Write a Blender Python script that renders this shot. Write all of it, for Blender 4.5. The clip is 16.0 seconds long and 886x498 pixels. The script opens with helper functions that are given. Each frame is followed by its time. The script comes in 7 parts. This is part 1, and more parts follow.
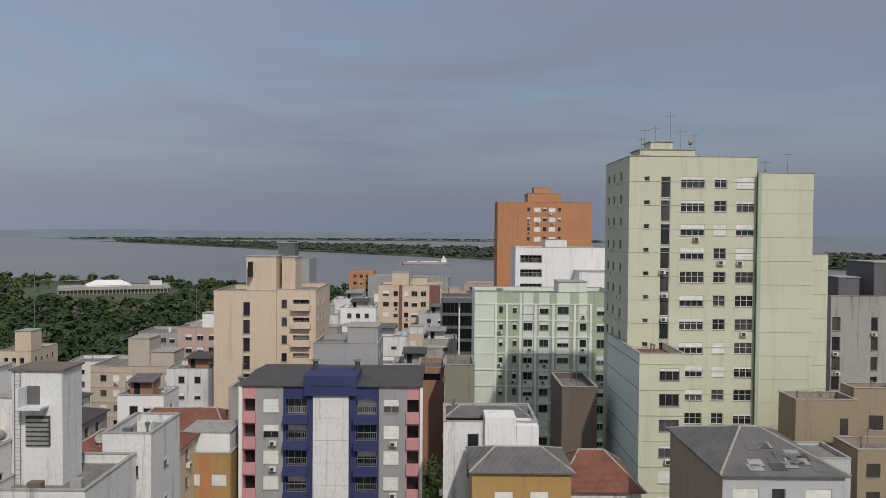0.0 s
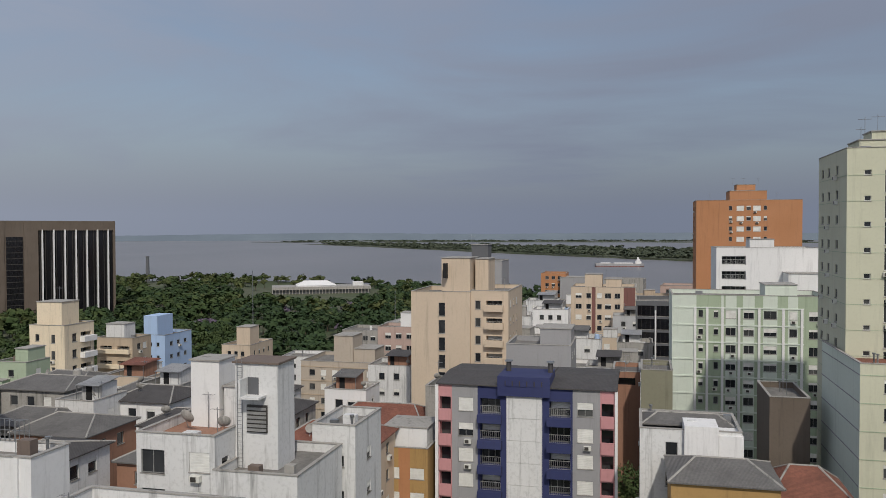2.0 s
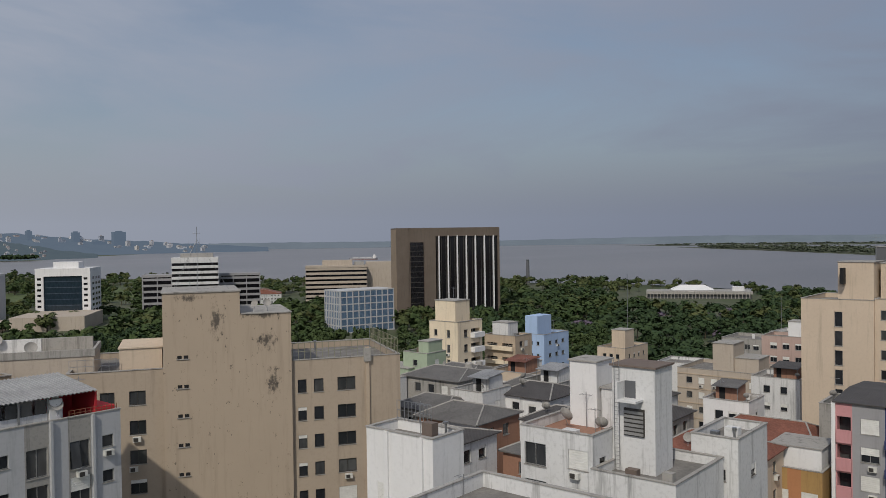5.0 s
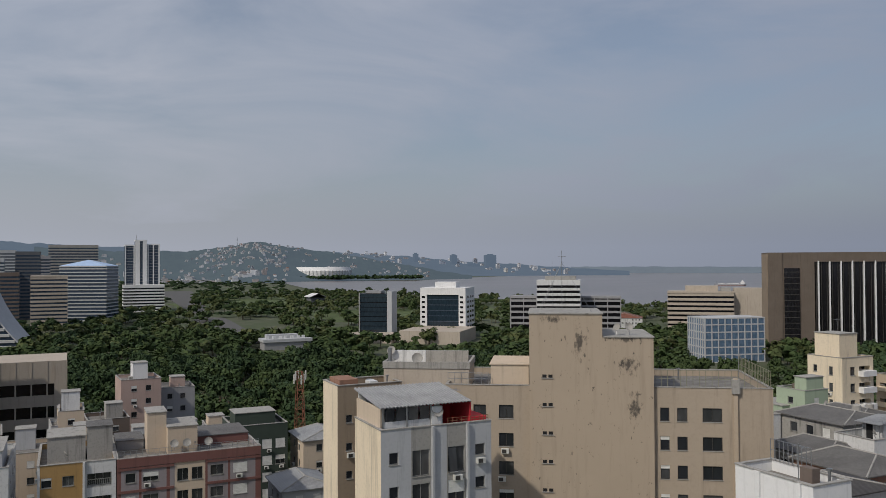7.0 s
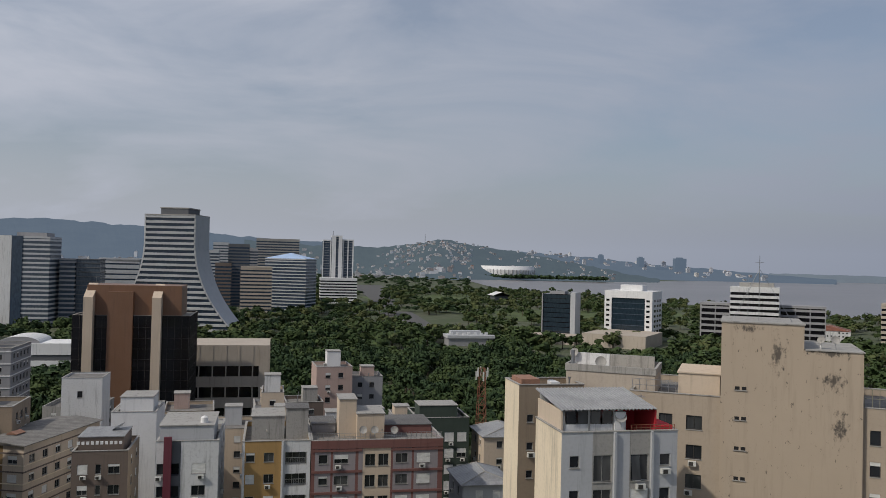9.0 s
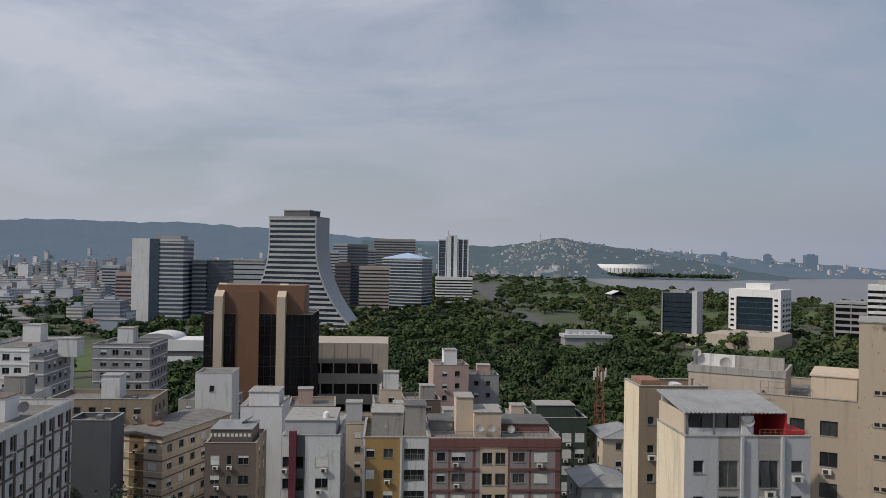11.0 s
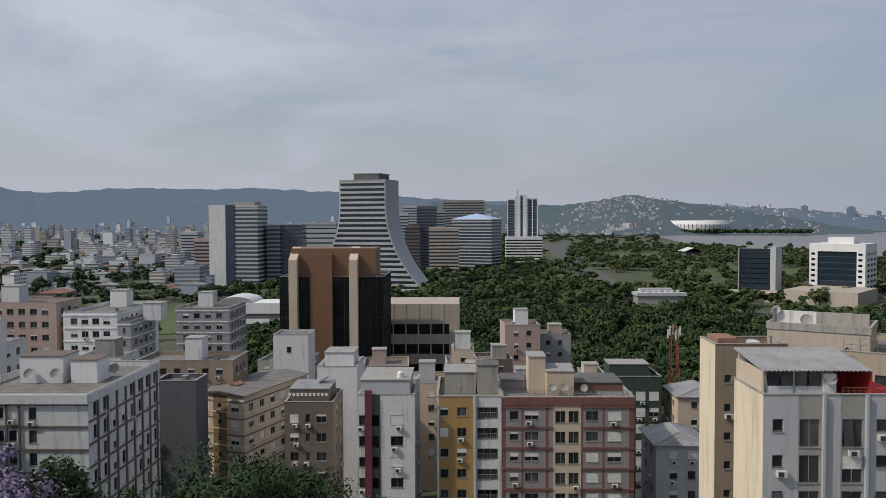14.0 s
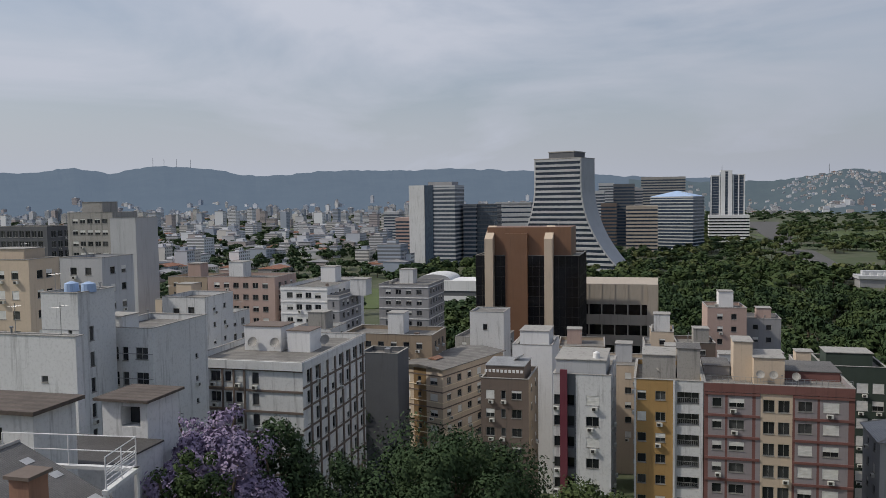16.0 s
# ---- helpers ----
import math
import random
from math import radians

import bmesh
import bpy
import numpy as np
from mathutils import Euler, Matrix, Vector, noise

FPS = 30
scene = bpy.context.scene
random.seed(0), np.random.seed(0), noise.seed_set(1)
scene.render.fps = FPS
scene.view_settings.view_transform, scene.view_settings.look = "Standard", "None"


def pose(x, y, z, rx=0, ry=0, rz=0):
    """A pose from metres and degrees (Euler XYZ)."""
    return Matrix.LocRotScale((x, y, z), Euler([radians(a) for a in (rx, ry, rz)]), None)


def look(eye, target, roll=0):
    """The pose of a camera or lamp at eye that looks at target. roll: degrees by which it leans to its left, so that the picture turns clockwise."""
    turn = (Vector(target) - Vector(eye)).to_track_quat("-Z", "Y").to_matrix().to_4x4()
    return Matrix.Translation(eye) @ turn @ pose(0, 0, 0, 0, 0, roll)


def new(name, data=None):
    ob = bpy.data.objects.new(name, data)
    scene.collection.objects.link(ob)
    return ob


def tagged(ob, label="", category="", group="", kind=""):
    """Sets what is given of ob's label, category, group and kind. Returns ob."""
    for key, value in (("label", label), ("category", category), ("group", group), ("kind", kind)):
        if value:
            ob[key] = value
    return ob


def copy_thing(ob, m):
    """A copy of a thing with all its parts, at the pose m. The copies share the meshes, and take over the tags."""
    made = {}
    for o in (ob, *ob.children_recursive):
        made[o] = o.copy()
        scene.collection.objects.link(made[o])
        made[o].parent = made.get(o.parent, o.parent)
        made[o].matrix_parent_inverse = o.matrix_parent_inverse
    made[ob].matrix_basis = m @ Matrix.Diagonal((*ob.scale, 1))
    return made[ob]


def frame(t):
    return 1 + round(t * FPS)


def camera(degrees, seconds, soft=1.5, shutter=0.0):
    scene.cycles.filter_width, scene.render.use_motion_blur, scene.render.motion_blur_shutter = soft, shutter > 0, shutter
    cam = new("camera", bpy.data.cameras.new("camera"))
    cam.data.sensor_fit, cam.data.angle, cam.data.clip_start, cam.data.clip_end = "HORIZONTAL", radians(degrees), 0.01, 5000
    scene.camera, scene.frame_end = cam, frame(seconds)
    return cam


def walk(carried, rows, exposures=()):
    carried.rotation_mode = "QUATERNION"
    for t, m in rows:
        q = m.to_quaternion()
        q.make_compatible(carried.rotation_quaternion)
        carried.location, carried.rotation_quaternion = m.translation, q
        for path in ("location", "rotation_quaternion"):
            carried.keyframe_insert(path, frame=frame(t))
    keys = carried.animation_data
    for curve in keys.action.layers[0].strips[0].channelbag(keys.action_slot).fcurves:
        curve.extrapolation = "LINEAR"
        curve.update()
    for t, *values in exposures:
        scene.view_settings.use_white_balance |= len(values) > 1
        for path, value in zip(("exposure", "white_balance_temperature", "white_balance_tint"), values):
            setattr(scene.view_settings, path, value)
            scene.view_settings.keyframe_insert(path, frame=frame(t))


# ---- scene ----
cam = camera(57.7, 16.0, soft=0.65)
EYE, REACH = 58.0, 0.4  # eye over the river, and how far before the turning body the camera is held
ROWS = [
    (0, -0.00, -1.40, -0.46),
    (0.5, 2.70, -1.42, -0.26),
    (1, 6.83, -1.40, -0.08),
    (1.5, 10.65, -1.34, 0.04),
    (2, 13.58, -1.33, 0.13),
    (2.5, 17.03, -1.27, 0.30),
    (3, 21.65, -1.17, 0.46),
    (3.2, 23.28, -1.08, 0.60),
    (5.3, 43.35, -0.69, 0.78),
    (5.5, 45.96, -0.50, 0.74),
    (6, 52.81, 0.30, 0.70),
    (6.5, 59.09, 0.77, 0.48),
    (7, 65.05, 1.09, 0.27),
    (7.5, 69.57, 1.07, -0.10),
    (8, 72.74, 0.98, -0.56),
    (8.5, 75.37, 0.97, -0.94),
    (9, 78.09, 0.95, -1.37),
    (9.5, 81.05, 0.96, -1.78),
    (9.7, 82.27, 0.98, -1.92),
    (12, 87.59, 0.22, -0.20),
    (12.5, 88.44, -0.34, 0.06),
    (13, 89.87, -0.90, 0.35),
    (13.5, 90.65, -1.52, 0.32),
    (14, 91.18, -2.12, 0.24),
    (14.5, 92.34, -2.63, 0.23),
    (15, 96.42, -3.13, 0.44),
    (15.5, 101.61, -3.37, 0.78),
    (16, 104.98, -3.50, 0.78),
]


def held(yaw, pitch, roll):
    a = radians(yaw)
    return pose(-REACH * math.sin(a), REACH * math.cos(a), EYE, 90 + pitch, roll, yaw)


walk(cam, [(t, held(yaw, pitch, roll)) for t, yaw, pitch, roll in ROWS],
     exposures=[(0.0, 0.0), (1.5, -0.03), (3.0, -0.12), (5.5, -0.2), (7.5, -0.14), (9.5, -0.1), (12.5, 0.02), (16.0, 0.06)])

# ---- world and sun ----
SUN_YAW, SUN_HIGH = 200.0, 44.0
world = bpy.data.worlds.new("sky")
scene.world = world
world.use_nodes = True
wn, wl = world.node_tree.nodes, world.node_tree.links
wn.clear()
sky = wn.new("ShaderNodeTexSky")
sky.sky_type, sky.sun_disc = "NISHITA", False
sky.sun_elevation, sky.sun_rotation = radians(SUN_HIGH), radians(360 - SUN_YAW)
sky.air_density, sky.dust_density, sky.altitude = 1.0, 3.0, 60
coord = wn.new("ShaderNodeTexCoord")
stretch = wn.new("ShaderNodeMapping")
stretch.inputs["Scale"].default_value = (1.1, 1.6, 5.5)
stretch.inputs["Rotation"].default_value = (0.0, radians(14), radians(20))
clouds = wn.new("ShaderNodeTexNoise")
clouds.inputs["Scale"].default_value, clouds.inputs["Detail"].default_value = 1.5, 6
clouds.inputs["Roughness"].default_value, clouds.inputs["Distortion"].default_value = 0.55, 0.5
spread = wn.new("ShaderNodeMapRange")
spread.inputs["From Min"].default_value, spread.inputs["From Max"].default_value = 0.36, 0.62
spread.inputs["To Min"].default_value, spread.inputs["To Max"].default_value = 0.35, 0.95
veil = wn.new("ShaderNodeMix")
veil.data_type = "RGBA"
height = wn.new("ShaderNodeSeparateXYZ")
ramp = wn.new("ShaderNodeValToRGB")
ramp.color_ramp.elements[0].position, ramp.color_ramp.elements[0].color = 0.49, (1.80, 2.02, 2.52, 1)
ramp.color_ramp.elements[1].position, ramp.color_ramp.elements[1].color = 0.72, (2.6, 2.86, 3.5, 1)
lift = wn.new("ShaderNodeMath")
lift.operation = "MULTIPLY_ADD"
lift.inputs[1].default_value, lift.inputs[2].default_value = 0.5, 0.5
back = wn.new("ShaderNodeBackground")
back.inputs["Strength"].default_value = 0.1
out = wn.new("ShaderNodeOutputWorld")
wl.new(coord.outputs["Generated"], stretch.inputs["Vector"])
wl.new(stretch.outputs["Vector"], clouds.inputs["Vector"])
wl.new(clouds.outputs["Fac"], spread.inputs["Value"])
wl.new(coord.outputs["Generated"], height.inputs[0])
wl.new(height.outputs["Z"], lift.inputs[0])
wl.new(lift.outputs[0], ramp.inputs["Fac"])
low = wn.new("ShaderNodeMapRange")  # haze closes over near the horizon
low.inputs["From Min"].default_value, low.inputs["From Max"].default_value = 0.02, 0.20
low.inputs["To Min"].default_value, low.inputs["To Max"].default_value = 1.0, 0.0
haze = wn.new("ShaderNodeMath")
haze.operation = "MAXIMUM"
wl.new(height.outputs["Z"], low.inputs["Value"])
wl.new(low.outputs["Result"], haze.inputs[0])
wl.new(spread.outputs["Result"], haze.inputs[1])
wl.new(haze.outputs[0], veil.inputs["Factor"])
wl.new(sky.outputs["Color"], veil.inputs["A"])
# the thin cloud is brighter towards the sun
side = wn.new("ShaderNodeVectorMath")
side.operation = "DOT_PRODUCT"
side.inputs[1].default_value = (-math.sin(radians(150)), math.cos(radians(150)), 0.25)
glare = wn.new("ShaderNodeMapRange")
glare.inputs["From Min"].default_value, glare.inputs["From Max"].default_value = -0.85, 0.75
glare.inputs["To Min"].default_value, glare.inputs["To Max"].default_value = 1.07, 2.25
bright = wn.new("ShaderNodeVectorMath")
bright.operation = "SCALE"
wl.new(coord.outputs["Generated"], side.inputs[0])
wl.new(side.outputs["Value"], glare.inputs["Value"])
wl.new(glare.outputs["Result"], bright.inputs["Scale"])
wl.new(ramp.outputs["Color"], bright.inputs[0])
warm = wn.new("ShaderNodeMix")
warm.data_type = "RGBA"
warm.inputs["A"].default_value, warm.inputs["B"].default_value = (0.95, 0.98, 1.05, 1), (1.05, 1.0, 0.93, 1)
part_way = wn.new("ShaderNodeMapRange")
part_way.inputs["From Min"].default_value, part_way.inputs["From Max"].default_value = -0.85, 0.4
tint = wn.new("ShaderNodeVectorMath")
tint.operation = "MULTIPLY"
wl.new(side.outputs["Value"], part_way.inputs["Value"])
wl.new(part_way.outputs["Result"], warm.inputs["Factor"])
wl.new(bright.outputs["Vector"], tint.inputs[0])
wl.new(warm.outputs["Result"], tint.inputs[1])
wl.new(tint.outputs["Vector"], veil.inputs["B"])
wl.new(veil.outputs["Result"], back.inputs["Color"])
wl.new(back.outputs["Background"], out.inputs["Surface"])
lamp = bpy.data.lights.new("sun", "SUN")
lamp.energy, lamp.angle, lamp.color = 2.4, radians(1.2), (1.0, 0.93, 0.82)
sun_ob = new("sun", lamp)
s_yaw, s_el = radians(SUN_YAW), radians(SUN_HIGH)
to_sun = Vector((-math.sin(s_yaw) * math.cos(s_el), math.cos(s_yaw) * math.cos(s_el), math.sin(s_el)))
sun_ob.matrix_world = look(to_sun * 500, (0, 0, 0))


# ---- materials ----
def base_nodes(name):
    m = bpy.data.materials.new(name)
    m.use_nodes = True
    n, l = m.node_tree.nodes, m.node_tree.links
    return m, n, l, n["Principled BSDF"]


def noise_node(n, l, vector, scale, detail=4, rough=0.6):
    x = n.new("ShaderNodeTexNoise")
    x.inputs["Scale"].default_value, x.inputs["Detail"].default_value = scale, detail
    x.inputs["Roughness"].default_value = rough
    l.new(vector, x.inputs["Vector"])
    return x


def mapped(n, l, scale):
    g = n.new("ShaderNodeNewGeometry")
    m = n.new("ShaderNodeMapping")
    m.inputs["Scale"].default_value = scale
    l.new(g.outputs["Position"], m.inputs["Vector"])
    return m.outputs["Vector"]


def blend(n, l, fac, a, b, mode="MIX"):
    x = n.new("ShaderNodeMix")
    x.data_type, x.blend_type = "RGBA", mode
    for key, v in (("Factor", fac), ("A", a), ("B", b)):
        if isinstance(v, (int, float)):
            x.inputs[key].default_value = v
        elif isinstance(v, tuple):
            x.inputs[key].default_value = (*v, 1)
        else:
            l.new(v, x.inputs[key])
    return x.outputs["Result"]


def ranged(n, l, value, a, b, c=0.0, d=1.0):
    x = n.new("ShaderNodeMapRange")
    for key, v in (("From Min", a), ("From Max", b), ("To Min", c), ("To Max", d)):
        x.inputs[key].default_value = v
    l.new(value, x.inputs["Value"])
    return x.outputs["Result"]


def bumped(n, l, bsdf, value, strength, distance=0.02):
    x = n.new("ShaderNodeBump")
    x.inputs["Strength"].default_value, x.inputs["Distance"].default_value = strength, distance
    l.new(value, x.inputs["Height"])
    l.new(x.outputs["Normal"], bsdf.inputs["Normal"])


def stucco(name, color, dirt=0.35, rough=0.85):
    """Painted render: broad fading, rain streaks and grain."""
    m, n, l, b = base_nodes(name)
    broad = noise_node(n, l, mapped(n, l, (1, 1, 1)), 0.13, 4)
    streak = noise_node(n, l, mapped(n, l, (1.3, 1.3, 0.09)), 1.0, 5, 0.7)
    grain = noise_node(n, l, mapped(n, l, (1, 1, 1)), 3.5, 4)
    dark = tuple(c * 0.40 + 0.015 for c in color)
    pale = tuple(min(c * 1.12 + 0.02, 0.86) for c in color)
    c = blend(n, l, ranged(n, l, broad.outputs["Fac"], 0.35, 0.7, 0, 0.6), color, pale)
    c = blend(n, l, ranged(n, l, streak.outputs["Fac"], 0.54, 0.78, 0, dirt * 1.7), c, dark)
    c = blend(n, l, ranged(n, l, grain.outputs["Fac"], 0.50, 0.78, 0, dirt * 0.5), c, dark)
    l.new(c, b.inputs["Base Color"])
    b.inputs["Roughness"].default_value = rough
    bumped(n, l, b, grain.outputs["Fac"], 0.25)
    return m


def plain(name, color, rough=0.6, metal=0.0, vary=0.25, scale=1.2):
    m, n, l, b = base_nodes(name)
    a = noise_node(n, l, mapped(n, l, (1, 1, 1)), scale, 5)
    info = n.new("ShaderNodeObjectInfo")
    dark = tuple(c * (1 - vary) for c in color)
    c = blend(n, l, ranged(n, l, a.outputs["Fac"], 0.35, 0.7), color, dark)
    c = blend(n, l, ranged(n, l, info.outputs["Random"], 0, 1, 0, vary), c, dark)
    l.new(c, b.inputs["Base Color"])
    b.inputs["Roughness"].default_value, b.inputs["Metallic"].default_value = rough, metal
    return m


def glazing(name, color, light=0.25, rough=0.12):
    """Window glass with curtains or dark rooms behind it, pane by pane."""
    m, n, l, b = base_nodes(name)
    info = n.new("ShaderNodeObjectInfo")
    a = noise_node(n, l, mapped(n, l, (1, 1, 0.4)), 0.9, 2)
    f = ranged(n, l, info.outputs["Random"], 0.45, 1, 0, light)
    c = blend(n, l, f, color, (0.55, 0.55, 0.52))
    c = blend(n, l, ranged(n, l, a.outputs["Fac"], 0.4, 0.62, 0, 0.5), c, tuple(x * 0.5 for x in color))
    l.new(c, b.inputs["Base Color"])
    b.inputs["Roughness"].default_value = rough
    b.inputs["IOR"].default_value = 1.5
    return m


def roofing(name, color, ribs=4.0, along="X", dirt=0.5, rough=0.8):
    m, n, l, b = base_nodes(name)
    w = n.new("ShaderNodeTexWave")
    w.bands_direction = along
    w.inputs["Scale"].default_value, w.inputs["Distortion"].default_value = ribs, 0.3
    l.new(mapped(n, l, (1, 1, 1)), w.inputs["Vector"])
    a = noise_node(n, l, mapped(n, l, (1, 1, 1)), 0.45, 6, 0.7)
    g = noise_node(n, l, mapped(n, l, (1, 1, 1)), 4, 4)
    dark = tuple(c * 0.4 for c in color)
    c = blend(n, l, ranged(n, l, a.outputs["Fac"], 0.42, 0.7, 0, dirt), color, dark)
    c = blend(n, l, ranged(n, l, g.outputs["Fac"], 0.4, 0.7, 0, dirt * 0.6), c, dark)
    c = blend(n, l, ranged(n, l, w.outputs["Fac"], 0, 1, 0, 0.3), c, dark)
    l.new(c, b.inputs["Base Color"])
    b.inputs["Roughness"].default_value = rough
    bumped(n, l, b, w.outputs["Fac"], 0.5, 0.05)
    return m


def leafy(name, a, bcol, scale=0.12):
    m, n, l, b = base_nodes(name)
    g = n.new("ShaderNodeNewGeometry")
    x = noise_node(n, l, g.outputs["Position"], scale, 3)
    c = blend(n, l, ranged(n, l, x.outputs["Fac"], 0.35, 0.68), a, bcol)
    c = blend(n, l, ranged(n, l, g.outputs["Random Per Island"], 0, 1, 0, 0.35), c, tuple(v * 0.5 for v in a))
    l.new(c, b.inputs["Base Color"])
    b.inputs["Roughness"].default_value = 0.75
    b.inputs["Specular IOR Level"].default_value = 0.1
    return m


GLASS = glazing("window_glass", (0.022, 0.025, 0.03), 0.14)
BLUEGLASS = glazing("tinted_glass", (0.02, 0.035, 0.05), 0.06, 0.08)
SKYGLASS = glazing("sky_tinted_glass", (0.10, 0.17, 0.27), 0.05, 0.08)
# far towers' glass, lighter and bluer: distance haze put into its colour
TOWERGLASS = glazing("grey_blue_glass", (0.05, 0.072, 0.105), 0.10, 0.15)
STAINED = roofing("stained_slab", (0.13, 0.105, 0.09), 0.4, "X", 0.8, 0.95)
BLACKGLASS = glazing("black_glass", (0.008, 0.008, 0.011), 0.03, 0.10)
SHUTTER = plain("shutter_white", (0.74, 0.74, 0.71), 0.55, 0, 0.22)
CREAMSHUT = plain("shutter_cream", (0.62, 0.57, 0.46), 0.6, 0, 0.25)
FRAME = plain("frame_alu", (0.42, 0.42, 0.41), 0.4, 0.5, 0.3)
DARKFRAME = plain("frame_dark", (0.06, 0.055, 0.05), 0.5, 0.2)
METAL = plain("galvanised", (0.38, 0.39, 0.40), 0.4, 0.8)
RUST = plain("rusty_steel", (0.26, 0.10, 0.06), 0.7, 0.3)
RAIL = plain("rail_metal", (0.55, 0.55, 0.54), 0.4, 0.6)
AC = plain("unit_plastic", (0.66, 0.66, 0.62), 0.5, 0, 0.2)
BLACK = plain("black_void", (0.012, 0.012, 0.013), 0.9)
CONCRETE = stucco("concrete", (0.31, 0.30, 0.28), 0.85)
SLAB = roofing("roof_slab", (0.23, 0.22, 0.205), 0.15, "X", 0.75, 0.95)
GREYROOF = roofing("fibre_cement", (0.165, 0.16, 0.155), 3.0, "X", 0.6)
DARKROOF = roofing("dark_fibre_cement", (0.085, 0.08, 0.08), 2.4, "X", 0.6)
TINROOF = roofing("tin_roof", (0.34, 0.345, 0.35), 2.0, "Y", 0.7, 0.45)
TILEROOF = roofing("clay_tile_roof", (0.25, 0.095, 0.062), 2.2, "Y", 0.95)
WHITE = stucco("paint_white", (0.68, 0.68, 0.68), 0.30)
OLDWHITE = stucco("paint_old_white", (0.60, 0.605, 0.605), 0.72)
CREAM = stucco("paint_cream", (0.53, 0.435, 0.335), 0.30)
BEIGE = stucco("paint_beige", (0.42, 0.34, 0.255), 0.35)
SANDGREY = stucco("paint_sand_grey", (0.41, 0.355, 0.295), 0.35)
TAN = stucco("paint_tan", (0.27, 0.21, 0.15), 0.4)
YELLOWGREEN = stucco("paint_pale_yellow", (0.50, 0.505, 0.39), 0.22)
PALEGREEN = stucco("paint_pale_green", (0.56, 0.62, 0.55), 0.2)
GREEN = stucco("paint_green", (0.33, 0.40, 0.29), 0.3)
ORANGE = stucco("brick_orange", (0.40, 0.185, 0.085), 0.25)
BLUE = stucco("paint_blue", (0.022, 0.030, 0.105), 0.3)
PINK = stucco("paint_pink", (0.48, 0.235, 0.245), 0.25)
GREY = stucco("paint_grey", (0.28, 0.28, 0.29), 0.25)
LIGHTGREY = stucco("paint_light_grey", (0.42, 0.43, 0.445), 0.35)
YELLOW = stucco("paint_yellow", (0.36, 0.225, 0.085), 0.4)
RED = stucco("paint_brick_red", (0.17, 0.075, 0.065), 0.4)
MAROON = stucco("paint_maroon", (0.13, 0.025, 0.04), 0.2)
MAUVE = stucco("paint_mauve_grey", (0.26, 0.235, 0.245), 0.3)
BROWN = stucco("paint_brown", (0.14, 0.108, 0.09), 0.3)
COPPER = stucco("cladding_copper_brown", (0.18, 0.092, 0.05), 0.3, 0.5)
DARKBROWN = stucco("concrete_dark_brown", (0.12, 0.095, 0.075), 0.4)
SKYBLUE = stucco("paint_sky_blue", (0.34, 0.46, 0.66), 0.25)
DARKGREY = stucco("paint_dark_grey", (0.10, 0.105, 0.115), 0.3)
DARKGREEN = stucco("paint_dark_green", (0.035, 0.052, 0.040), 0.3)
# pale cream paint; on two south walls it also stands in for sunlight
PALE_AND_SUNLIT_CREAM = stucco("paint_pale_and_sunlit_cream", (0.70, 0.60, 0.45), 0.5)
OCHRE = stucco("paint_ochre_brown", (0.20, 0.125, 0.055), 0.3)
KHAKI = stucco("paint_khaki", (0.22, 0.215, 0.155), 0.35)
SALMON = stucco("paint_salmon", (0.42, 0.31, 0.27), 0.3)
BRICK = stucco("bare_brick", (0.28, 0.15, 0.10), 0.5)
BARK = plain("bark", (0.10, 0.075, 0.05), 0.9)
LEAF = leafy("foliage", (0.044, 0.072, 0.028), (0.080, 0.108, 0.042), 0.07)
LEAFDARK = leafy("foliage_dark", (0.034, 0.060, 0.028), (0.056, 0.086, 0.038), 0.09)
# island leaves made paler and greyer: river haze painted into their colour
ISLELEAF = leafy("foliage_isle_haze", (0.070, 0.088, 0.060), (0.105, 0.120, 0.085))
LEAFOLIVE = leafy("foliage_olive", (0.075, 0.10, 0.04), (0.11, 0.12, 0.05))
LILAC = leafy("blossom_lilac", (0.25, 0.20, 0.31), (0.33, 0.275, 0.39), 0.6)
PALELILAC = leafy("foliage_mauve", (0.12, 0.10, 0.13), (0.16, 0.13, 0.18))


# ---- mesh helpers ----
def mesh_of(name, verts, faces, mats, idx=None):
    me = bpy.data.meshes.new(name)
    me.from_pydata(verts, [], faces)
    for m in mats:
        me.materials.append(m)
    if idx is not None:
        me.polygons.foreach_set("material_index", idx)
    me.update()
    return me


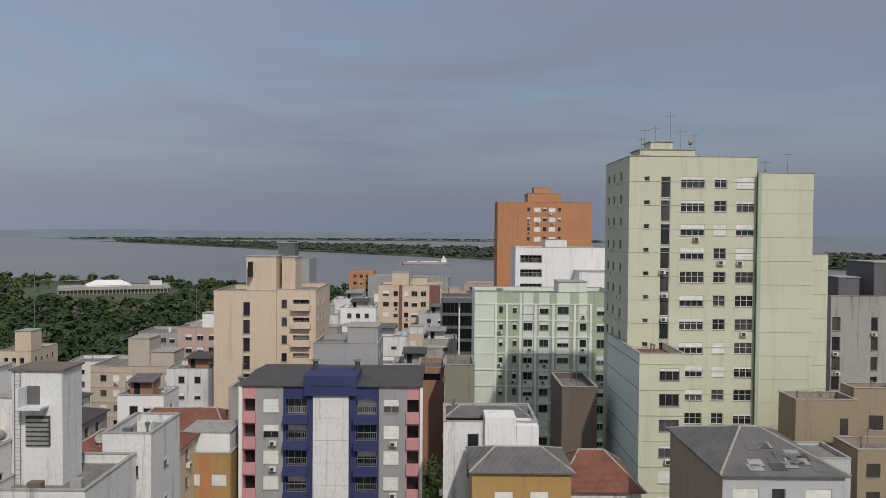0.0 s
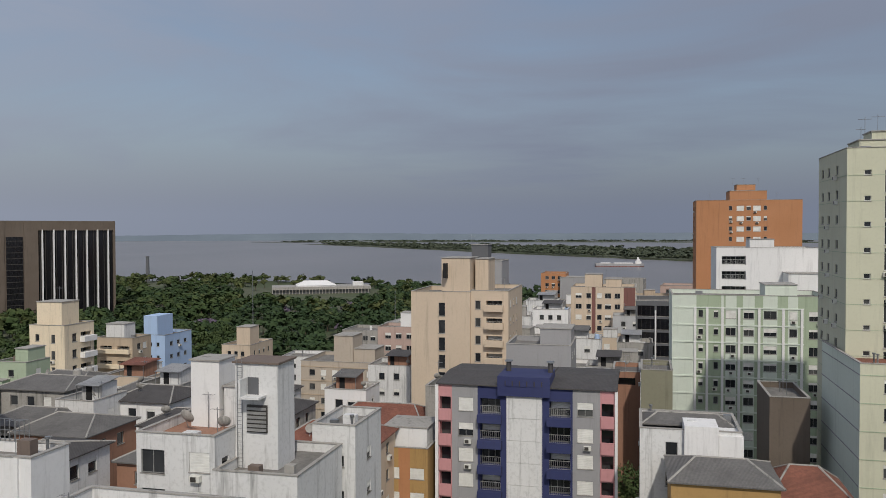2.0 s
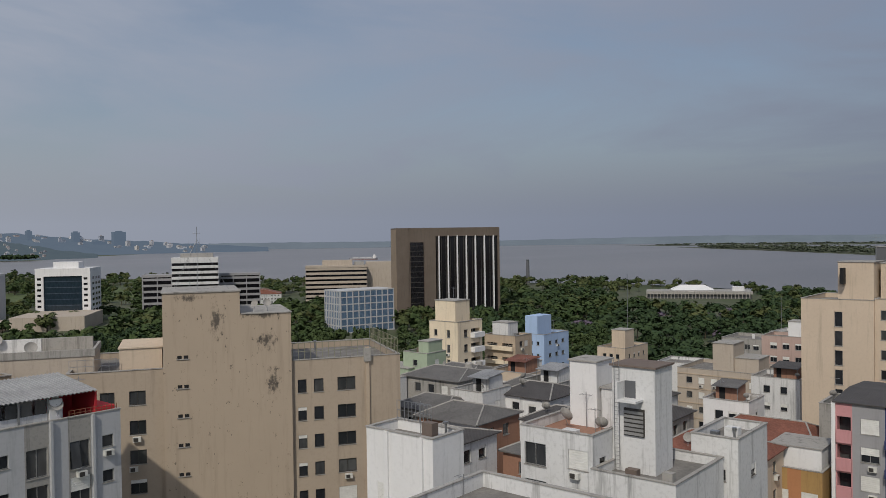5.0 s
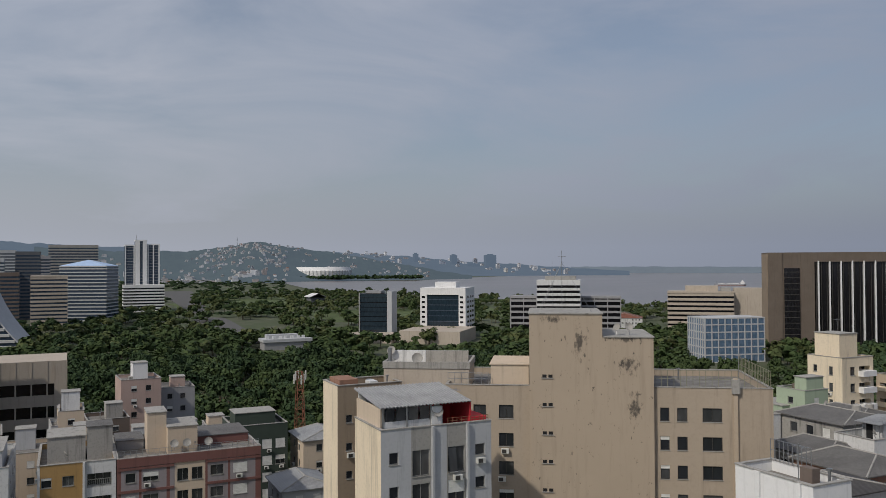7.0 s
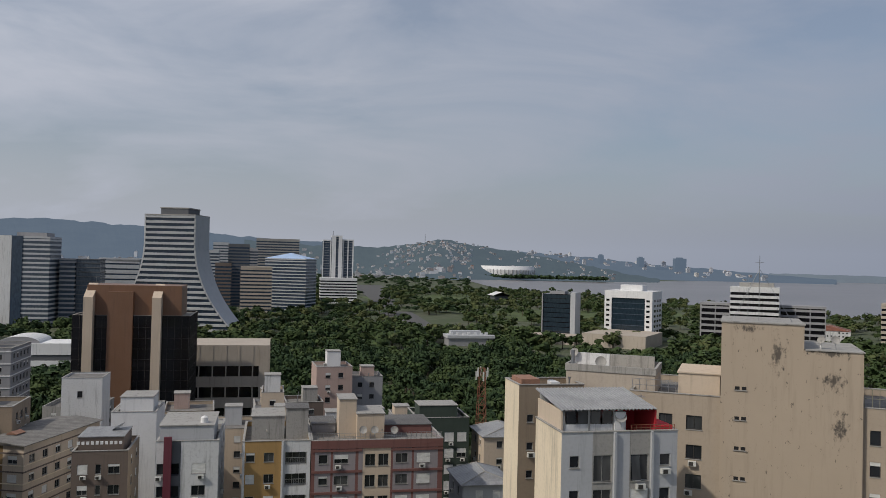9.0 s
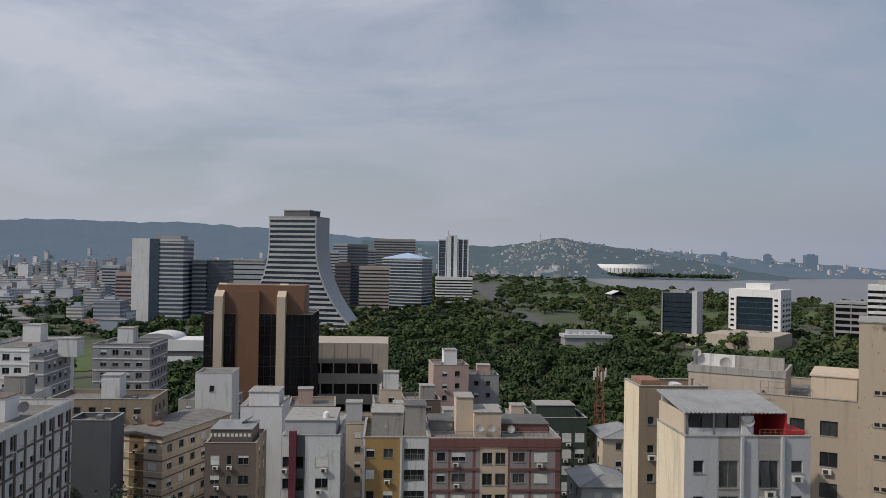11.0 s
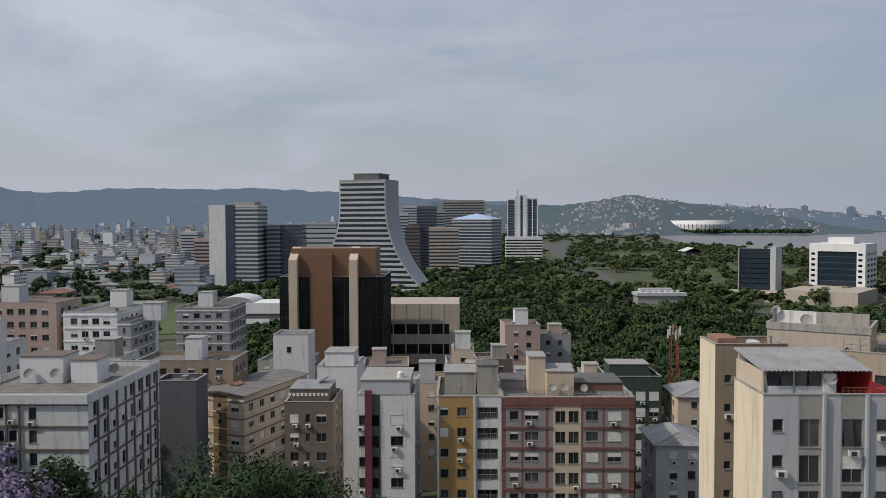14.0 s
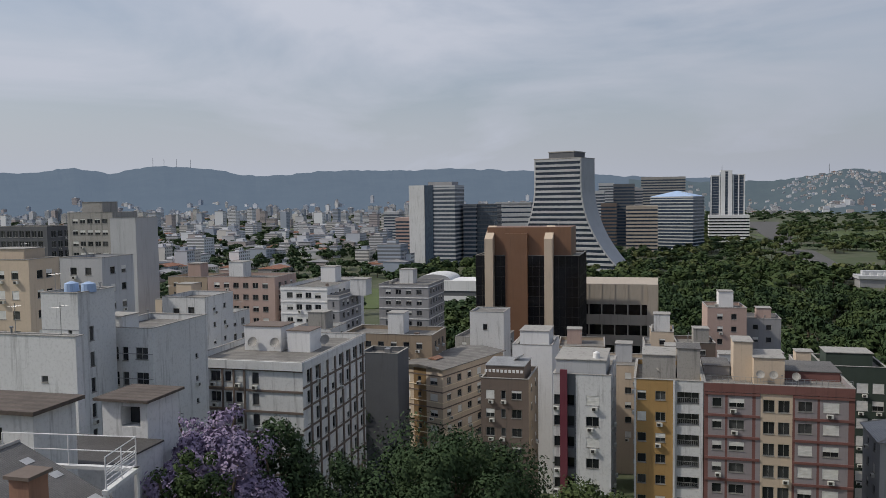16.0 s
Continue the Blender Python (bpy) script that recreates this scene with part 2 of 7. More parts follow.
class Shape:
    """Collects quads and boxes of several materials into one mesh."""

    def __init__(self):
        self.v, self.f, self.i, self.m = [], [], [], []

    def slot(self, mat):
        if mat not in self.m:
            self.m.append(mat)
        return self.m.index(mat)

    def poly(self, pts, mat):
        k = len(self.v)
        self.v += [tuple(p) for p in pts]
        self.f.append(tuple(range(k, k + len(pts))))
        self.i.append(self.slot(mat))

    def box(self, x0, y0, z0, x1, y1, z1, mat, bevel=0.0):
        k, s = len(self.v), self.slot(mat)
        self.v += [(x, y, z) for z in (z0, z1) for y in (y0, y1) for x in (x0, x1)]
        for q in ((0, 2, 3, 1), (4, 5, 7, 6), (0, 1, 5, 4), (1, 3, 7, 5), (3, 2, 6, 7), (2, 0, 4, 6)):
            self.f.append(tuple(k + a for a in q))
            self.i.append(s)

    def rod(self, a, b, r, mat, sides=6, r2=None):
        a, b = Vector(a), Vector(b)
        q = (b - a).to_track_quat("Z", "Y")
        k, s = len(self.v), self.slot(mat)
        for p, rr in ((a, r), (b, r if r2 is None else r2)):
            for j in range(sides):
                w = 2 * math.pi * j / sides
                self.v.append(tuple(p + q @ Vector((rr * math.cos(w), rr * math.sin(w), 0))))
        for j in range(sides):
            self.f.append((k + j, k + (j + 1) % sides, k + sides + (j + 1) % sides, k + sides + j))
            self.i.append(s)
        self.f.append(tuple(k + sides + j for j in range(sides)))
        self.i.append(s)

    def gable(self, x0, y0, x1, y1, z, rise, mat, over=0.3, hip=0.0, thick=0.12):
        """A pitched roof with its ridge along x; hip draws the ridge's ends in."""
        x0, y0, x1, y1 = x0 - over, y0 - over, x1 + over, y1 + over
        ym = (y0 + y1) / 2
        for dz in (0, -thick):
            a, b, c, d = (x0, y0, z + dz), (x1, y0, z + dz), (x1, y1, z + dz), (x0, y1, z + dz)
            e, f = (x0 + hip, ym, z + rise + dz), (x1 - hip, ym, z + rise + dz)
            for q in ((a, b, f, e), (c, d, e, f), (b, c, f), (d, a, e)):
                self.poly(q if dz == 0 else q[::-1], mat)
            if dz == 0 and rise > 0.6:
                for p, q in ((e, f), (a, e), (d, e), (b, f), (c, f))[:5 if hip else 1]:
                    self.rod(p, q, 0.10, CONCRETE, 6)
        self.poly([(x0, y0, z), (x0, y0, z - thick), (x1, y0, z - thick), (x1, y0, z)], mat)
        self.poly([(x1, y0, z), (x1, y0, z - thick), (x1, y1, z - thick), (x1, y1, z)], mat)
        self.poly([(x1, y1, z), (x1, y1, z - thick), (x0, y1, z - thick), (x0, y1, z)], mat)

    def ring(self, x0, y0, x1, y1, t, z0, z1, mat):
        """A closed square kerb, t thick."""
        o = [(x0, y0), (x1, y0), (x1, y1), (x0, y1)]
        i = [(x0 + t, y0 + t), (x1 - t, y0 + t), (x1 - t, y1 - t), (x0 + t, y1 - t)]
        k, m = len(self.v), self.slot(mat)
        self.v += [(*q, z) for z in (z0, z1) for q in o + i]
        for j in range(4):
            n = (j + 1) % 4
            for q in ((j, n, 8 + n, 8 + j), (4 + n, 4 + j, 12 + j, 12 + n), (8 + j, 8 + n, 12 + n, 12 + j), (n, j, 4 + j, 4 + n)):
                self.f.append(tuple(k + a for a in q))
                self.i.append(m)

    def mesh(self, name):
        return mesh_of(name, self.v, self.f, self.m, self.i)


def part(name, shape, parent, label="", m=None):
    ob = new(name, shape.mesh(name) if isinstance(shape, Shape) else shape)
    ob.parent = parent
    if m is not None:
        ob.matrix_basis = m
    return tagged(ob, label)


def thing(name, m, label, category, group=""):
    ob = new(name)
    ob.matrix_basis = m
    return tagged(ob, label, category, group)


def smooth(a, b, x):
    t = min(max((x - a) / (b - a), 0.0), 1.0)
    return t * t * (3 - 2 * t)


def ground_z(x, y):
    """The old town's ridge falls to the flat land by the river."""
    r = math.hypot(x, y)
    yaw = math.degrees(math.atan2(-x, y))
    far = 330 - 110 * smooth(20, 75, yaw)
    return 20.0 * (1 - smooth(20, far, r))


# ---- windows ----
LIB = {}


def window_mesh(w, h, kind, frame_mat, shut_mat, glass, near):
    """Frame, pane and shutter for an opening w by h; x along the wall, y inwards from the wall's face. Far windows are one mesh."""
    key = (round(w, 2), round(h, 2), kind, frame_mat.name, shut_mat.name, glass.name, near)
    if key in LIB:
        return LIB[key]
    s = Shape()
    t, y = min(0.06, w * 0.08), 0.10
    k = len(s.v)
    m = s.slot(frame_mat)
    for d in (y, y + 0.07):
        for e in (0, t):
            s.v += [(-w / 2 + e, d, e), (w / 2 - e, d, e), (w / 2 - e, d, h - e), (-w / 2 + e, d, h - e)]
    for j in range(4):
        n = (j + 1) % 4
        for q in ((j, n, 4 + n, 4 + j), (4 + j, 4 + n, 12 + n, 12 + j), (n, j, 8 + j, 8 + n)):
            s.f.append(tuple(k + a for a in q))
            s.i.append(m)
    s.box(-w / 2 - 0.06, -0.06, -0.07, w / 2 + 0.06, 0.12, 0.0, CONCRETE)
    n = max(1, round(w / 0.8))
    for j in range(1, n):
        x = -w / 2 + w * j / n
        s.box(x - 0.025, y + 0.01, t, x + 0.025, y + 0.06, h - t, frame_mat)
    cover = {"shut": 1.0, "half": 0.5, "low": 0.25, "slat": 1.0}.get(kind, 0)
    g = s if not near else Shape()
    g.poly([(-w / 2 + t, 0.15, t), (w / 2 - t, 0.15, t), (w / 2 - t, 0.15, h - t), (-w / 2 + t, 0.15, h - t)], glass)
    if kind == "open":
        a = w / n / 2 - 0.03
        x = -w / 2 + w * 0.5 / n
        g.poly([(x - a, -0.35, 0.1), (x + a, -0.35, 0.1), (x + a, 0.06, h - 0.1), (x - a, 0.06, h - 0.1)], glass)
        s.rod((x - a, -0.35, 0.1), (x + a, -0.35, 0.1), 0.03, frame_mat, 4)
    c = s if not near else Shape()
    if cover:
        z0, rows = h * (1 - cover), max(2, int(h * cover / 0.18))
        prof = []
        for j in range(rows):
            q = (h - z0) / rows
            prof += [(0.03, z0 + j * q), (0.03, z0 + (j + 0.82) * q), (0.055, z0 + (j + 0.9) * q)]
        prof.append((0.03, h))
        k, m = len(c.v), c.slot(shut_mat)
        c.v += [(sx * (w / 2 - 0.02), d, z) for d, z in prof for sx in (-1, 1)]
        for j in range(len(prof) - 1):
            c.f.append((k + 2 * j, k + 2 * j + 1, k + 2 * j + 3, k + 2 * j + 2))
            c.i.append(m)
    LIB[key] = (s.mesh("window"), g.mesh("pane") if near else None, c.mesh("shutter") if near and cover else None)
    return LIB[key]


def set_window(parent, m, meshes):
    ob = part("window", meshes[0], parent, "", m)
    for name, me in (("pane", meshes[1]), ("shutter", meshes[2])):
        if me:
            part(name, me, ob)


def ac_mesh():
    if "ac" not in LIB:
        s = Shape()
        s.box(-0.38, -0.38, 0, 0.38, 0, 0.46, AC)
        s.box(-0.30, -0.40, 0.05, 0.12, -0.385, 0.41, DARKFRAME)
        LIB["ac"] = s.mesh("air_conditioner")
    return LIB["ac"]


FACES = {"S": (0, lambda w, d: (0, 0)), "E": (90, lambda w, d: (w, 0)), "N": (180, lambda w, d: (w, d)), "W": (270, lambda w, d: (0, d))}


class Building:
    """A block w wide (local x) and d deep (local y) with its corner at (x, y), turned by rot degrees, and roofed at top."""

    def __init__(self, name, label, x, y, w, d, top, rot=0.0, wall=WHITE, base=None, category="building", seed=1, parapet=0.7, roof=SLAB):
        self.rnd = random.Random(seed)
        mid = pose(x, y, 0, 0, 0, rot) @ Vector((w / 2, d / 2, 0))
        self.base = (ground_z(mid.x, mid.y) - 1.5) if base is None else base
        self.w, self.d, self.top, self.h = w, d, top, top - self.base
        self.wall, self.parapet = wall, parapet
        self.reach = math.hypot(mid.x, mid.y)
        self.near = self.reach < 112
        self.ob = thing(name, pose(x, y, self.base, 0, 0, rot), label, category)
        self.done = set()
        s = Shape()
        z = self.h - parapet
        s.poly([(0, 0, z), (w, 0, z), (w, d, z), (0, d, z)], roof)
        part("roof", s, self.ob)
        if parapet > 0:
            s = Shape()
            s.ring(0.004, 0.004, w - 0.004, d - 0.004, 0.18, z, self.h, wall)
            part("parapet", s, self.ob)
            s = Shape()
            s.ring(-0.06, -0.06, w + 0.06, d + 0.06, 0.3, self.h, self.h + 0.08, CONCRETE)
            part("coping", s, self.ob)

    def local(self, face, u, z, out=0.0):
        turn, corner = FACES[face]
        cx, cy = corner(self.w, self.d)
        return pose(cx, cy, 0, 0, 0, turn) @ pose(u, -out, z)

    def length(self, face):
        return self.w if face in "SN" else self.d

    def facade(self, face, cols, first=1.2, pitch=2.85, rows=8, wall=None, ac=0.25, frame_mat=FRAME, shut=SHUTTER, glass=GLASS, skip=(), paint=()):
        """cols: (middle along the wall, width, height, what) ; what is a window kind, a list to choose from, 'balcony' or 'recess'."""
        self.done.add(face)
        wall = wall or self.wall
        L, s, h = self.length(face), Shape(), self.h
        u = 0.0

        def quad(u0, u1, z0, z1):
            if u1 - u0 > 1e-4 and z1 - z0 > 1e-4:
                cuts = [u0] + sorted(p for seg in paint for p in seg[:2] if u0 < p < u1) + [u1]
                for p, q in zip(cuts, cuts[1:]):
                    if q - p > 1e-4:
                        s.poly([(p, 0, z0), (q, 0, z0), (q, 0, z1), (p, 0, z1)], tint((p + q) / 2))

        def tint(p):
            for a0, a1, mat in paint:
                if a0 <= p <= a1:
                    return mat
            return wall

        for c, w, hh, what in sorted(cols):
            a, b = c - w / 2, c + w / 2
            quad(u, a, 0, h)
            u, top = b, h
            for r in range(rows):
                z1 = self.h - first - r * pitch
                z0 = z1 - hh
                if z0 < 0.6 or r in skip:
                    continue
                quad(a, b, z1, top)
                top = z0
                deep = 1.1 if what in ("balcony", "recess") else 0.2
                for q in (((a, 0, z0), (a, deep, z0), (a, deep, z1), (a, 0, z1)), ((b, deep, z0), (b, 0, z0), (b, 0, z1), (b, deep, z1)),
                          ((a, 0, z0), (b, 0, z0), (b, deep, z0), (a, deep, z0)), ((a, deep, z1), (b, deep, z1), (b, 0, z1), (a, 0, z1))):
                    s.poly(q[::-1], tint(c))
                self.fill(face, c, z0, w, hh, what, frame_mat, shut, glass, wall)
                if ac and self.rnd.random() < ac * (1.0 if self.reach < 165 else 0.35) and what not in ("balcony", "recess", "vent"):
                    part("air_conditioner", ac_mesh(), self.ob, "", self.local(face, c + self.rnd.uniform(-0.3, 0.3) * w, z0 - 0.65))
            quad(a, b, 0, top)
        quad(u, L, 0, h)
        part("wall", s, self.ob, "", self.local(face, 0, 0))
        return self

    def fill(self, face, c, z0, w, h, what, frame_mat, shut, glass, wall):
        r = self.rnd
        if what == "balcony":
            set_window(self.ob, self.local(face, c, z0 + 0.05, -0.95), window_mesh(w - 0.1, h - 0.1, r.choice(("glass", "glass", "half")), frame_mat, shut, glass, self.near))
            if ("rail", round(w, 2)) not in LIB:
                s = Shape()
                s.box(-w / 2, -0.02, 0.95, w / 2, 0.03, 1.0, RAIL)
                s.box(-w / 2, -0.02, 0.08, w / 2, 0.03, 0.12, RAIL)
                k = max(2, int(w / 0.22))
                for j in range(k + 1):
                    x = -w / 2 + w * j / k
                    s.box(x - 0.012, -0.012, 0.1, x + 0.012, 0.012, 0.95, RAIL)
                LIB["rail", round(w, 2)] = s.mesh("railing")
            part("railing", LIB["rail", round(w, 2)], self.ob, "", self.local(face, c, z0))
            return
        if what == "recess":
            s = Shape()
            s.poly([(-w / 2, 1.1, 0), (w / 2, 1.1, 0), (w / 2, 1.1, h), (-w / 2, 1.1, h)], glass)
            part("pane", s, self.ob, "", self.local(face, c, z0))
            return
        kind = what if isinstance(what, str) else r.choice(what)
        set_window(self.ob, self.local(face, c, z0), window_mesh(w, h, kind, frame_mat, shut, glass, self.near))

    def auto(self, face, gap=3.0, w=1.5, h=1.3, what=None, margin=1.2, rows=5, **more):
        L = self.length(face)
        n = max(1, int((L - 2 * margin) / gap + 0.5))
        step = (L - 2 * margin) / n
        return self.facade(face, [(margin + step * (k + 0.5), min(w, step * 0.8), h, what or MIX) for k in range(n)], rows=rows, **more)

    def close(self):
        """Plain walls where no facade was made."""
        for face in "SENW":
            if face not in self.done:
                s, L = Shape(), self.length(face)
                s.poly([(0, 0, 0), (L, 0, 0), (L, 0, self.h), (0, 0, self.h)], self.wall)
                part("wall", s, self.ob, "", self.local(face, 0, 0))
        if self.parapet > 0.3:
            self.clutter()
        return self

    def clutter(self):
        """Vents, pipes and aerials that gather on a flat roof."""
        r, z = self.rnd, self.h - self.parapet
        for k in range(3 if self.near else 1):
            x, y = r.uniform(0.6, self.w - 0.6), r.uniform(0.6, self.d - 0.6)
            pick = r.random()
            s = Shape()
            if pick < 0.45:
                q = r.uniform(1.8, 3.6)
                s.rod((x, y, z), (x, y, z + q), 0.03, METAL, 5)
                s.rod((x - 0.5, y, z + q * 0.92), (x + 0.5, y, z + q * 0.92), 0.018, METAL, 4)
                for j in range(4):
                    s.rod((x - 0.45 + 0.3 * j, y - 0.3, z + q * 0.92), (x - 0.45 + 0.3 * j, y + 0.3, z + q * 0.92), 0.012, METAL, 4)
                part("antenna", s, self.ob)
            elif pick < 0.75:
                q = r.uniform(0.3, 0.7)
                s.box(x - q, y - q * 0.7, z, x + q, y + q * 0.7, z + r.uniform(0.5, 1.3), r.choice((CONCRETE, OLDWHITE, BROWN, METAL)))
                part("roof_vent", s, self.ob)
            else:
                s.rod((x, y, z), (x, y, z + 1.2), 0.09, METAL, 8)
                s.rod((x, y, z + 1.2), (x, y, z + 1.35), 0.18, METAL, 8)
                part("vent_pipe", s, self.ob)

    def bands(self, face, first, pitch, rows, high=0.25, out=0.06, mat=None, u0=0.0, u1=None, name="band"):
        L = self.length(face)
        u1 = L if u1 is None else u1
        for k in range(rows):
            z = self.h - first - k * pitch
            if z < 0.5:
                break
            key = (name, round(u1 - u0, 2), high, out, (mat or CONCRETE).name)
            if key not in LIB:
                s = Shape()
                s.box(0, -out, 0, u1 - u0, 0.01, high, mat or CONCRETE)
                LIB[key] = s.mesh(name)
            part(name, LIB[key], self.ob, "", self.local(face, u0, z))

    def strip(self, face, u0, u1, z0, z1, out=0.08, mat=None, name="pilaster"):
        s = Shape()
        s.box(u0, -out, max(z0, 0.0), u1, 0.01, z1, mat or CONCRETE)
        part(name, s, self.ob, "", self.local(face, 0, 0))

    def block(self, name, x0, y0, x1, y1, z0, z1, mat, cap=None, label=""):
        s = Shape()
        s.box(x0, y0, z0, x1, y1, z1, mat)
        if cap:
            s.box(x0 - 0.12, y0 - 0.12, z1, x1 + 0.12, y1 + 0.12, z1 + 0.12, cap)
        return part(name, s, self.ob, label)


WORDS = {WHITE.name: "white", OLDWHITE.name: "weathered white", CREAM.name: "cream", BEIGE.name: "beige", LIGHTGREY.name: "light grey", SALMON.name: "salmon", CONCRETE.name: "bare concrete", GREY.name: "grey",
         TAN.name: "tan", BROWN.name: "brown", DARKGREY.name: "dark grey", BRICK.name: "brick"}
MIX = ["glass", "shut", "glass", "half", "low", "glass"]
DARKMIX = ["glass", "glass", "low", "half"]
from mathutils.bvhtree import BVHTree

# ---- the land and the water ----
def polar(yaw, r, z=0.0):
    a = radians(yaw)
    return (-r * math.sin(a), r * math.cos(a), z)


def earth(name):
    m, n, l, b = base_nodes(name)
    v = mapped(n, l, (1, 1, 1))
    a, c2, g = noise_node(n, l, v, 0.012, 4), noise_node(n, l, v, 0.08, 5), noise_node(n, l, v, 1.5, 4)
    c = blend(n, l, ranged(n, l, a.outputs["Fac"], 0.42, 0.55), (0.055, 0.075, 0.028), (0.085, 0.092, 0.055))
    c = blend(n, l, ranged(n, l, c2.outputs["Fac"], 0.5, 0.62, 0, 0.8), c, (0.045, 0.065, 0.022))
    c = blend(n, l, ranged(n, l, g.outputs["Fac"], 0.4, 0.7, 0, 0.4), c, (0.06, 0.07, 0.04))
    l.new(c, b.inputs["Base Color"])
    b.inputs["Roughness"].default_value = 0.95
    return m


def river(name):
    m, n, l, b = base_nodes(name)
    v = mapped(n, l, (1, 0.35, 1))
    a, w = noise_node(n, l, v, 0.0035, 4), noise_node(n, l, mapped(n, l, (1, 1, 1)), 0.25, 5)
    c = blend(n, l, ranged(n, l, a.outputs["Fac"], 0.35, 0.65), (0.138, 0.130, 0.130), (0.185, 0.172, 0.172))
    l.new(c, b.inputs["Base Color"])
    b.inputs["Roughness"].default_value = 0.32
    bumped(n, l, b, w.outputs["Fac"], 0.5, 0.6)
    return m


EARTH, WATER = earth("ground_earth"), river("river_water")
GRASS = plain("lawn", (0.085, 0.12, 0.035), 0.95, 0, 0.35, 0.06)
ASPHALT = plain("asphalt", (0.10, 0.098, 0.095), 0.9, 0, 0.3, 0.3)
rings = [0, 15, 30, 50, 70, 90, 110, 130, 150, 170, 190, 210, 240, 270, 300, 340, 400, 500, 700, 1000, 1500, 2200, 3200, 4000, 4900]
SPOKES = 96
gv = [(0, 0, ground_z(0, 0))]
for r in rings[1:]:
    for k in range(SPOKES):
        p = polar(360 * k / SPOKES, r)
        gv.append((p[0], p[1], ground_z(p[0], p[1])))
gf = [(0, 1 + k, 1 + (k + 1) % SPOKES) for k in range(SPOKES)]
for j in range(len(rings) - 2):
    a, b = 1 + j * SPOKES, 1 + (j + 1) * SPOKES
    gf += [(a + k, b + k, b + (k + 1) % SPOKES, a + (k + 1) % SPOKES) for k in range(SPOKES)]
tagged(new("ground", mesh_of("ground", gv, gf, [EARTH])), "earth, lawn and worn paving of a riverside city", "ground", kind="structure")

SHORE = [(-80, 700), (-40, 680), (0, 690), (7, 720), (14, 770), (18, 850), (29, 980), (36, 990), (45, 1030), (55, 1180), (63, 1380), (70, 1700), (74.5, 1900), (77, 2870)]
FARSHORE = [(-80, 4850), (-40, 4850), (0, 4850), (20, 4850), (40, 4850), (52, 4850), (52.5, 4300), (60, 3900), (64, 3350), (66.5, 2890), (72, 2860), (77, 2880)]


def along(curve, yaw):
    return float(np.interp(yaw, [c[0] for c in curve], [c[1] for c in curve]))


wv, wf = [], []
yaws = [-80 + 1.0 * k for k in range(158)]
for yaw in yaws:
    a, b = along(SHORE, yaw), max(along(FARSHORE, yaw), along(SHORE, yaw) + 5)
    for k in range(9):
        wv.append(polar(yaw, a + (b - a) * (k / 8) ** 1.6, 0.5))
for j in range(len(yaws) - 1):
    wf += [(j * 9 + k, j * 9 + k + 9, j * 9 + k + 10, j * 9 + k + 1) for k in range(8)]
tagged(new("water", mesh_of("water", wv, wf, [WATER])), "wide brown-grey river with a dull sheen", "river", kind="structure")


def flat_patch(name, outline, z, mat, label, category, kind="structure"):
    s = Shape()
    pts = [polar(a, r, z) for a, r in outline]
    s.poly(pts, mat)
    s.poly([(p[0], p[1], z - 0.8) for p in pts][::-1], mat)
    for a, b in zip(pts, pts[1:] + pts[:1]):
        s.poly([(a[0], a[1], z - 0.8), (b[0], b[1], z - 0.8), b, a], mat)
    return tagged(new(name, s.mesh(name)), label, category, kind=kind)


ISLE_NEAR = [(23.5, 3450), (19, 2850), (15, 2430), (10.8, 2080), (6, 1840), (0, 1620), (-5, 1500), (-12, 1450), (-30, 1350)]
ISLE_FAR = [(-30, 2100), (-12, 2250), (-5, 2300), (0, 2450), (6, 2700), (10.8, 2950), (15, 3100), (19, 3350)]
flat_patch("island", ISLE_NEAR + ISLE_FAR, 1.2, EARTH, "low wooded island in the river", "island")
flat_patch("island", [(27, 4050), (20, 3900), (10, 3850), (0, 3800), (-12, 3800), (-12, 4100), (0, 4150), (12, 4200), (24, 4200)], 1.4, EARTH, "thin far island in the river", "island")
flat_patch("lawn", [(106, 470), (110, 430), (114, 440), (116, 480), (114, 530), (109, 530), (106, 500)], 0.5, GRASS, "mown green lawn of a park", "lawn")
flat_patch("lawn", [(74, 1180), (82, 1080), (84, 1280), (75, 1600)], 0.4, GRASS, "green lawn of a riverside park", "lawn")
flat_patch("lawn", [(60, 880), (73, 820), (75, 1000), (62, 1120)], 0.4, GRASS, "green lawn of a riverside park", "lawn")
flat_patch("road", [(77.2, 620), (79.6, 600), (82.3, 900), (81.5, 930), (80.2, 910)], 0.6, ASPHALT, "pale asphalt avenue through the park", "road")
flat_patch("road", [(81.0, 1000), (82.4, 1010), (84.6, 1900), (82.4, 1900)], 0.6, ASPHALT, "pale asphalt avenue through the park", "road")
flat_patch("road", [(86, 330), (104, 300), (104, 312), (86, 345)], 0.5, ASPHALT, "asphalt street beside the park", "road")


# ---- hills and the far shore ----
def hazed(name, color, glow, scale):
    """Far ground, with the bright air before it painted in as a blue glow."""
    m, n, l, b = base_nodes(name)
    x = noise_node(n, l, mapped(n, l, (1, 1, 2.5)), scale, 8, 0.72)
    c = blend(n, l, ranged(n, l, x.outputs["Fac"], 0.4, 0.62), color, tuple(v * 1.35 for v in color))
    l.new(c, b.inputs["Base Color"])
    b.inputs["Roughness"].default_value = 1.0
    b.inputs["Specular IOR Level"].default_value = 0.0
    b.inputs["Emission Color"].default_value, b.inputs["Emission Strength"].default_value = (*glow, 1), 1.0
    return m


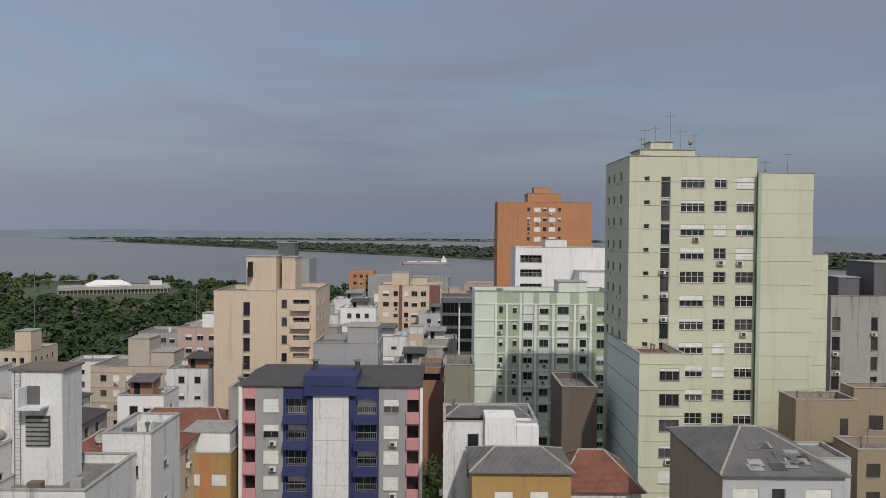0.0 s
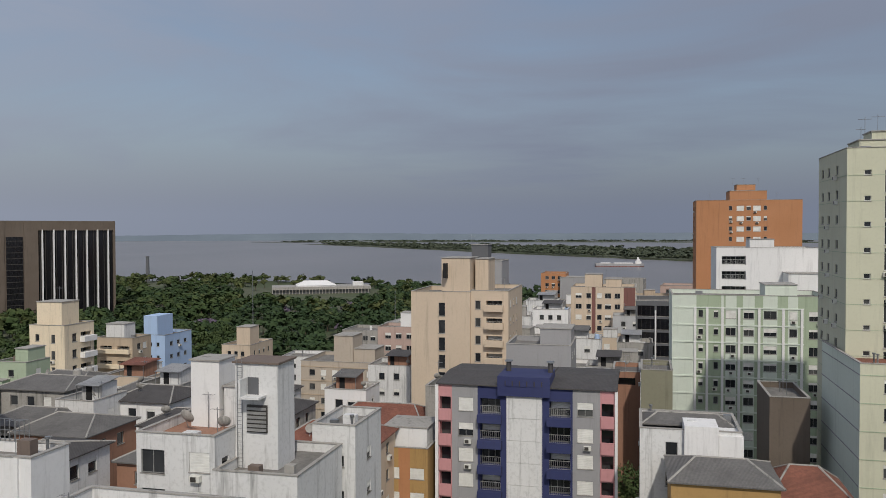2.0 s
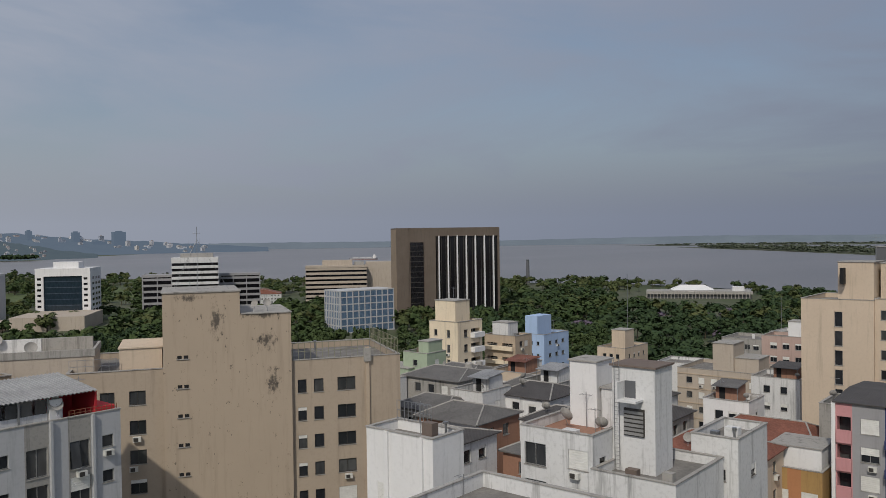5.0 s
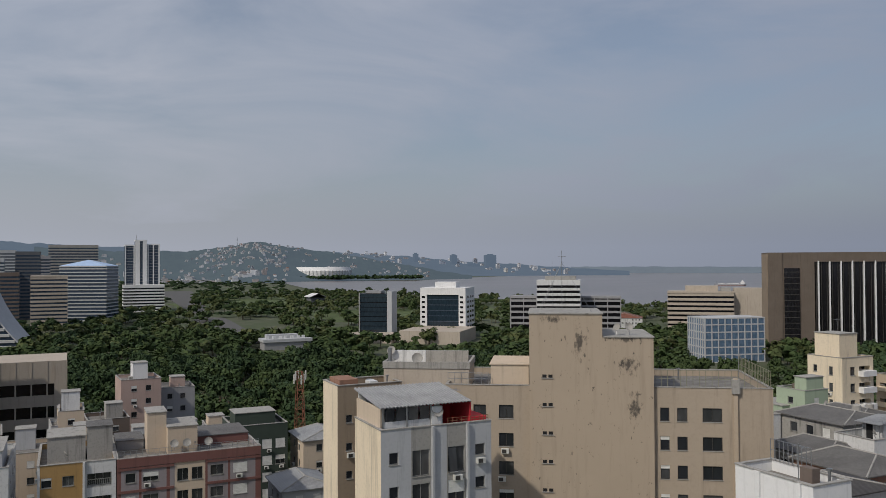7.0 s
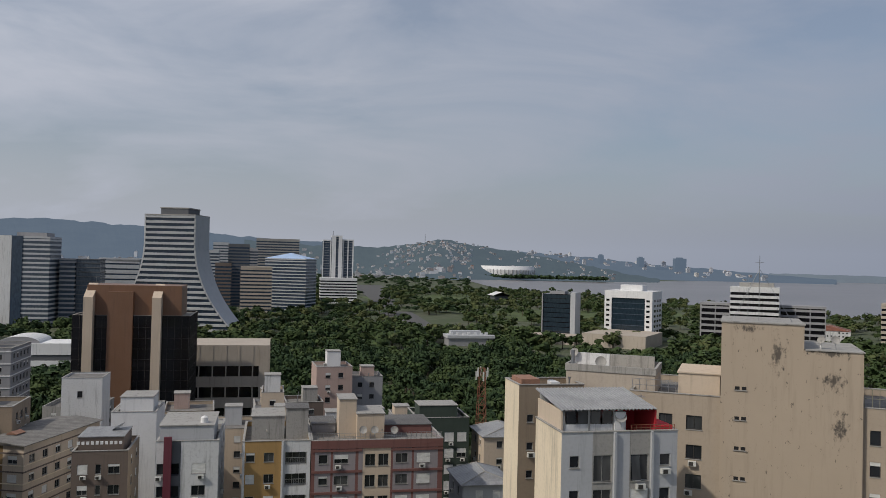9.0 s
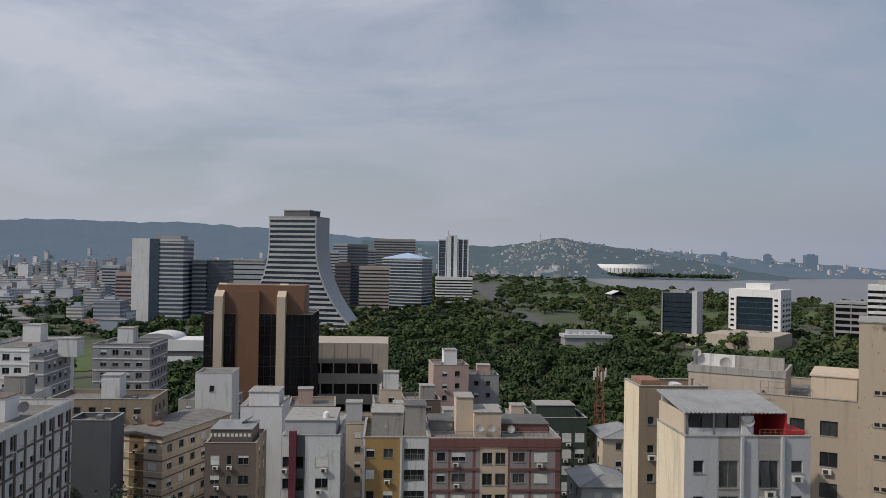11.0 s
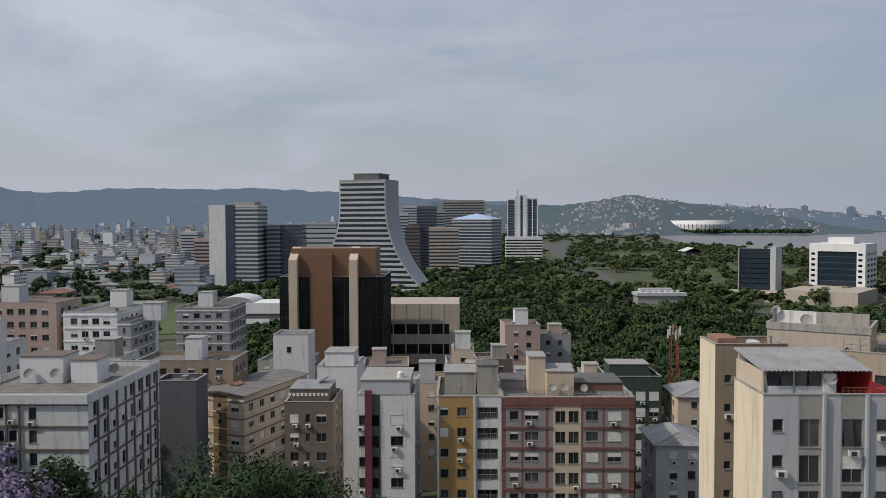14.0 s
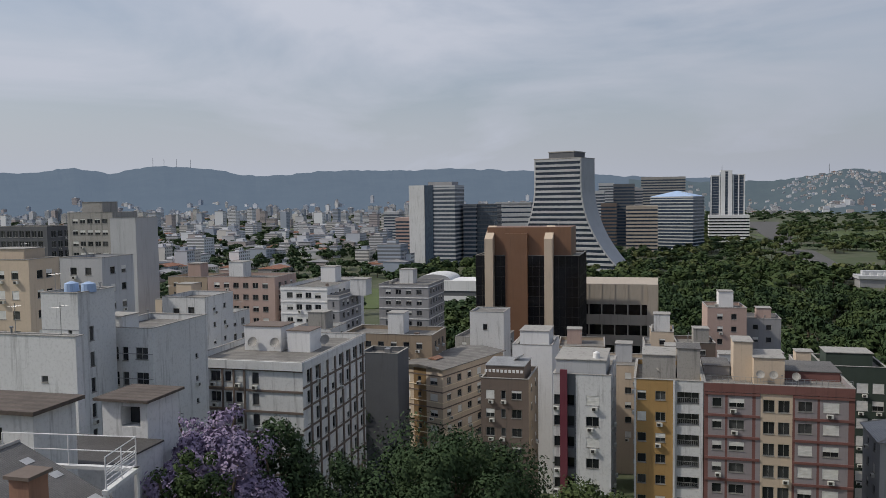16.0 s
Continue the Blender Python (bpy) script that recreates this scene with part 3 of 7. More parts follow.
def ridge(name, outline, deep, label, mat, seed, rough=6.0, base=0.0):
    """A hill range: yaw, distance and crest height, falling away in front."""
    noise_at = Vector((seed * 7.3, 0, 0))
    lo, hi = outline[0][0], outline[-1][0]
    n = int((hi - lo) / 0.25)
    vs, fs = [], []
    for k in range(n + 1):
        yaw = lo + (hi - lo) * k / n
        r = float(np.interp(yaw, [o[0] for o in outline], [o[1] for o in outline]))
        top = float(np.interp(yaw, [o[0] for o in outline], [o[2] for o in outline]))
        for j in range(7):
            f = j / 6
            z = base + (top - base) * math.sin(f * math.pi / 2) ** 1.3
            if j:
                z += rough * f * noise.fractal(Vector((yaw * 0.9, f * 2.0, 0)) + noise_at, 0.8, 2.0, 5)
            vs.append(polar(yaw, r - deep * (1 - f), z))
    for k in range(n):
        fs += [(k * 7 + j, k * 7 + j + 7, k * 7 + j + 8, k * 7 + j + 1) for j in range(6)]
    return tagged(new(name, mesh_of(name, vs, fs, [mat])), label, "hills", kind="structure")


# second colour of each is emitted: aerial haze painted onto dark wooded slopes
HILLHAZE = hazed("far_hill_haze", (0.022, 0.026, 0.025), (0.098, 0.132, 0.185), 0.006)
NEARHILLHAZE = hazed("near_hill_haze", (0.028, 0.036, 0.030), (0.066, 0.088, 0.118), 0.012)
# far bank: haze painted as a glow close to the low sky
FARBANKHAZE = hazed("far_bank", (0.05, 0.06, 0.06), (0.105, 0.128, 0.168), 0.004)
ridge("backdrop_far_bank", [(-80, 4860, 34), (-20, 4860, 38), (0, 4860, 42), (10, 4860, 36), (22, 4860, 44), (35, 4860, 32), (53, 4860, 40), (56, 4860, 40)], 40, "hazy far bank of the river", FARBANKHAZE, 1, 3.0)
CAPE = ridge("backdrop_cape", [(52, 4500, 16), (56, 4500, 36), (60, 4400, 58), (64, 4300, 76), (68, 4300, 104), (72, 4200, 120), (75, 4000, 130)], 500, "wooded cape with houses across the bay", HILLHAZE, 2, 6.0)
HILLSIDE = ridge("backdrop_hill", [(63, 3800, 4), (66, 3760, 36), (68.5, 3700, 66), (70.5, 3650, 88), (73, 3600, 115), (75, 3500, 128), (76.5, 3450, 138), (77.6, 3400, 152), (78.4, 3400, 157), (79.5, 3400, 138), (81, 3500, 128), (83, 3600, 118), (85, 3700, 120), (88, 3800, 125), (92, 3900, 140)], 700, "wooded hill dotted with houses", NEARHILLHAZE, 3, 7.0)
RANGE = ridge("backdrop_range", [(86, 4500, 150), (92, 4500, 172), (97, 4500, 205), (101, 4500, 218), (104, 4500, 232), (107, 4500, 222), (112, 4500, 228), (115, 4500, 214), (118, 4500, 196), (121, 4500, 238), (124, 4500, 256), (126, 4500, 240), (127.5, 4500, 214), (129.5, 4500, 246), (131.5, 4500, 222), (134, 4500, 214), (140, 4500, 216), (155, 4500, 200)], 1200, "long wooded range of hills in blue painted haze", HILLHAZE, 4, 9.0)


# ---- distant city ----
def citywall(name):
    """Far facades with rows of small windows."""
    m, n, l, b = base_nodes(name)
    g = n.new("ShaderNodeNewGeometry")
    brick = n.new("ShaderNodeTexBrick")
    brick.offset = 0.0
    brick.inputs["Scale"].default_value = 1.0
    brick.inputs["Mortar Size"].default_value = 0.75
    brick.inputs["Brick Width"].default_value, brick.inputs["Row Height"].default_value = 3.4, 3.0
    mp = n.new("ShaderNodeMapping")
    mp.inputs["Rotation"].default_value = (radians(90), 0, 0)
    l.new(g.outputs["Position"], mp.inputs["Vector"])
    l.new(mp.outputs["Vector"], brick.inputs["Vector"])
    r = n.new("ShaderNodeValToRGB")
    r.color_ramp.interpolation = "CONSTANT"
    # pale tones leaning to blue: distance haze mixed into the wall colours
    cols = [(0.66, 0.67, 0.69), (0.52, 0.52, 0.54), (0.74, 0.75, 0.77), (0.42, 0.37, 0.36), (0.62, 0.63, 0.66), (0.34, 0.38, 0.45), (0.60, 0.58, 0.55), (0.48, 0.51, 0.56)]
    for k, c in enumerate(cols):
        e = r.color_ramp.elements[0] if k == 0 else r.color_ramp.elements.new(k / len(cols))
        e.position, e.color = k / len(cols), (*c, 1)
    l.new(g.outputs["Random Per Island"], r.inputs["Fac"])
    c = blend(n, l, ranged(n, l, brick.outputs["Fac"], 0, 1, 0.8, 0.0), r.outputs["Color"], (0.10, 0.105, 0.11))
    l.new(c, b.inputs["Base Color"])
    b.inputs["Roughness"].default_value = 0.8
    return m


CITY = citywall("far_facades")
CITYROOF = plain("far_roofs", (0.36, 0.36, 0.38), 0.9, 0, 0.5, 0.02)
FARTILE = plain("far_tiles", (0.30, 0.14, 0.09), 0.9, 0, 0.4, 0.02)


SLOPES = [BVHTree.FromPolygons([v.co for v in h.data.vertices], [f.vertices for f in h.data.polygons]) for h in (CAPE, HILLSIDE, RANGE)]


def slope(yaw, r):
    """How far the streets climb the hills."""
    x, y, _ = polar(yaw, r)
    rise = 0.0
    for tree in SLOPES:
        hit = tree.ray_cast(Vector((x, y, 900)), Vector((0, 0, -1)))[0]
        if hit:
            rise = max(rise, hit.z)
    return rise


def scatter_city(name, count, box, heights, label, seed, size=(9, 24)):
    rnd, s = random.Random(seed), Shape()
    y0, y1, r0, r1 = box
    for k in range(count):
        yaw, r = rnd.uniform(y0, y1), math.sqrt(rnd.uniform(r0 * r0, r1 * r1))
        h = heights[0] + (heights[1] - heights[0]) * rnd.random() ** 3.0
        w, d = rnd.uniform(*size), rnd.uniform(*size)
        if h > 25:
            w, d = rnd.uniform(12, 18), rnd.uniform(12, 18)
        x, y, _ = polar(yaw, r)
        rise = slope(yaw, r)
        s.box(x - w / 2, y - d / 2, rise - 8, x + w / 2, y + d / 2, rise + h, CITY)
        top = FARTILE if h < 9 and rnd.random() < (0.4 if r < 2300 else 0.05) else CITYROOF
        if h < 9:
            s.gable(x - w / 2, y - d / 2, x + w / 2, y + d / 2, rise + h + 0.1, 2.0, top, 0.4, 1.5)
        else:
            s.box(x - w / 2 - 0.2, y - d / 2 - 0.2, rise + h, x + w / 2 + 0.2, y + d / 2 + 0.2, rise + h + 0.4, top)
            s.box(x - w / 5, y - d / 5, rise + h + 0.4, x + w / 5, y + d / 5, rise + h + 3.4, CITY)
    return tagged(new(name, s.mesh(name)), label, "buildings", kind="stuff")


scatter_city("distant_houses", 520, (105, 152, 620, 1500), (5, 22), "low houses and flats beyond the park", 11)
scatter_city("distant_flats", 900, (88, 152, 1300, 3300), (7, 46), "pale apartment blocks far across the city", 12)
scatter_city("distant_flats", 620, (86, 150, 2800, 3560), (6, 30), "pale apartment blocks at the foot of the hills", 13)
scatter_city("distant_houses", 190, (76, 88, 2760, 3250), (4, 9), "small houses on a wooded hillside", 14, (6, 11))
scatter_city("distant_houses", 90, (76.5, 81.5, 2950, 3330), (4, 9), "small houses near the top of a wooded hill", 16, (6, 11))
scatter_city("distant_houses", 60, (66, 77, 3060, 3500), (4, 8), "small houses low on a wooded hillside", 17, (6, 11))
scatter_city("distant_flats", 34, (77.5, 85, 2700, 2830), (7, 24), "pale flats at the foot of a hill", 18, (12, 24))
scatter_city("distant_houses", 70, (56, 72, 4000, 4250), (5, 24), "buildings along the far shore of the bay", 15, (10, 22))
# towers wear the glowing hill colour, so their haze is painted on
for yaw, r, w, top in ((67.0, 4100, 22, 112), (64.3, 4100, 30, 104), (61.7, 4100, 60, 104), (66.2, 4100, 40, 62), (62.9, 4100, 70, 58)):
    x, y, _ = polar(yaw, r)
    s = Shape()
    s.box(-12, -w / 2, 0, 12, w / 2, top, HILLHAZE)
    s.box(-8, -w / 4, top, 8, w / 4, top + 5, HILLHAZE)
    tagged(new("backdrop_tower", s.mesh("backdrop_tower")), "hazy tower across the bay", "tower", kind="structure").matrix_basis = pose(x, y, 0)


# ---- trees ----
def crown_template(rnd, n_clump, n_leaf, leaf, flat=0.7):
    """A crown of many small leaf sprays gathered in uneven clumps, about 2 across."""
    v, f, nr = [], [], []
    for k in range(n_clump):
        a, e = rnd.uniform(0, 2 * math.pi), math.asin(rnd.uniform(-0.35, 1.0))
        rr = rnd.uniform(0.35, 0.85)
        c = Vector((rr * math.cos(a) * math.cos(e), rr * math.sin(a) * math.cos(e), rr * math.sin(e) * flat))
        size = rnd.uniform(0.20, 0.38)
        for j in range(n_leaf):
            d = Vector((rnd.gauss(0, 1), rnd.gauss(0, 1), rnd.gauss(0, 0.8) + 0.25)).normalized()
            p = c + d * size * rnd.uniform(0.7, 1.05)
            nrm = (d + Vector((rnd.uniform(-0.5, 0.5), rnd.uniform(-0.5, 0.5), rnd.uniform(-0.2, 0.7)))).normalized()
            u = nrm.orthogonal().normalized()
            w = nrm.cross(u)
            t = rnd.uniform(0, 6.28)
            u, w = u * math.cos(t) + w * math.sin(t), w * math.cos(t) - u * math.sin(t)
            q = leaf * rnd.uniform(0.6, 1.3)
            i = len(v)
            v += [p - u * q, p + w * q * 0.8, p + u * q, p - w * q * 0.8]
            f.append((i, i + 3, i + 2, i + 1))
            soft = (d * 0.75 + p.normalized() * 0.45 + nrm * 0.25).normalized()
            nr += [tuple(soft)] * 4
    return np.array([tuple(x) for x in v]), np.array(f), np.array(nr)


def forest(name, places, templates, mat, label, category="trees", trunk=True, seed=3):
    """Woods as one object: places are (x, y, ground, radius, height)."""
    rnd = random.Random(seed)
    vs, fs, ids, ns, base = [], [], [], [], 0
    for x, y, z, rad, high in places:
        tv, tf, tn = rnd.choice(templates)
        a = rnd.uniform(0, 6.28)
        c, s = math.cos(a), math.sin(a)
        p = np.empty_like(tv)
        p[:, 0] = x + rad * (tv[:, 0] * c - tv[:, 1] * s)
        p[:, 1] = y + rad * (tv[:, 0] * s + tv[:, 1] * c)
        p[:, 2] = z + high * 0.58 + high * 0.5 * tv[:, 2]
        vs.append(p), fs.append(tf + base)
        ns.append(np.column_stack((tn[:, 0] * c - tn[:, 1] * s, tn[:, 0] * s + tn[:, 1] * c, tn[:, 2])))
        ids.append(np.zeros(len(tf), int))
        base += len(tv)
        if trunk:
            r = 0.035 * high
            t = np.array([(x + r * k * math.cos(w), y + r * k * math.sin(w), zz) for zz, k in ((z, 1), (z + high * 0.6, 0.5)) for w in (0, 1.57, 3.14, 4.71)])
            q = np.array([(j, (j + 1) % 4, 4 + (j + 1) % 4, 4 + j) for j in range(4)])
            vs.append(t), fs.append(q + base)
            ns.append(np.array([(math.cos(w), math.sin(w), 0.0) for zz in (0, 1) for w in (0, 1.57, 3.14, 4.71)]))
            ids.append(np.ones(4, int))
            base += 8
    v, f = np.concatenate(vs), np.concatenate(fs)
    me = bpy.data.meshes.new(name)
    me.vertices.add(len(v)), me.loops.add(len(f) * 4), me.polygons.add(len(f))
    me.vertices.foreach_set("co", v.astype(np.float32).ravel())
    me.loops.foreach_set("vertex_index", f.astype(np.int32).ravel())
    me.polygons.foreach_set("loop_start", np.arange(0, len(f) * 4, 4, dtype=np.int32))
    me.materials.append(mat), me.materials.append(BARK)
    me.polygons.foreach_set("material_index", np.concatenate(ids).astype(np.int32))
    me.update(calc_edges=True)
    me.normals_split_custom_set_from_vertices(np.concatenate(ns).astype(np.float32))
    return tagged(new(name, me), label, category, kind="stuff")


tree_rnd = random.Random(5)
MID = [crown_template(tree_rnd, 19, 20, 0.125) for k in range(5)]
FAR = [crown_template(tree_rnd, 7, 6, 0.34, 0.75) for k in range(4)]
LOW = [crown_template(tree_rnd, 11, 9, 0.25, 0.75) for k in range(5)]


def inside(yaw, r, holes):
    return any(a0 <= yaw <= a1 and r0 <= r <= r1 for a0, a1, r0, r1 in holes)


def sow(n, box, holes, rad, high, seed):
    rnd, got = random.Random(seed), []
    y0, y1, r0, r1 = box
    for k in range(n):
        yaw, r = rnd.uniform(y0, y1), math.sqrt(rnd.uniform(r0 * r0, r1 * r1))
        if inside(yaw, r, holes) or r > along(SHORE, min(yaw, 77)) - 6 and yaw < 77:
            continue
        x, y, _ = polar(yaw, r)
        got.append((x, y, ground_z(x, y) - 0.3, rnd.uniform(*rad), rnd.uniform(*high)))
    return got


CLEAR = [(76.6, 80.2, 640, 880), (80.4, 82.2, 900, 1000), (82.2, 84.3, 1000, 1900), (64, 72, 860, 960), (76, 80, 1150, 1350), (61.5, 64.5, 575, 650), (67, 70, 575, 640), (36, 44, 560, 660), (43, 48, 440, 540),
         (53, 59, 560, 680), (18, 27.8, 615, 790), (93, 98, 610, 700), (106, 107.5, 650, 720), (106, 116, 420, 535), (91, 100, 225, 330), (103, 107.5, 660, 720), (74.6, 79.0, 485, 575), (50, 54.5, 690, 790), (62, 68, 510, 575), (101, 109, 385, 450)]
forest("park_trees", sow(640, (28, 106, 230, 440), CLEAR, (3.5, 8), (8, 14), 21), MID, LEAF, "dense green crowns of the park")
forest("park_trees", sow(1000, (28, 106, 430, 660), CLEAR, (4, 8), (7, 13), 28), LOW, LEAF, "dense green crowns of the park")
forest("park_trees", sow(420, (60, 106, 225, 460), CLEAR, (3, 7), (9, 16), 22), MID, LEAFDARK, "dark green crowns of the park")
forest("park_trees", sow(2000, (8, 90, 560, 1700), CLEAR, (4.5, 9), (7, 13), 23), LOW, LEAF, "green riverside woods")
forest("park_trees", sow(1300, (8, 96, 480, 1500), CLEAR, (5, 9), (8, 13), 24), LOW, LEAFOLIVE, "olive green riverside woods")
forest("park_trees", sow(950, (6, 40, 300, 760), CLEAR, (4, 8), (7, 12), 29), LOW, LEAFDARK, "dark green woods before the river")
forest("park_trees", sow(26, (10, 34, 430, 640), CLEAR, (4, 7), (6, 10), 25), LOW, PALELILAC, "pale mauve jacaranda crowns among the woods")
forest("park_trees", sow(2100, (85, 152, 330, 1400), CLEAR, (4.5, 8.5), (7, 12), 26), LOW, LEAFDARK, "dark green crowns of a park")
forest("park_trees", sow(2700, (76, 152, 900, 3300), CLEAR, (8, 16), (7, 12), 27), FAR, LEAFDARK, "far woods between the houses")
spit = []
for k in range(230):
    x, y, _ = polar(tree_rnd.uniform(66.6, 79), tree_rnd.uniform(2880, 2935))
    spit.append((x, y, 0, tree_rnd.uniform(9, 15), tree_rnd.uniform(18, 25)))
forest("shore_woods", spit, FAR, LEAFDARK, "dark trees along the far bay shore", "trees", False)
isle = []
for k in range(1700):
    yaw = tree_rnd.uniform(-30, 22)
    near, far = float(np.interp(-yaw, [-a for a, b in ISLE_NEAR], [b for a, b in ISLE_NEAR])), float(np.interp(yaw, [a for a, b in ISLE_FAR], [b for a, b in ISLE_FAR]))
    r = near + 10 + (far - near - 20) * tree_rnd.random() ** 1.4
    x, y, _ = polar(yaw, r)
    isle.append((x, y, 1, tree_rnd.uniform(9, 17), tree_rnd.uniform(7, 14)))
for k in range(260):
    x, y, _ = polar(tree_rnd.uniform(-11, 25), tree_rnd.uniform(3880, 4120))
    isle.append((x, y, 1, tree_rnd.uniform(14, 26), tree_rnd.uniform(7, 12)))
forest("island_woods", isle, FAR, ISLELEAF, "low dark woods on the river islands", "trees", False)

# ---- the near buildings towards the river ----
def aerial(parent, x, y, z, high=3.0, arms=5):
    s = Shape()
    s.rod((x, y, z), (x, y, z + high), 0.03, METAL, 5)
    s.rod((x - 0.7, y, z + high * 0.9), (x + 0.7, y, z + high * 0.9), 0.02, METAL, 4)
    for k in range(arms):
        q = x - 0.6 + 1.2 * k / max(1, arms - 1)
        s.rod((q, y - 0.4, z + high * 0.9), (q, y + 0.4, z + high * 0.9), 0.014, METAL, 4)
    return part("antenna", s, parent)


def dish(parent, x, y, z, r=0.4, yaw=200):
    s, n = Shape(), 12
    for j in range(3):
        for k in range(n):
            q = []
            for a, b in ((j, k), (j, k + 1), (j + 1, k + 1), (j + 1, k)):
                rr, w = r * a / 3, 2 * math.pi * b / n
                q.append((rr * math.cos(w), -0.35 * r * (rr / r) ** 2, rr * math.sin(w)))
            s.poly(q if j else q[1:], CONCRETE)
    s.rod((0, 0, 0), (0, -0.55 * r, -0.2 * r), 0.015, METAL, 4)
    s.rod((0, 0.05, -0.9), (0, 0.05, 0), 0.03, METAL, 5)
    return part("satellite_dish", s, parent, "", pose(x, y, z + 0.9, -25, 0, yaw))


def tank(parent, x, y, z, r=0.8, h=1.2, mat=None):
    s = Shape()
    s.rod((x, y, z), (x, y, z + h), r, mat or SKYBLUE, 14, r * 0.9)
    s.rod((x, y, z + h), (x, y, z + h + 0.2), r * 0.9, mat or SKYBLUE, 14, r * 0.25)
    return part("water_tank", s, parent)


def fence(parent, a, b, z, high=1.2, gap=0.5, mat=None):
    n, mat = max(1, int((Vector(b) - Vector(a)).length / gap)), mat or METAL
    a, b = Vector((*a, z)), Vector((*b, z))
    s = Shape()
    for f in (0.5, 1.0):
        s.rod(a + Vector((0, 0, high * f)), b + Vector((0, 0, high * f)), 0.025, mat, 5)
    rails = part("fence", s, parent)
    key = ("post", round(high, 2), mat.name)
    if key not in LIB:
        s = Shape()
        s.rod((0, 0, 0), (0, 0, high), 0.03, mat, 5)
        LIB[key] = s.mesh("post")
    for k in range(n + 1):
        p = a.lerp(b, k / n)
        part("post", LIB[key], rails, "", pose(p.x, p.y, p.z))
    return rails


# pale yellow tower
b = Building("apartment_tower", "pale yellow apartment tower with stepped blank gable", 22.2, 96.5, 15.2, 14, 66.9, wall=YELLOWGREEN, seed=2)
b.facade("S", [(2.1, 0.7, 0.55, "vent"), (4.35, 1.15, 2.5, "glass"), (7.6, 2.9, 1.35, DARKMIX), (10.9, 1.5, 1.3, MIX), (13.9, 2.2, 1.35, MIX)], first=2.4, pitch=2.83, rows=16, ac=0.35, frame_mat=SHUTTER)
b.facade("W", [(2.2, 1.1, 1.0, "glass"), (5.5, 1.1, 1.0, "glass"), (9.5, 1.1, 1.0, "glass")], first=1.6, pitch=2.83, ac=0.3)
b.close()
b.bands("S", 3.0, 2.83, 16, 0.06, 0.03, GREEN)
b.bands("W", 3.0, 2.83, 16, 0.06, 0.03, GREEN)
b.block("stair_house", 2.2, 4, 9.0, 9, b.h - 0.7, b.h + 1.2, YELLOWGREEN, CONCRETE)
b.block("tank_house", 3.6, 4.5, 6.4, 8, b.h + 1.3, b.h + 2.2, YELLOWGREEN, CONCRETE)
for q in ((3.0, 5, 3.0), (4.6, 6, 3.4), (6.2, 5, 5.0), (7.8, 6, 3.0), (9.2, 5, 2.4)):
    aerial(b.ob, q[0], q[1], b.h + 1.0, q[2])
dish(b.ob, 8.6, 4.2, b.h + 1.2)
b = Building("apartment_tower", "blank pale yellow gable block beside the tower", 37.6, 96.1, 6.4, 13, 65.0, wall=YELLOWGREEN, seed=3)
b.close()
b.bands("S", 2.0, 2.83, 16, 0.06, 0.03, GREEN)
b.strip("S", -0.25, 0.15, 0, b.h, 0.25, GREEN, "drain_shaft")
aerial(b.ob, 3, 6, b.h, 2)
b2 = Building("apartment_tower", "lower blank pale yellow block beside the tower", 44.0, 96.3, 2.0, 12, 55.4, wall=YELLOWGREEN, seed=4)
b2.close()
b2.bands("S", 2.0, 2.83, 12, 0.06, 0.03, GREEN)
b = Building("apartment_block", "narrow pale green block with red flat roof", 21.6, 88.0, 5.0, 17.0, 44.6, wall=YELLOWGREEN, seed=5, roof=TILEROOF)
b.facade("S", [(3.3, 2.2, 1.35, MIX)], first=1.6, pitch=2.83, rows=9)
b.facade("W", [], wall=PALEGREEN)
b.close()
b.bands("S", 1.2, 2.83, 9, 0.08, 0.04, GREEN)
b.bands("W", 1.2, 2.83, 9, 0.10, 0.05, GREY)

# pale green slab block
b = Building("apartment_block", "white and pale green slab block of flats", 5.6, 139.9, 24.5, 13, 47.2, wall=PALEGREEN, seed=6)
cols = [(4.6, 0.75, 1.2, DARKMIX), (7.0, 0.75, 1.2, DARKMIX), (9.3, 1.6, 1.3, MIX), (12.1, 1.6, 1.3, MIX), (15.4, 2.0, 1.3, MIX), (18.9, 1.2, 1.3, MIX), (22.4, 2.3, 1.5, DARKMIX)]
b.facade("S", cols, first=2.5, pitch=2.86, rows=9, ac=0.35, paint=[(3.9, 7.8, GREEN), (8.2, 8.5, GREEN), (10.2, 11.2, GREEN), (13.0, 14.3, GREEN), (16.5, 18.1, GREEN), (19.6, 24.5, GREEN)])
b.close()
b.bands("S", 2.2, 2.86, 9, 0.22, 0.10, PALEGREEN, 0, 20.5)
for u in (3.7, 5.6, 8.0, 10.6, 13.7, 17.4, 20.2):
    b.strip("S", u - 0.2, u + 0.2, 0, b.h - 2.0, 0.16, WHITE)
b.block("stair_house", 15, 3, 20, 9, b.h - 0.7, b.h + 1.6, PALEGREEN, CONCRETE)

# white block behind it
b = Building("apartment_block", "white block with open balconies and a blank gable", 14.8, 164, 18.5, 12, 54.5, wall=WHITE, seed=7)
b.facade("S", [(3.2, 4.4, 1.6, "balcony")], first=1.6, pitch=2.9, rows=9, ac=0)
b.close()
b.block("stair_house", 6.2, 1, 10.6, 7, b.h - 0.7, b.h + 1.6, WHITE, CONCRETE)
b.block("terrace_house", 12.0, -6, 20, 2, 0, b.h - 4.6, WHITE, CONCRETE)

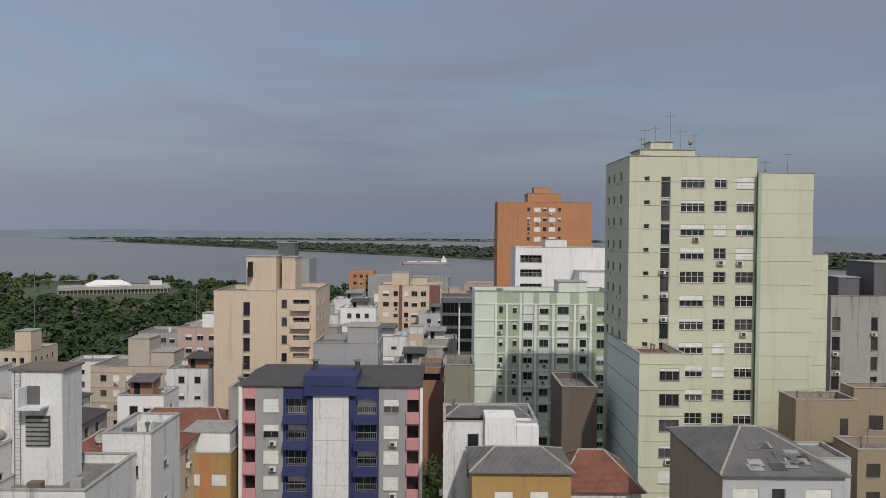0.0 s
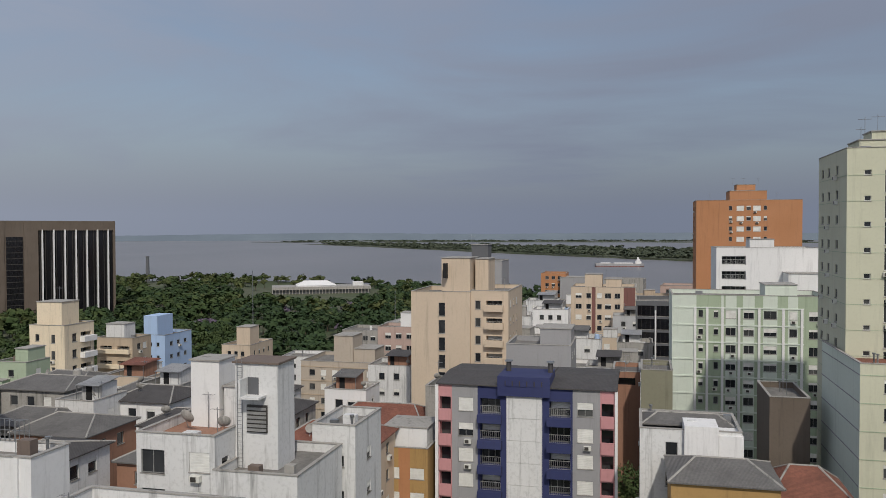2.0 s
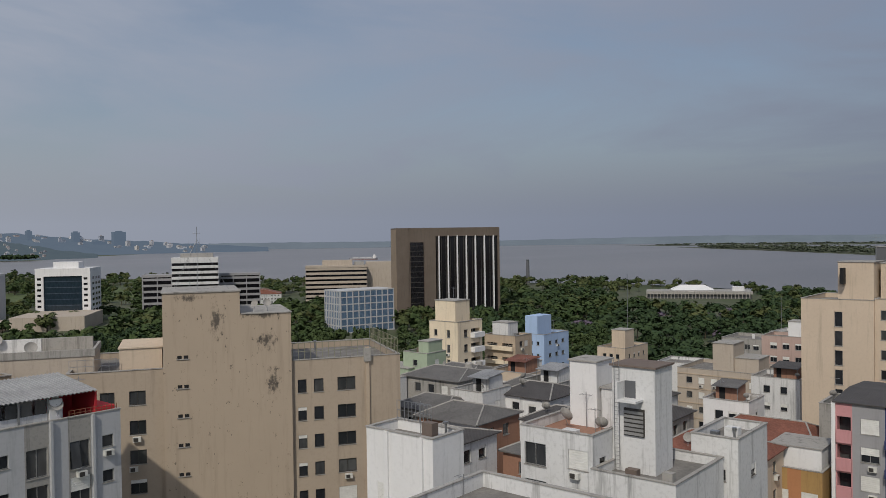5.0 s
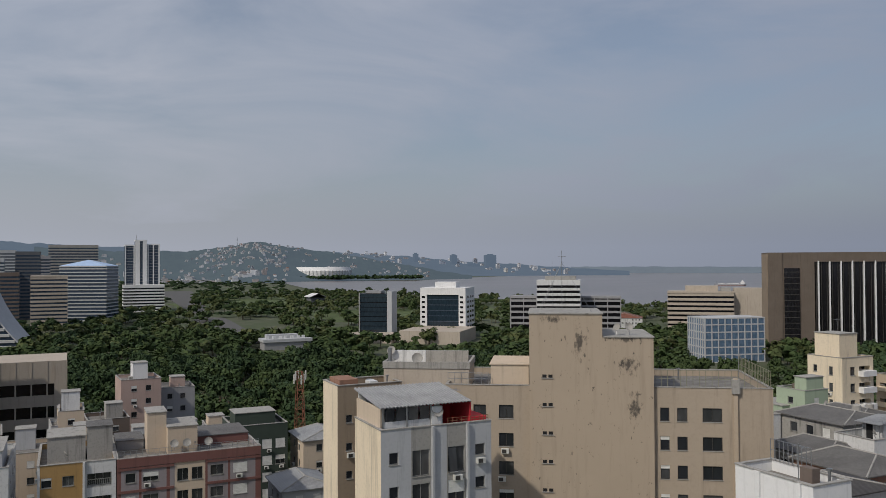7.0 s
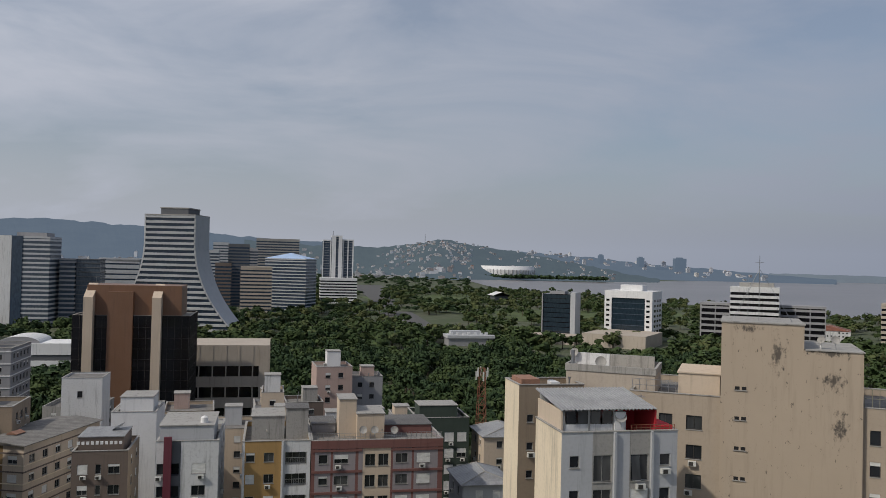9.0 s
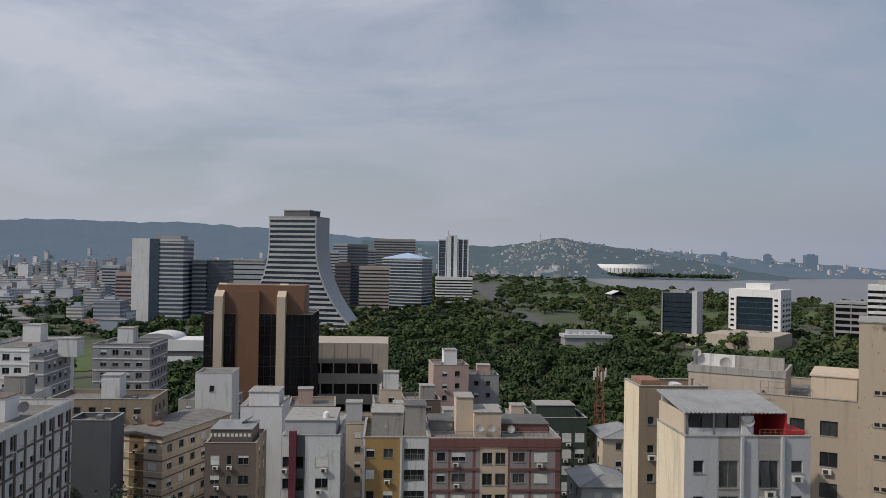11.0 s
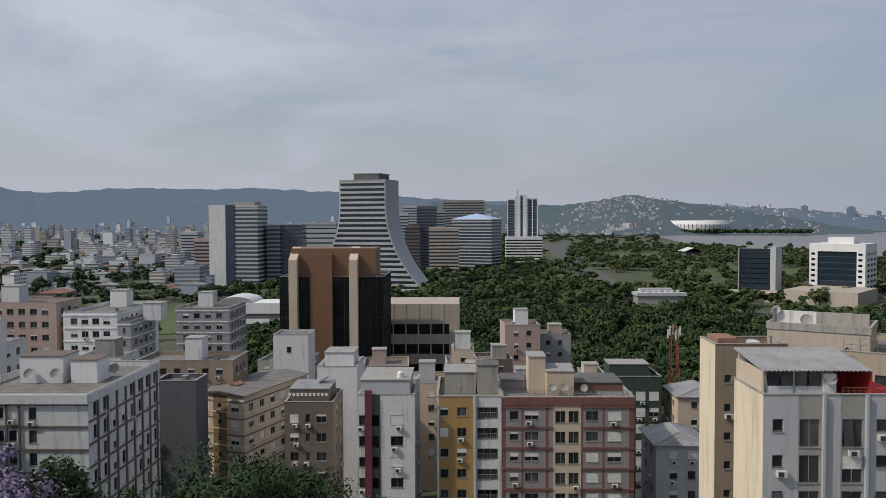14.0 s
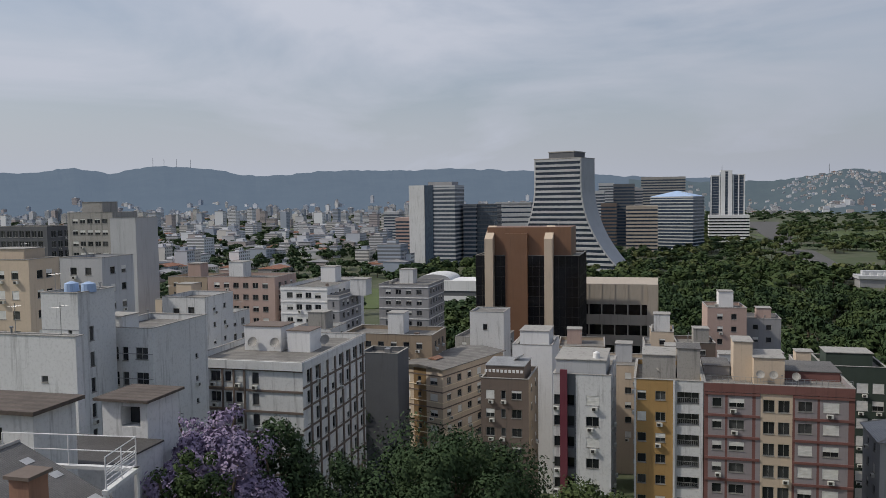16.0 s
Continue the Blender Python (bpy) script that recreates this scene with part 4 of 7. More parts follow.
# orange tower
b = Building("apartment_tower", "orange brick tower with a taller middle", 16.2, 239.5, 28.0, 14, 66.3, wall=ORANGE, seed=8)
b.facade("S", [(9.2, 0.9, 1.2, DARKMIX), (11.8, 2.0, 1.4, "shut"), (14.0, 1.2, 1.2, DARKMIX), (16.2, 2.0, 1.4, "shut"), (18.4, 0.9, 1.2, DARKMIX)], first=1.6, pitch=2.9, rows=18, ac=0.4)
b.facade("W", [(2, 1.6, 1.8, "glass"), (6, 1.4, 1.2, MIX)], first=1.5, pitch=2.9, ac=0.3)
b.close()
b.block("tower_head", 9.0, 0.5, 18.8, 10, b.h - 0.7, b.h + 2.6, ORANGE, CONCRETE)
b.block("tank_house", 11.0, 2, 16, 8, b.h + 2.7, b.h + 4.4, ORANGE, CONCRETE)
for q in (10, 13, 17, 22, 4):
    aerial(b.ob, q, 4, b.h + (4.3 if 9 < q < 18 else 0), 2.2)

# blue, pink and grey block
b = Building("apartment_block", "blue, pink and grey block of flats with balconies", -21.2, 85.5, 18.9, 13, 41.2, wall=GREY, seed=9, parapet=0)
SEG = [(0, 1.5, PINK), (4.35, 7.5, BLUE), (7.5, 11.35, LIGHTGREY), (11.35, 14.55, BLUE), (17.4, 18.9, PINK)]
b.facade("S", [(0.75, 1.25, 1.75, "recess"), (3.05, 1.65, 1.45, ["shut", "shut", "half"]), (5.75, 2.2, 1.75, "balcony"), (13.2, 2.2, 1.75, "balcony"), (15.85, 1.65, 1.45, ["shut", "half", "shut"]), (18.15, 1.25, 1.75, "recess")],
         first=1.35, pitch=2.76, rows=8, ac=0.0, paint=SEG)
b.close()
for k in range(8):
    z = b.h - 1.35 - 1.75 - 2.76 * k
    for u0 in (4.45, 11.9):
        s = Shape()
        s.box(u0, -0.9, z - 0.75, u0 + 2.6, 0.0, z + 0.1, BLUE)
        part("balcony", s, b.ob, "", b.local("S", 0, 0))
    for u in (3.3, 16.1):
        if b.rnd.random() < 0.8:
            part("air_conditioner", ac_mesh(), b.ob, "", b.local("S", u, z - 0.45))
    for u0 in (0.05, 17.45):
        s = Shape()
        s.box(u0, -0.25, z - 0.8, u0 + 1.4, 0.0, z + 0.45, PINK)
        part("balcony", s, b.ob, "", b.local("S", 0, 0))
b.strip("S", -0.35, 0.0, 0, b.h, 0.2, WHITE)
b.strip("S", 18.9, 19.2, 0, b.h, 0.2, WHITE)
for k in range(9):
    s = Shape()
    s.box(7.55, -0.22, b.h - 0.9 - 2.4 * (k + 1), 11.3, 0.0, b.h - 0.93 - 2.4 * k, OLDWHITE)
    part("fluted_panel", s, b.ob, "pale ribbed concrete panel")
s = Shape()
s.box(6.6, -0.5, b.h - 0.9, 12.2, 5, b.h + 1.2, BLUE)
s.box(7.4, -0.52, b.h + 0.2, 11.4, -0.50, b.h + 0.75, DARKFRAME)
for k in range(5):
    s.box(7.5 + k * 0.78, -0.56, b.h + 0.15, 8.15 + k * 0.78, -0.52, b.h + 0.8, BLUE)
part("entrance_tower", s, b.ob)
s = Shape()
s.gable(0, 0, 6.6, 13, b.h + 0.12, 0.4, DARKROOF, 0.25)
s.gable(12.2, 0, 18.9, 13, b.h + 0.12, 0.4, DARKROOF, 0.25)
s.gable(7.0, 5.3, 11.8, 13, b.h + 0.12, 0.35, DARKROOF, 0.1)
part("corrugated_roof", s, b.ob)
s = Shape()
for x in (7.3, 11.9):
    s.rod((x, 3, b.h + 1.2), (x, 3, b.h + 2.2), 0.28, DARKROOF, 8)
    s.box(x - 0.4, 2.6, b.h + 2.25, x + 0.4, 3.4, b.h + 2.4, METAL)
part("chimney", s, b.ob)

# cream tower
b = Building("apartment_tower", "cream stepped tower with a water tank head", -36.3, 127.8, 9.9, 13, 48.0, wall=CREAM, seed=10)
b.facade("S", [(5.2, 1.1, 2.2, "glass")], first=1.8, pitch=2.85, rows=9, ac=0)
b.close()
b.block("tank_head", 4.8, 1.5, 9.6, 8, b.h - 0.7, b.h + 5.4, CREAM, CONCRETE)
b.strip("S", 5.4, 5.9, b.h + 2.2, b.h + 4.6, -1.4, BLACK, "slot")
aerial(b.ob, 9, 6, b.h + 5.4, 4, 3)
b2 = Building("apartment_tower", "cream wing with balconies beside the tower", -26.4, 128.3, 6.2, 16, 48.2, wall=CREAM, seed=11)
b2.facade("S", [(1.2, 0.9, 1.4, "glass"), (3.9, 2.6, 1.5, "balcony")], first=1.6, pitch=2.85, rows=9, ac=0.3)
b2.facade("E", [(2, 1.2, 1.2, MIX), (5.5, 1.2, 1.2, MIX), (9, 1.2, 1.2, MIX)], first=1.6, pitch=2.85, rows=9)
b2.close()
for k in range(8):
    s = Shape()
    s.box(2.4, -0.9, 0, 5.4, 0, 1.0, CREAM)
    part("balcony", s, b2.ob, "", b2.local("S", 0, b2.h - 3.3 - 2.85 * k))
b2.block("stair_house", 0.2, 3, 2.4, 9, b2.h - 0.7, b2.h + 5.0, CREAM, CONCRETE)
b3 = Building("apartment_tower", "grey tower behind the cream one", -33.3, 160, 6.8, 9, 51.8, wall=GREY, seed=12)
b3.auto("S", 2.2, 1.0, 1.1, first=1.8)
b3.close()
b3.block("tank_house", 0.2, 2, 3.6, 6, b3.h - 0.7, b3.h + 3.2, DARKGREY, CONCRETE)

# beige block with cornice bands
b = Building("apartment_block", "beige block of flats with floor bands", -66.5, 152, 19.5, 13, 31.6, rot=0, wall=SANDGREY, seed=13)
b.auto("S", 2.6, 1.2, 1.2, first=1.7, pitch=2.85, ac=0.4)
b.auto("E", 2.8, 1.2, 1.1, first=1.7, pitch=2.85, ac=0.4)
b.close()
b.bands("S", 1.2, 2.85, 8, 0.2, 0.1, BEIGE)
b.bands("E", 1.2, 2.85, 8, 0.2, 0.1, BEIGE)
b.block("stair_house", 7, 0.4, 11, 6, b.h - 0.7, b.h + 5.2, SANDGREY, CONCRETE)
b.block("tank_house", 11, 1, 15.5, 7, b.h - 0.7, b.h + 2.6, SANDGREY, CONCRETE)

# small block with windows before the beige one
b = Building("apartment_block", "cream low block of flats", -103.1, 186, 7.9, 13, 29.0, wall=CREAM, seed=14)
b.auto("S", 2.2, 1.0, 1.2, first=1.6)
b.auto("E", 2.6, 1.0, 1.2, first=1.6)
b.close()
b.block("stair_house", 2.6, 3, 6.4, 8, b.h - 0.7, b.h + 4.2, CREAM, CONCRETE)

# white water-tank tower complex
b = Building("apartment_block", "weathered white block with parapets", -28.8, 50.8, 6.3, 8.5, 41.3, wall=OLDWHITE, seed=15)
b.close()
b.block("tank_tower", 0.0, 3.2, 3.4, 6.1, b.h - 0.7, b.h + 7.0, OLDWHITE)
s = Shape()
s.box(-0.15, 3.05, b.h + 7.0, 3.55, 6.25, b.h + 7.14, BROWN)
part("tower_cap", s, b.ob)
s = Shape()
s.box(1.0, 3.05, b.h + 2.0, 2.6, 3.19, b.h + 4.0, DARKFRAME)
for k in range(6):
    s.box(1.05, 2.98, b.h + 2.08 + k * 0.31, 2.55, 3.08, b.h + 2.28 + k * 0.31, FRAME)
part("louvre", s, b.ob)
s = Shape()
s.box(0.9, 2.0, b.h + 4.6, 2.5, 3.19, b.h + 4.75, OLDWHITE)
s.box(0.9, 2.0, b.h + 4.75, 1.05, 3.19, b.h + 6.0, OLDWHITE)
s.box(1.05, 3.15, b.h + 4.75, 1.9, 3.19, b.h + 6.0, DARKGREY)
part("hatch", s, b.ob)
s = Shape()
for x in (0.25, 0.65):
    s.rod((x, 3.05, b.h - 0.7), (x, 3.05, b.h + 7.5), 0.03, METAL, 5)
for k in range(26):
    s.rod((0.25, 3.05, b.h - 0.5 + 0.3 * k), (0.65, 3.05, b.h - 0.5 + 0.3 * k), 0.018, METAL, 4)
part("ladder", s, b.ob)
b = Building("apartment_block", "white lower block with terrace and windows", -35.0, 51.0, 6.2, 9, 43.6, wall=OLDWHITE, seed=16, roof=BRICK)
b.facade("S", [(1.3, 1.9, 1.7, "glass"), (5.0, 1.6, 1.4, "shut")], first=1.2, pitch=2.8)
b.facade("E", [(1.5, 1.0, 2.0, "glass")], first=1.8, rows=1)
b.close()
b.block("chimney_block", 1.4, 5.0, 3.8, 7.6, b.h - 0.7, b.h + 4.4, WHITE, CONCRETE)
b.block("tank_house", 4.0, 5.4, 6.0, 8.8, b.h - 0.7, b.h + 2.4, OLDWHITE, CONCRETE)
dish(b.ob, 2.0, 3.2, b.h - 0.5, 0.6, 170)
dish(b.ob, 5.6, 2.4, b.h - 0.5, 0.5, 200)
b = Building("apartment_block", "white block with a rear wing and small windows", -25.1, 59.6, 3.6, 6.5, 42.7, wall=OLDWHITE, seed=17)
b.facade("S", [(2.2, 0.9, 0.9, "glass")], first=2.4, pitch=2.8)
b.auto("E", 3.0, 1.0, 1.0, first=2.4)
b.close()
b = Building("parapet_roof", "white flat roof with long parapets", -30.2, 27.0, 9.5, 12.8, 43.5, wall=OLDWHITE, seed=18, parapet=0.9)
b.close()
b = Building("apartment_block", "white box-like block with a metal roof rail", -39.8, 39.3, 6.0, 3.2, 45.0, wall=WHITE, seed=19)
b.facade("S", [(1.4, 0.8, 1.2, "shut")], first=3.6, rows=1)
b.close()
b.strip("S", 1.7, 2.1, 0, b.h, 0.15, WHITE)
b.strip("S", 4.9, 5.2, 0, b.h, 0.15, WHITE)
fence(b.ob, (0.2, 2.9), (3.4, 2.9), b.h, 1.4, 0.35)

# rooftops between: low houses
def low_house(x, y, w, d, top, rot, wall, roof, label, seed, rise=1.4, hip=0.0):
    h = Building("house", label, x, y, w, d, top, rot, wall, seed=seed, parapet=0)
    h.auto("S", 2.8, 1.1, 1.2, first=0.7)
    h.auto("E", 2.8, 1.1, 1.2, first=0.7)
    h.close()
    s = Shape()
    s.gable(0, 0, w, d, h.h + 0.14, rise, roof, 0.35, max(hip, 2.2))
    part("pitched_roof", s, h.ob)
    return h


ROOFS = [(-76.7, 83.4, 9.6, 9, 38.6, CONCRETE, GREYROOF, 1.0, 0), (-59.9, 82.8, 7.3, 8, 38.0, WHITE, DARKROOF, 1.2, 0), (-58.8, 65.9, 8.0, 8, 38.4, BRICK, GREYROOF, 1.2, 1.5), (-50.5, 74.0, 7.0, 8, 37.6, WHITE, DARKROOF, 1.1, 0),
         (-69, 73, 8, 8, 37.0, CONCRETE, GREYROOF, 1.2, 0), (-68, 94, 10, 9, 36.4, CREAM, GREYROOF, 1.2, 2), (-49, 88, 9, 8, 36.0, CONCRETE, DARKROOF, 1.3, 0), (-46, 64, 7, 7, 37.0, BRICK, GREYROOF, 1.0, 0),
         (-52, 56, 6, 7, 39.0, OLDWHITE, DARKROOF, 0.8, 0), (-84, 96, 9, 9, 36.5, WHITE, GREYROOF, 1.2, 0), (-58, 104, 9, 8, 34.6, OLDWHITE, DARKROOF, 1.2, 0), (-36, 76, 10, 9, 36.0, CREAM, TILEROOF, 1.6, 2.5), (-38, 96, 12, 9, 33.5, CREAM, TILEROOF, 1.8, 2.5)]
for k, (x, y, w, d, top, wall, roof, rise, hip) in enumerate(ROOFS):
    q = low_house(x, y, w, d, top, 0, wall, roof, f"low {WORDS[wall.name]} house with a clay tile roof" if roof is TILEROOF else f"low {WORDS[wall.name]} house with a {'dark' if roof is DARKROOF else 'grey'} corrugated roof", 31 + k, rise, hip)
    tagged(q.ob, group="low houses among the blocks")
    if k % 2:
        dish(q.ob, w * 0.3, d * 0.2, q.h + 0.6, 0.5, 150 + 20 * k)
    if k % 3 == 0:
        tank(q.ob, w * 0.75, d * 0.6, q.h + 0.8, 0.6, 0.9, CONCRETE)

# flats behind the white tower
b = Building("apartment_block", "cream flats with white balcony stack", -103.6, 120.0, 7.1, 7.8, 41.6, wall=PALE_AND_SUNLIT_CREAM, seed=20)
b.facade("S", [(1.6, 0.8, 1.2, "glass"), (4.8, 0.8, 1.5, "glass")], first=1.6, pitch=2.85)
b.facade("E", [(2.6, 1.2, 1.5, "glass"), (5.6, 2.8, 1.6, "balcony")], first=1.6, pitch=2.85)
b.close()
b.block("tank_house", 0.3, 1.5, 5.4, 6, b.h - 0.7, b.h + 3.9, PALE_AND_SUNLIT_CREAM, CONCRETE)
aerial(b.ob, 3, 4, b.h + 3.9, 2.6)
for k in range(7):
    s = Shape()
    s.box(4.0, -1.0, 0, 7.4, 0, 0.95, WHITE)
    part("balcony", s, b.ob, "", b.local("E", 0, b.h - 3.3 - 2.85 * k))
b = Building("apartment_block", "tan flats with shallow balconies", -101.2, 134.8, 7.8, 6.0, 37.6, wall=BEIGE, seed=21)
b.facade("S", [(2.0, 2.6, 1.3, "balcony"), (5.8, 2.6, 1.3, "balcony")], first=1.6, pitch=2.85)
b.auto("E", 2.4, 1.2, 1.2)
b.close()
for k in range(6):
    s = Shape()
    s.box(0.4, -0.7, 0, 7.4, 0, 0.8, PALE_AND_SUNLIT_CREAM)
    part("balcony", s, b.ob, "", b.local("S", 0, b.h - 3.0 - 2.85 * k))
b.block("stair_house", 1, 1.5, 5, 5, b.h - 0.7, b.h + 2.4, OLDWHITE, CONCRETE)
b = Building("apartment_block", "sky blue rendered block of flats", -105.5, 156.3, 5.2, 10.8, 35.2, wall=SKYBLUE, seed=22)
b.auto("S", 2.0, 0.7, 0.9, "glass", 0.8, first=1.6, pitch=2.85)
b.auto("E", 2.6, 1.2, 0.9, "glass", first=1.6, pitch=2.85, rows=6)
b.close()
b.block("stair_house", 0.02, 0.02, 3.4, 6, b.h - 0.7, b.h + 4.2, SKYBLUE)
b.block("side_stair", -2.6, 0.5, 0.0, 6, 0, b.h - 3.0, OLDWHITE)
b = Building("house", "pale green rendered house", -93.2, 101, 5.4, 5.0, 38.6, wall=GREEN, seed=23)
b.auto("S", 2.4, 1, 1)
b.auto("E", 2.4, 1, 1)
b.close()
b.block("upper_room", 3.0, 0.6, 5.2, 4.2, b.h - 0.7, b.h + 1.9, GREEN, CONCRETE)
b.block("lower_wing", -5.5, -1.5, 2.5, 3.5, 0, b.h - 2.6, GREEN, CONCRETE)

# right of the blue block
b = Building("apartment_block", "narrow yellow and orange block with white top", -27.6, 84.5, 5.4, 9, 34.2, wall=YELLOW, seed=24)
b.facade("S", [(1.4, 1.6, 1.2, "shut"), (4.2, 1.6, 1.2, "shut")], first=2.2, pitch=2.7, paint=[(2.1, 3.4, ORANGE)])
b.close()
b.block("white_top", 0.2, 1.0, 5.1, 6, b.h - 0.7, b.h + 2.0, WHITE, CONCRETE)
b = Building("house", "stained concrete roof house", -26.0, 98, 5.5, 7, 38.4, wall=CONCRETE, seed=25)
b.close()
dish(b.ob, 1, 2, b.h)
b = Building("apartment_block", "windowless grey rear wall of a block", -17.3, 108, 8.7, 9, 42.6, wall=GREY, seed=26)
b.facade("S", [(1.2, 1.0, 0.7, "glass")], first=3.6, rows=1)
b.auto("E", 3, 1, 1)
b.close()
b.block("tank_house", 4.4, 1.5, 8.6, 7, b.h - 0.7, b.h + 2.0, GREY, CONCRETE)
b = Building("house", "old three-storey house with a low metal roof", 0.2, 77.9, 9.1, 8, 39.4, wall=OLDWHITE, seed=27, roof=GREYROOF)
b.auto("S", 2.8, 1.1, 1.3, first=1.2)
b.auto("W", 2.8, 1.1, 1.3, first=1.2)
b.close()
b.block("white_tank_room", 4.0, -0.6, 7.0, 3.0, b.h - 4.5, b.h + 0.5, WHITE)
b.block("white_tank_room", 7.05, -0.4, 9.2, 3.0, b.h - 4.5, b.h - 0.3, WHITE)
s = Shape()
s.gable(0.3, 3.2, 8.8, 7.8, b.h - 0.3, 0.7, GREYROOF, 0.1, 1.5)
part("metal_roof", s, b.ob)
b = Building("house", "yellow house with a grey hipped roof", 2.7, 69.6, 8.6, 7.5, 36.9, wall=YELLOW, seed=28, parapet=0)
b.auto("S", 2.6, 1.6, 1.2, "shut", first=1.6)
b.close()
s = Shape()
s.gable(0, 0, 8.6, 7.5, b.h + 0.14, 1.2, GREYROOF, 0.3, 2.5)
part("pitched_roof", s, b.ob)
b = low_house(11.2, 76, 7.8, 10, 33.2, 0, OLDWHITE, TILEROOF, "house with an old red clay tile roof", 39, 2.6, 3.0)
b = Building("apartment_block", "brown windowless gable block", 14.9, 99.6, 4.4, 10, 38.6, wall=DARKBROWN, seed=29)
b.auto("E", 2.4, 1.4, 1.3)
b.close()
b = Building("house", "grey rendered house with a dark hipped metal roof", 20.5, 58.5, 8.9, 13.5, 40.2, wall=GREY, seed=30, parapet=0)
b.facade("S", [(1.7, 1.9, 1.4, "shut"), (4.1, 1.0, 1.4, "glass"), (7.0, 1.9, 1.4, "shut")], first=0.9, pitch=2.9, wall=LIGHTGREY)
b.facade("W", [], wall=TAN)
b.close()
s = Shape()
s.gable(0, 0, 8.9, 13.5, b.h + 0.14, 1.9, GREYROOF, 0.3, 4.0)
part("hipped_roof", s, b.ob)
for k in range(16):
    f = b.rnd.uniform(0.04, 0.55)
    u = b.rnd.uniform(0.1 + 4 * f, 7.6 - 4 * f) if f < 0.85 else 4.0
    y0, z0, y1, z1 = -0.3 + 7.05 * f, b.h + 0.19 + 1.9 * f, -0.3 + 7.05 * (f + 0.13), b.h + 0.19 + 1.9 * (f + 0.13)
    s = Shape()
    s.poly([(u, y0, z0), (u + 1.1, y0, z0), (u + 1.1, y1, z1), (u, y1, z1)], (GREYROOF, TINROOF, DARKROOF, CONCRETE)[k % 4])
    s.poly([(u, y0, z0), (u, y0, z0 - 0.05), (u + 1.1, y0, z0 - 0.05), (u + 1.1, y0, z0)], DARKROOF)
    part("roof_sheet", s, b.ob)
b = Building("house", "tan rendered rear block with few windows", 37.9, 86, 6.6, 4.4, 40.1, wall=TAN, seed=40)
b.facade("S", [(5.2, 0.9, 1.8, "slat")], first=2.0, rows=2, pitch=4.4, shut=DARKFRAME)
b.close()
fence(b.ob, (0.2, 0.2), (1.8, 0.2), b.h, 1.0, 0.5)
b = Building("house", "tan and brown tall rear wing", 45.1, 88, 9.0, 3.0, 41.0, wall=TAN, seed=41)
b.facade("S", [(2.5, 1.6, 1.6, "slat")], first=3.0, rows=1, shut=DARKFRAME)
b.close()
b = Building("house", "grey rendered annex with a flat roof", 34.0, 76, 4.8, 6, 36.6, wall=LIGHTGREY, seed=141, parapet=0.3)
b.facade("S", [(3.4, 0.8, 1.2, "glass")], first=1.0, rows=2)
b.close()
b = Building("house", "dark tan rear house with louvred windows", 41.5, 80, 8.0, 5, 36.4, wall=TAN, seed=142)
b.facade("S", [(1.6, 1.4, 1.4, "slat"), (5, 1.0, 1.2, "glass")], first=1.4, rows=2, shut=DARKFRAME)
b.close()
b = Building("apartment_tower", "weathered concrete tower with dark window strips", 55.7, 115.4, 13.0, 12, 48.9, wall=CONCRETE, seed=42)
b.facade("S", [(0.8, 1.2, 2.0, "glass"), (6.3, 1.0, 2.0, "glass")], first=3.0, pitch=2.85)
b.close()
b.block("tank_house", 1.5, 1, 4.5, 6, b.h - 0.7, b.h + 2.6, DARKGREY, CONCRETE)
b.block("tank_house", 6.6, 1, 12, 9, b.h - 0.7, b.h + 4.8, DARKGREY, CONCRETE)

# middle distance towards the port
b = Building("office_block", "black glass office block with white posts", -0.4, 180, 8.4, 14, 42.6, wall=DARKGREY, seed=43)
b.facade("S", [(2.2, 3.6, 2.3, "glass"), (6.2, 3.6, 2.3, "glass")], first=1.0, pitch=2.9, ac=0, frame_mat=DARKFRAME, glass=BLACKGLASS)
b.close()
b.strip("S", 4.05, 4.35, 0, b.h - 2.0, 0.3, WHITE)
b = Building("apartment_tower", "cream block with red vertical stripes", -17.1, 214.8, 16.6, 14, 43.0, wall=CREAM, seed=44)
b.facade("S", [(2, 1.6, 1.3, MIX), (4.6, 1.2, 1.3, MIX), (7.4, 1.2, 1.3, MIX), (9.6, 1.6, 1.3, MIX), (12, 1.4, 1.3, MIX)], first=1.6, pitch=2.85, paint=[(5.4, 6.4, RED), (13.6, 16.5, RED)])
b.close()
b.block("stair_house", 3.5, 2, 8, 8, b.h - 0.7, b.h + 3.2, CREAM, CONCRETE)
b.block("tank_house", 9, 2, 13, 8, b.h - 0.7, b.h + 2.0, CREAM, CONCRETE)
for q in (4, 6, 9, 12):
    aerial(b.ob, q, 4, b.h + 2.5, 2.0)
b = Building("apartment_tower", "orange and grey block far behind", -38.2, 328, 10, 14, 40.5, wall=ORANGE, seed=45)
b.auto("S", 2.6, 1.4, 1.3)
b.close()
b.block("side_wing", 8, -3, 18, 8, 0, b.h - 1.5, GREY, CONCRETE)
blocks = random.Random(77)
PALETTE = [WHITE, OLDWHITE, CREAM, BEIGE, OLDWHITE, LIGHTGREY, SALMON, WHITE, CONCRETE]
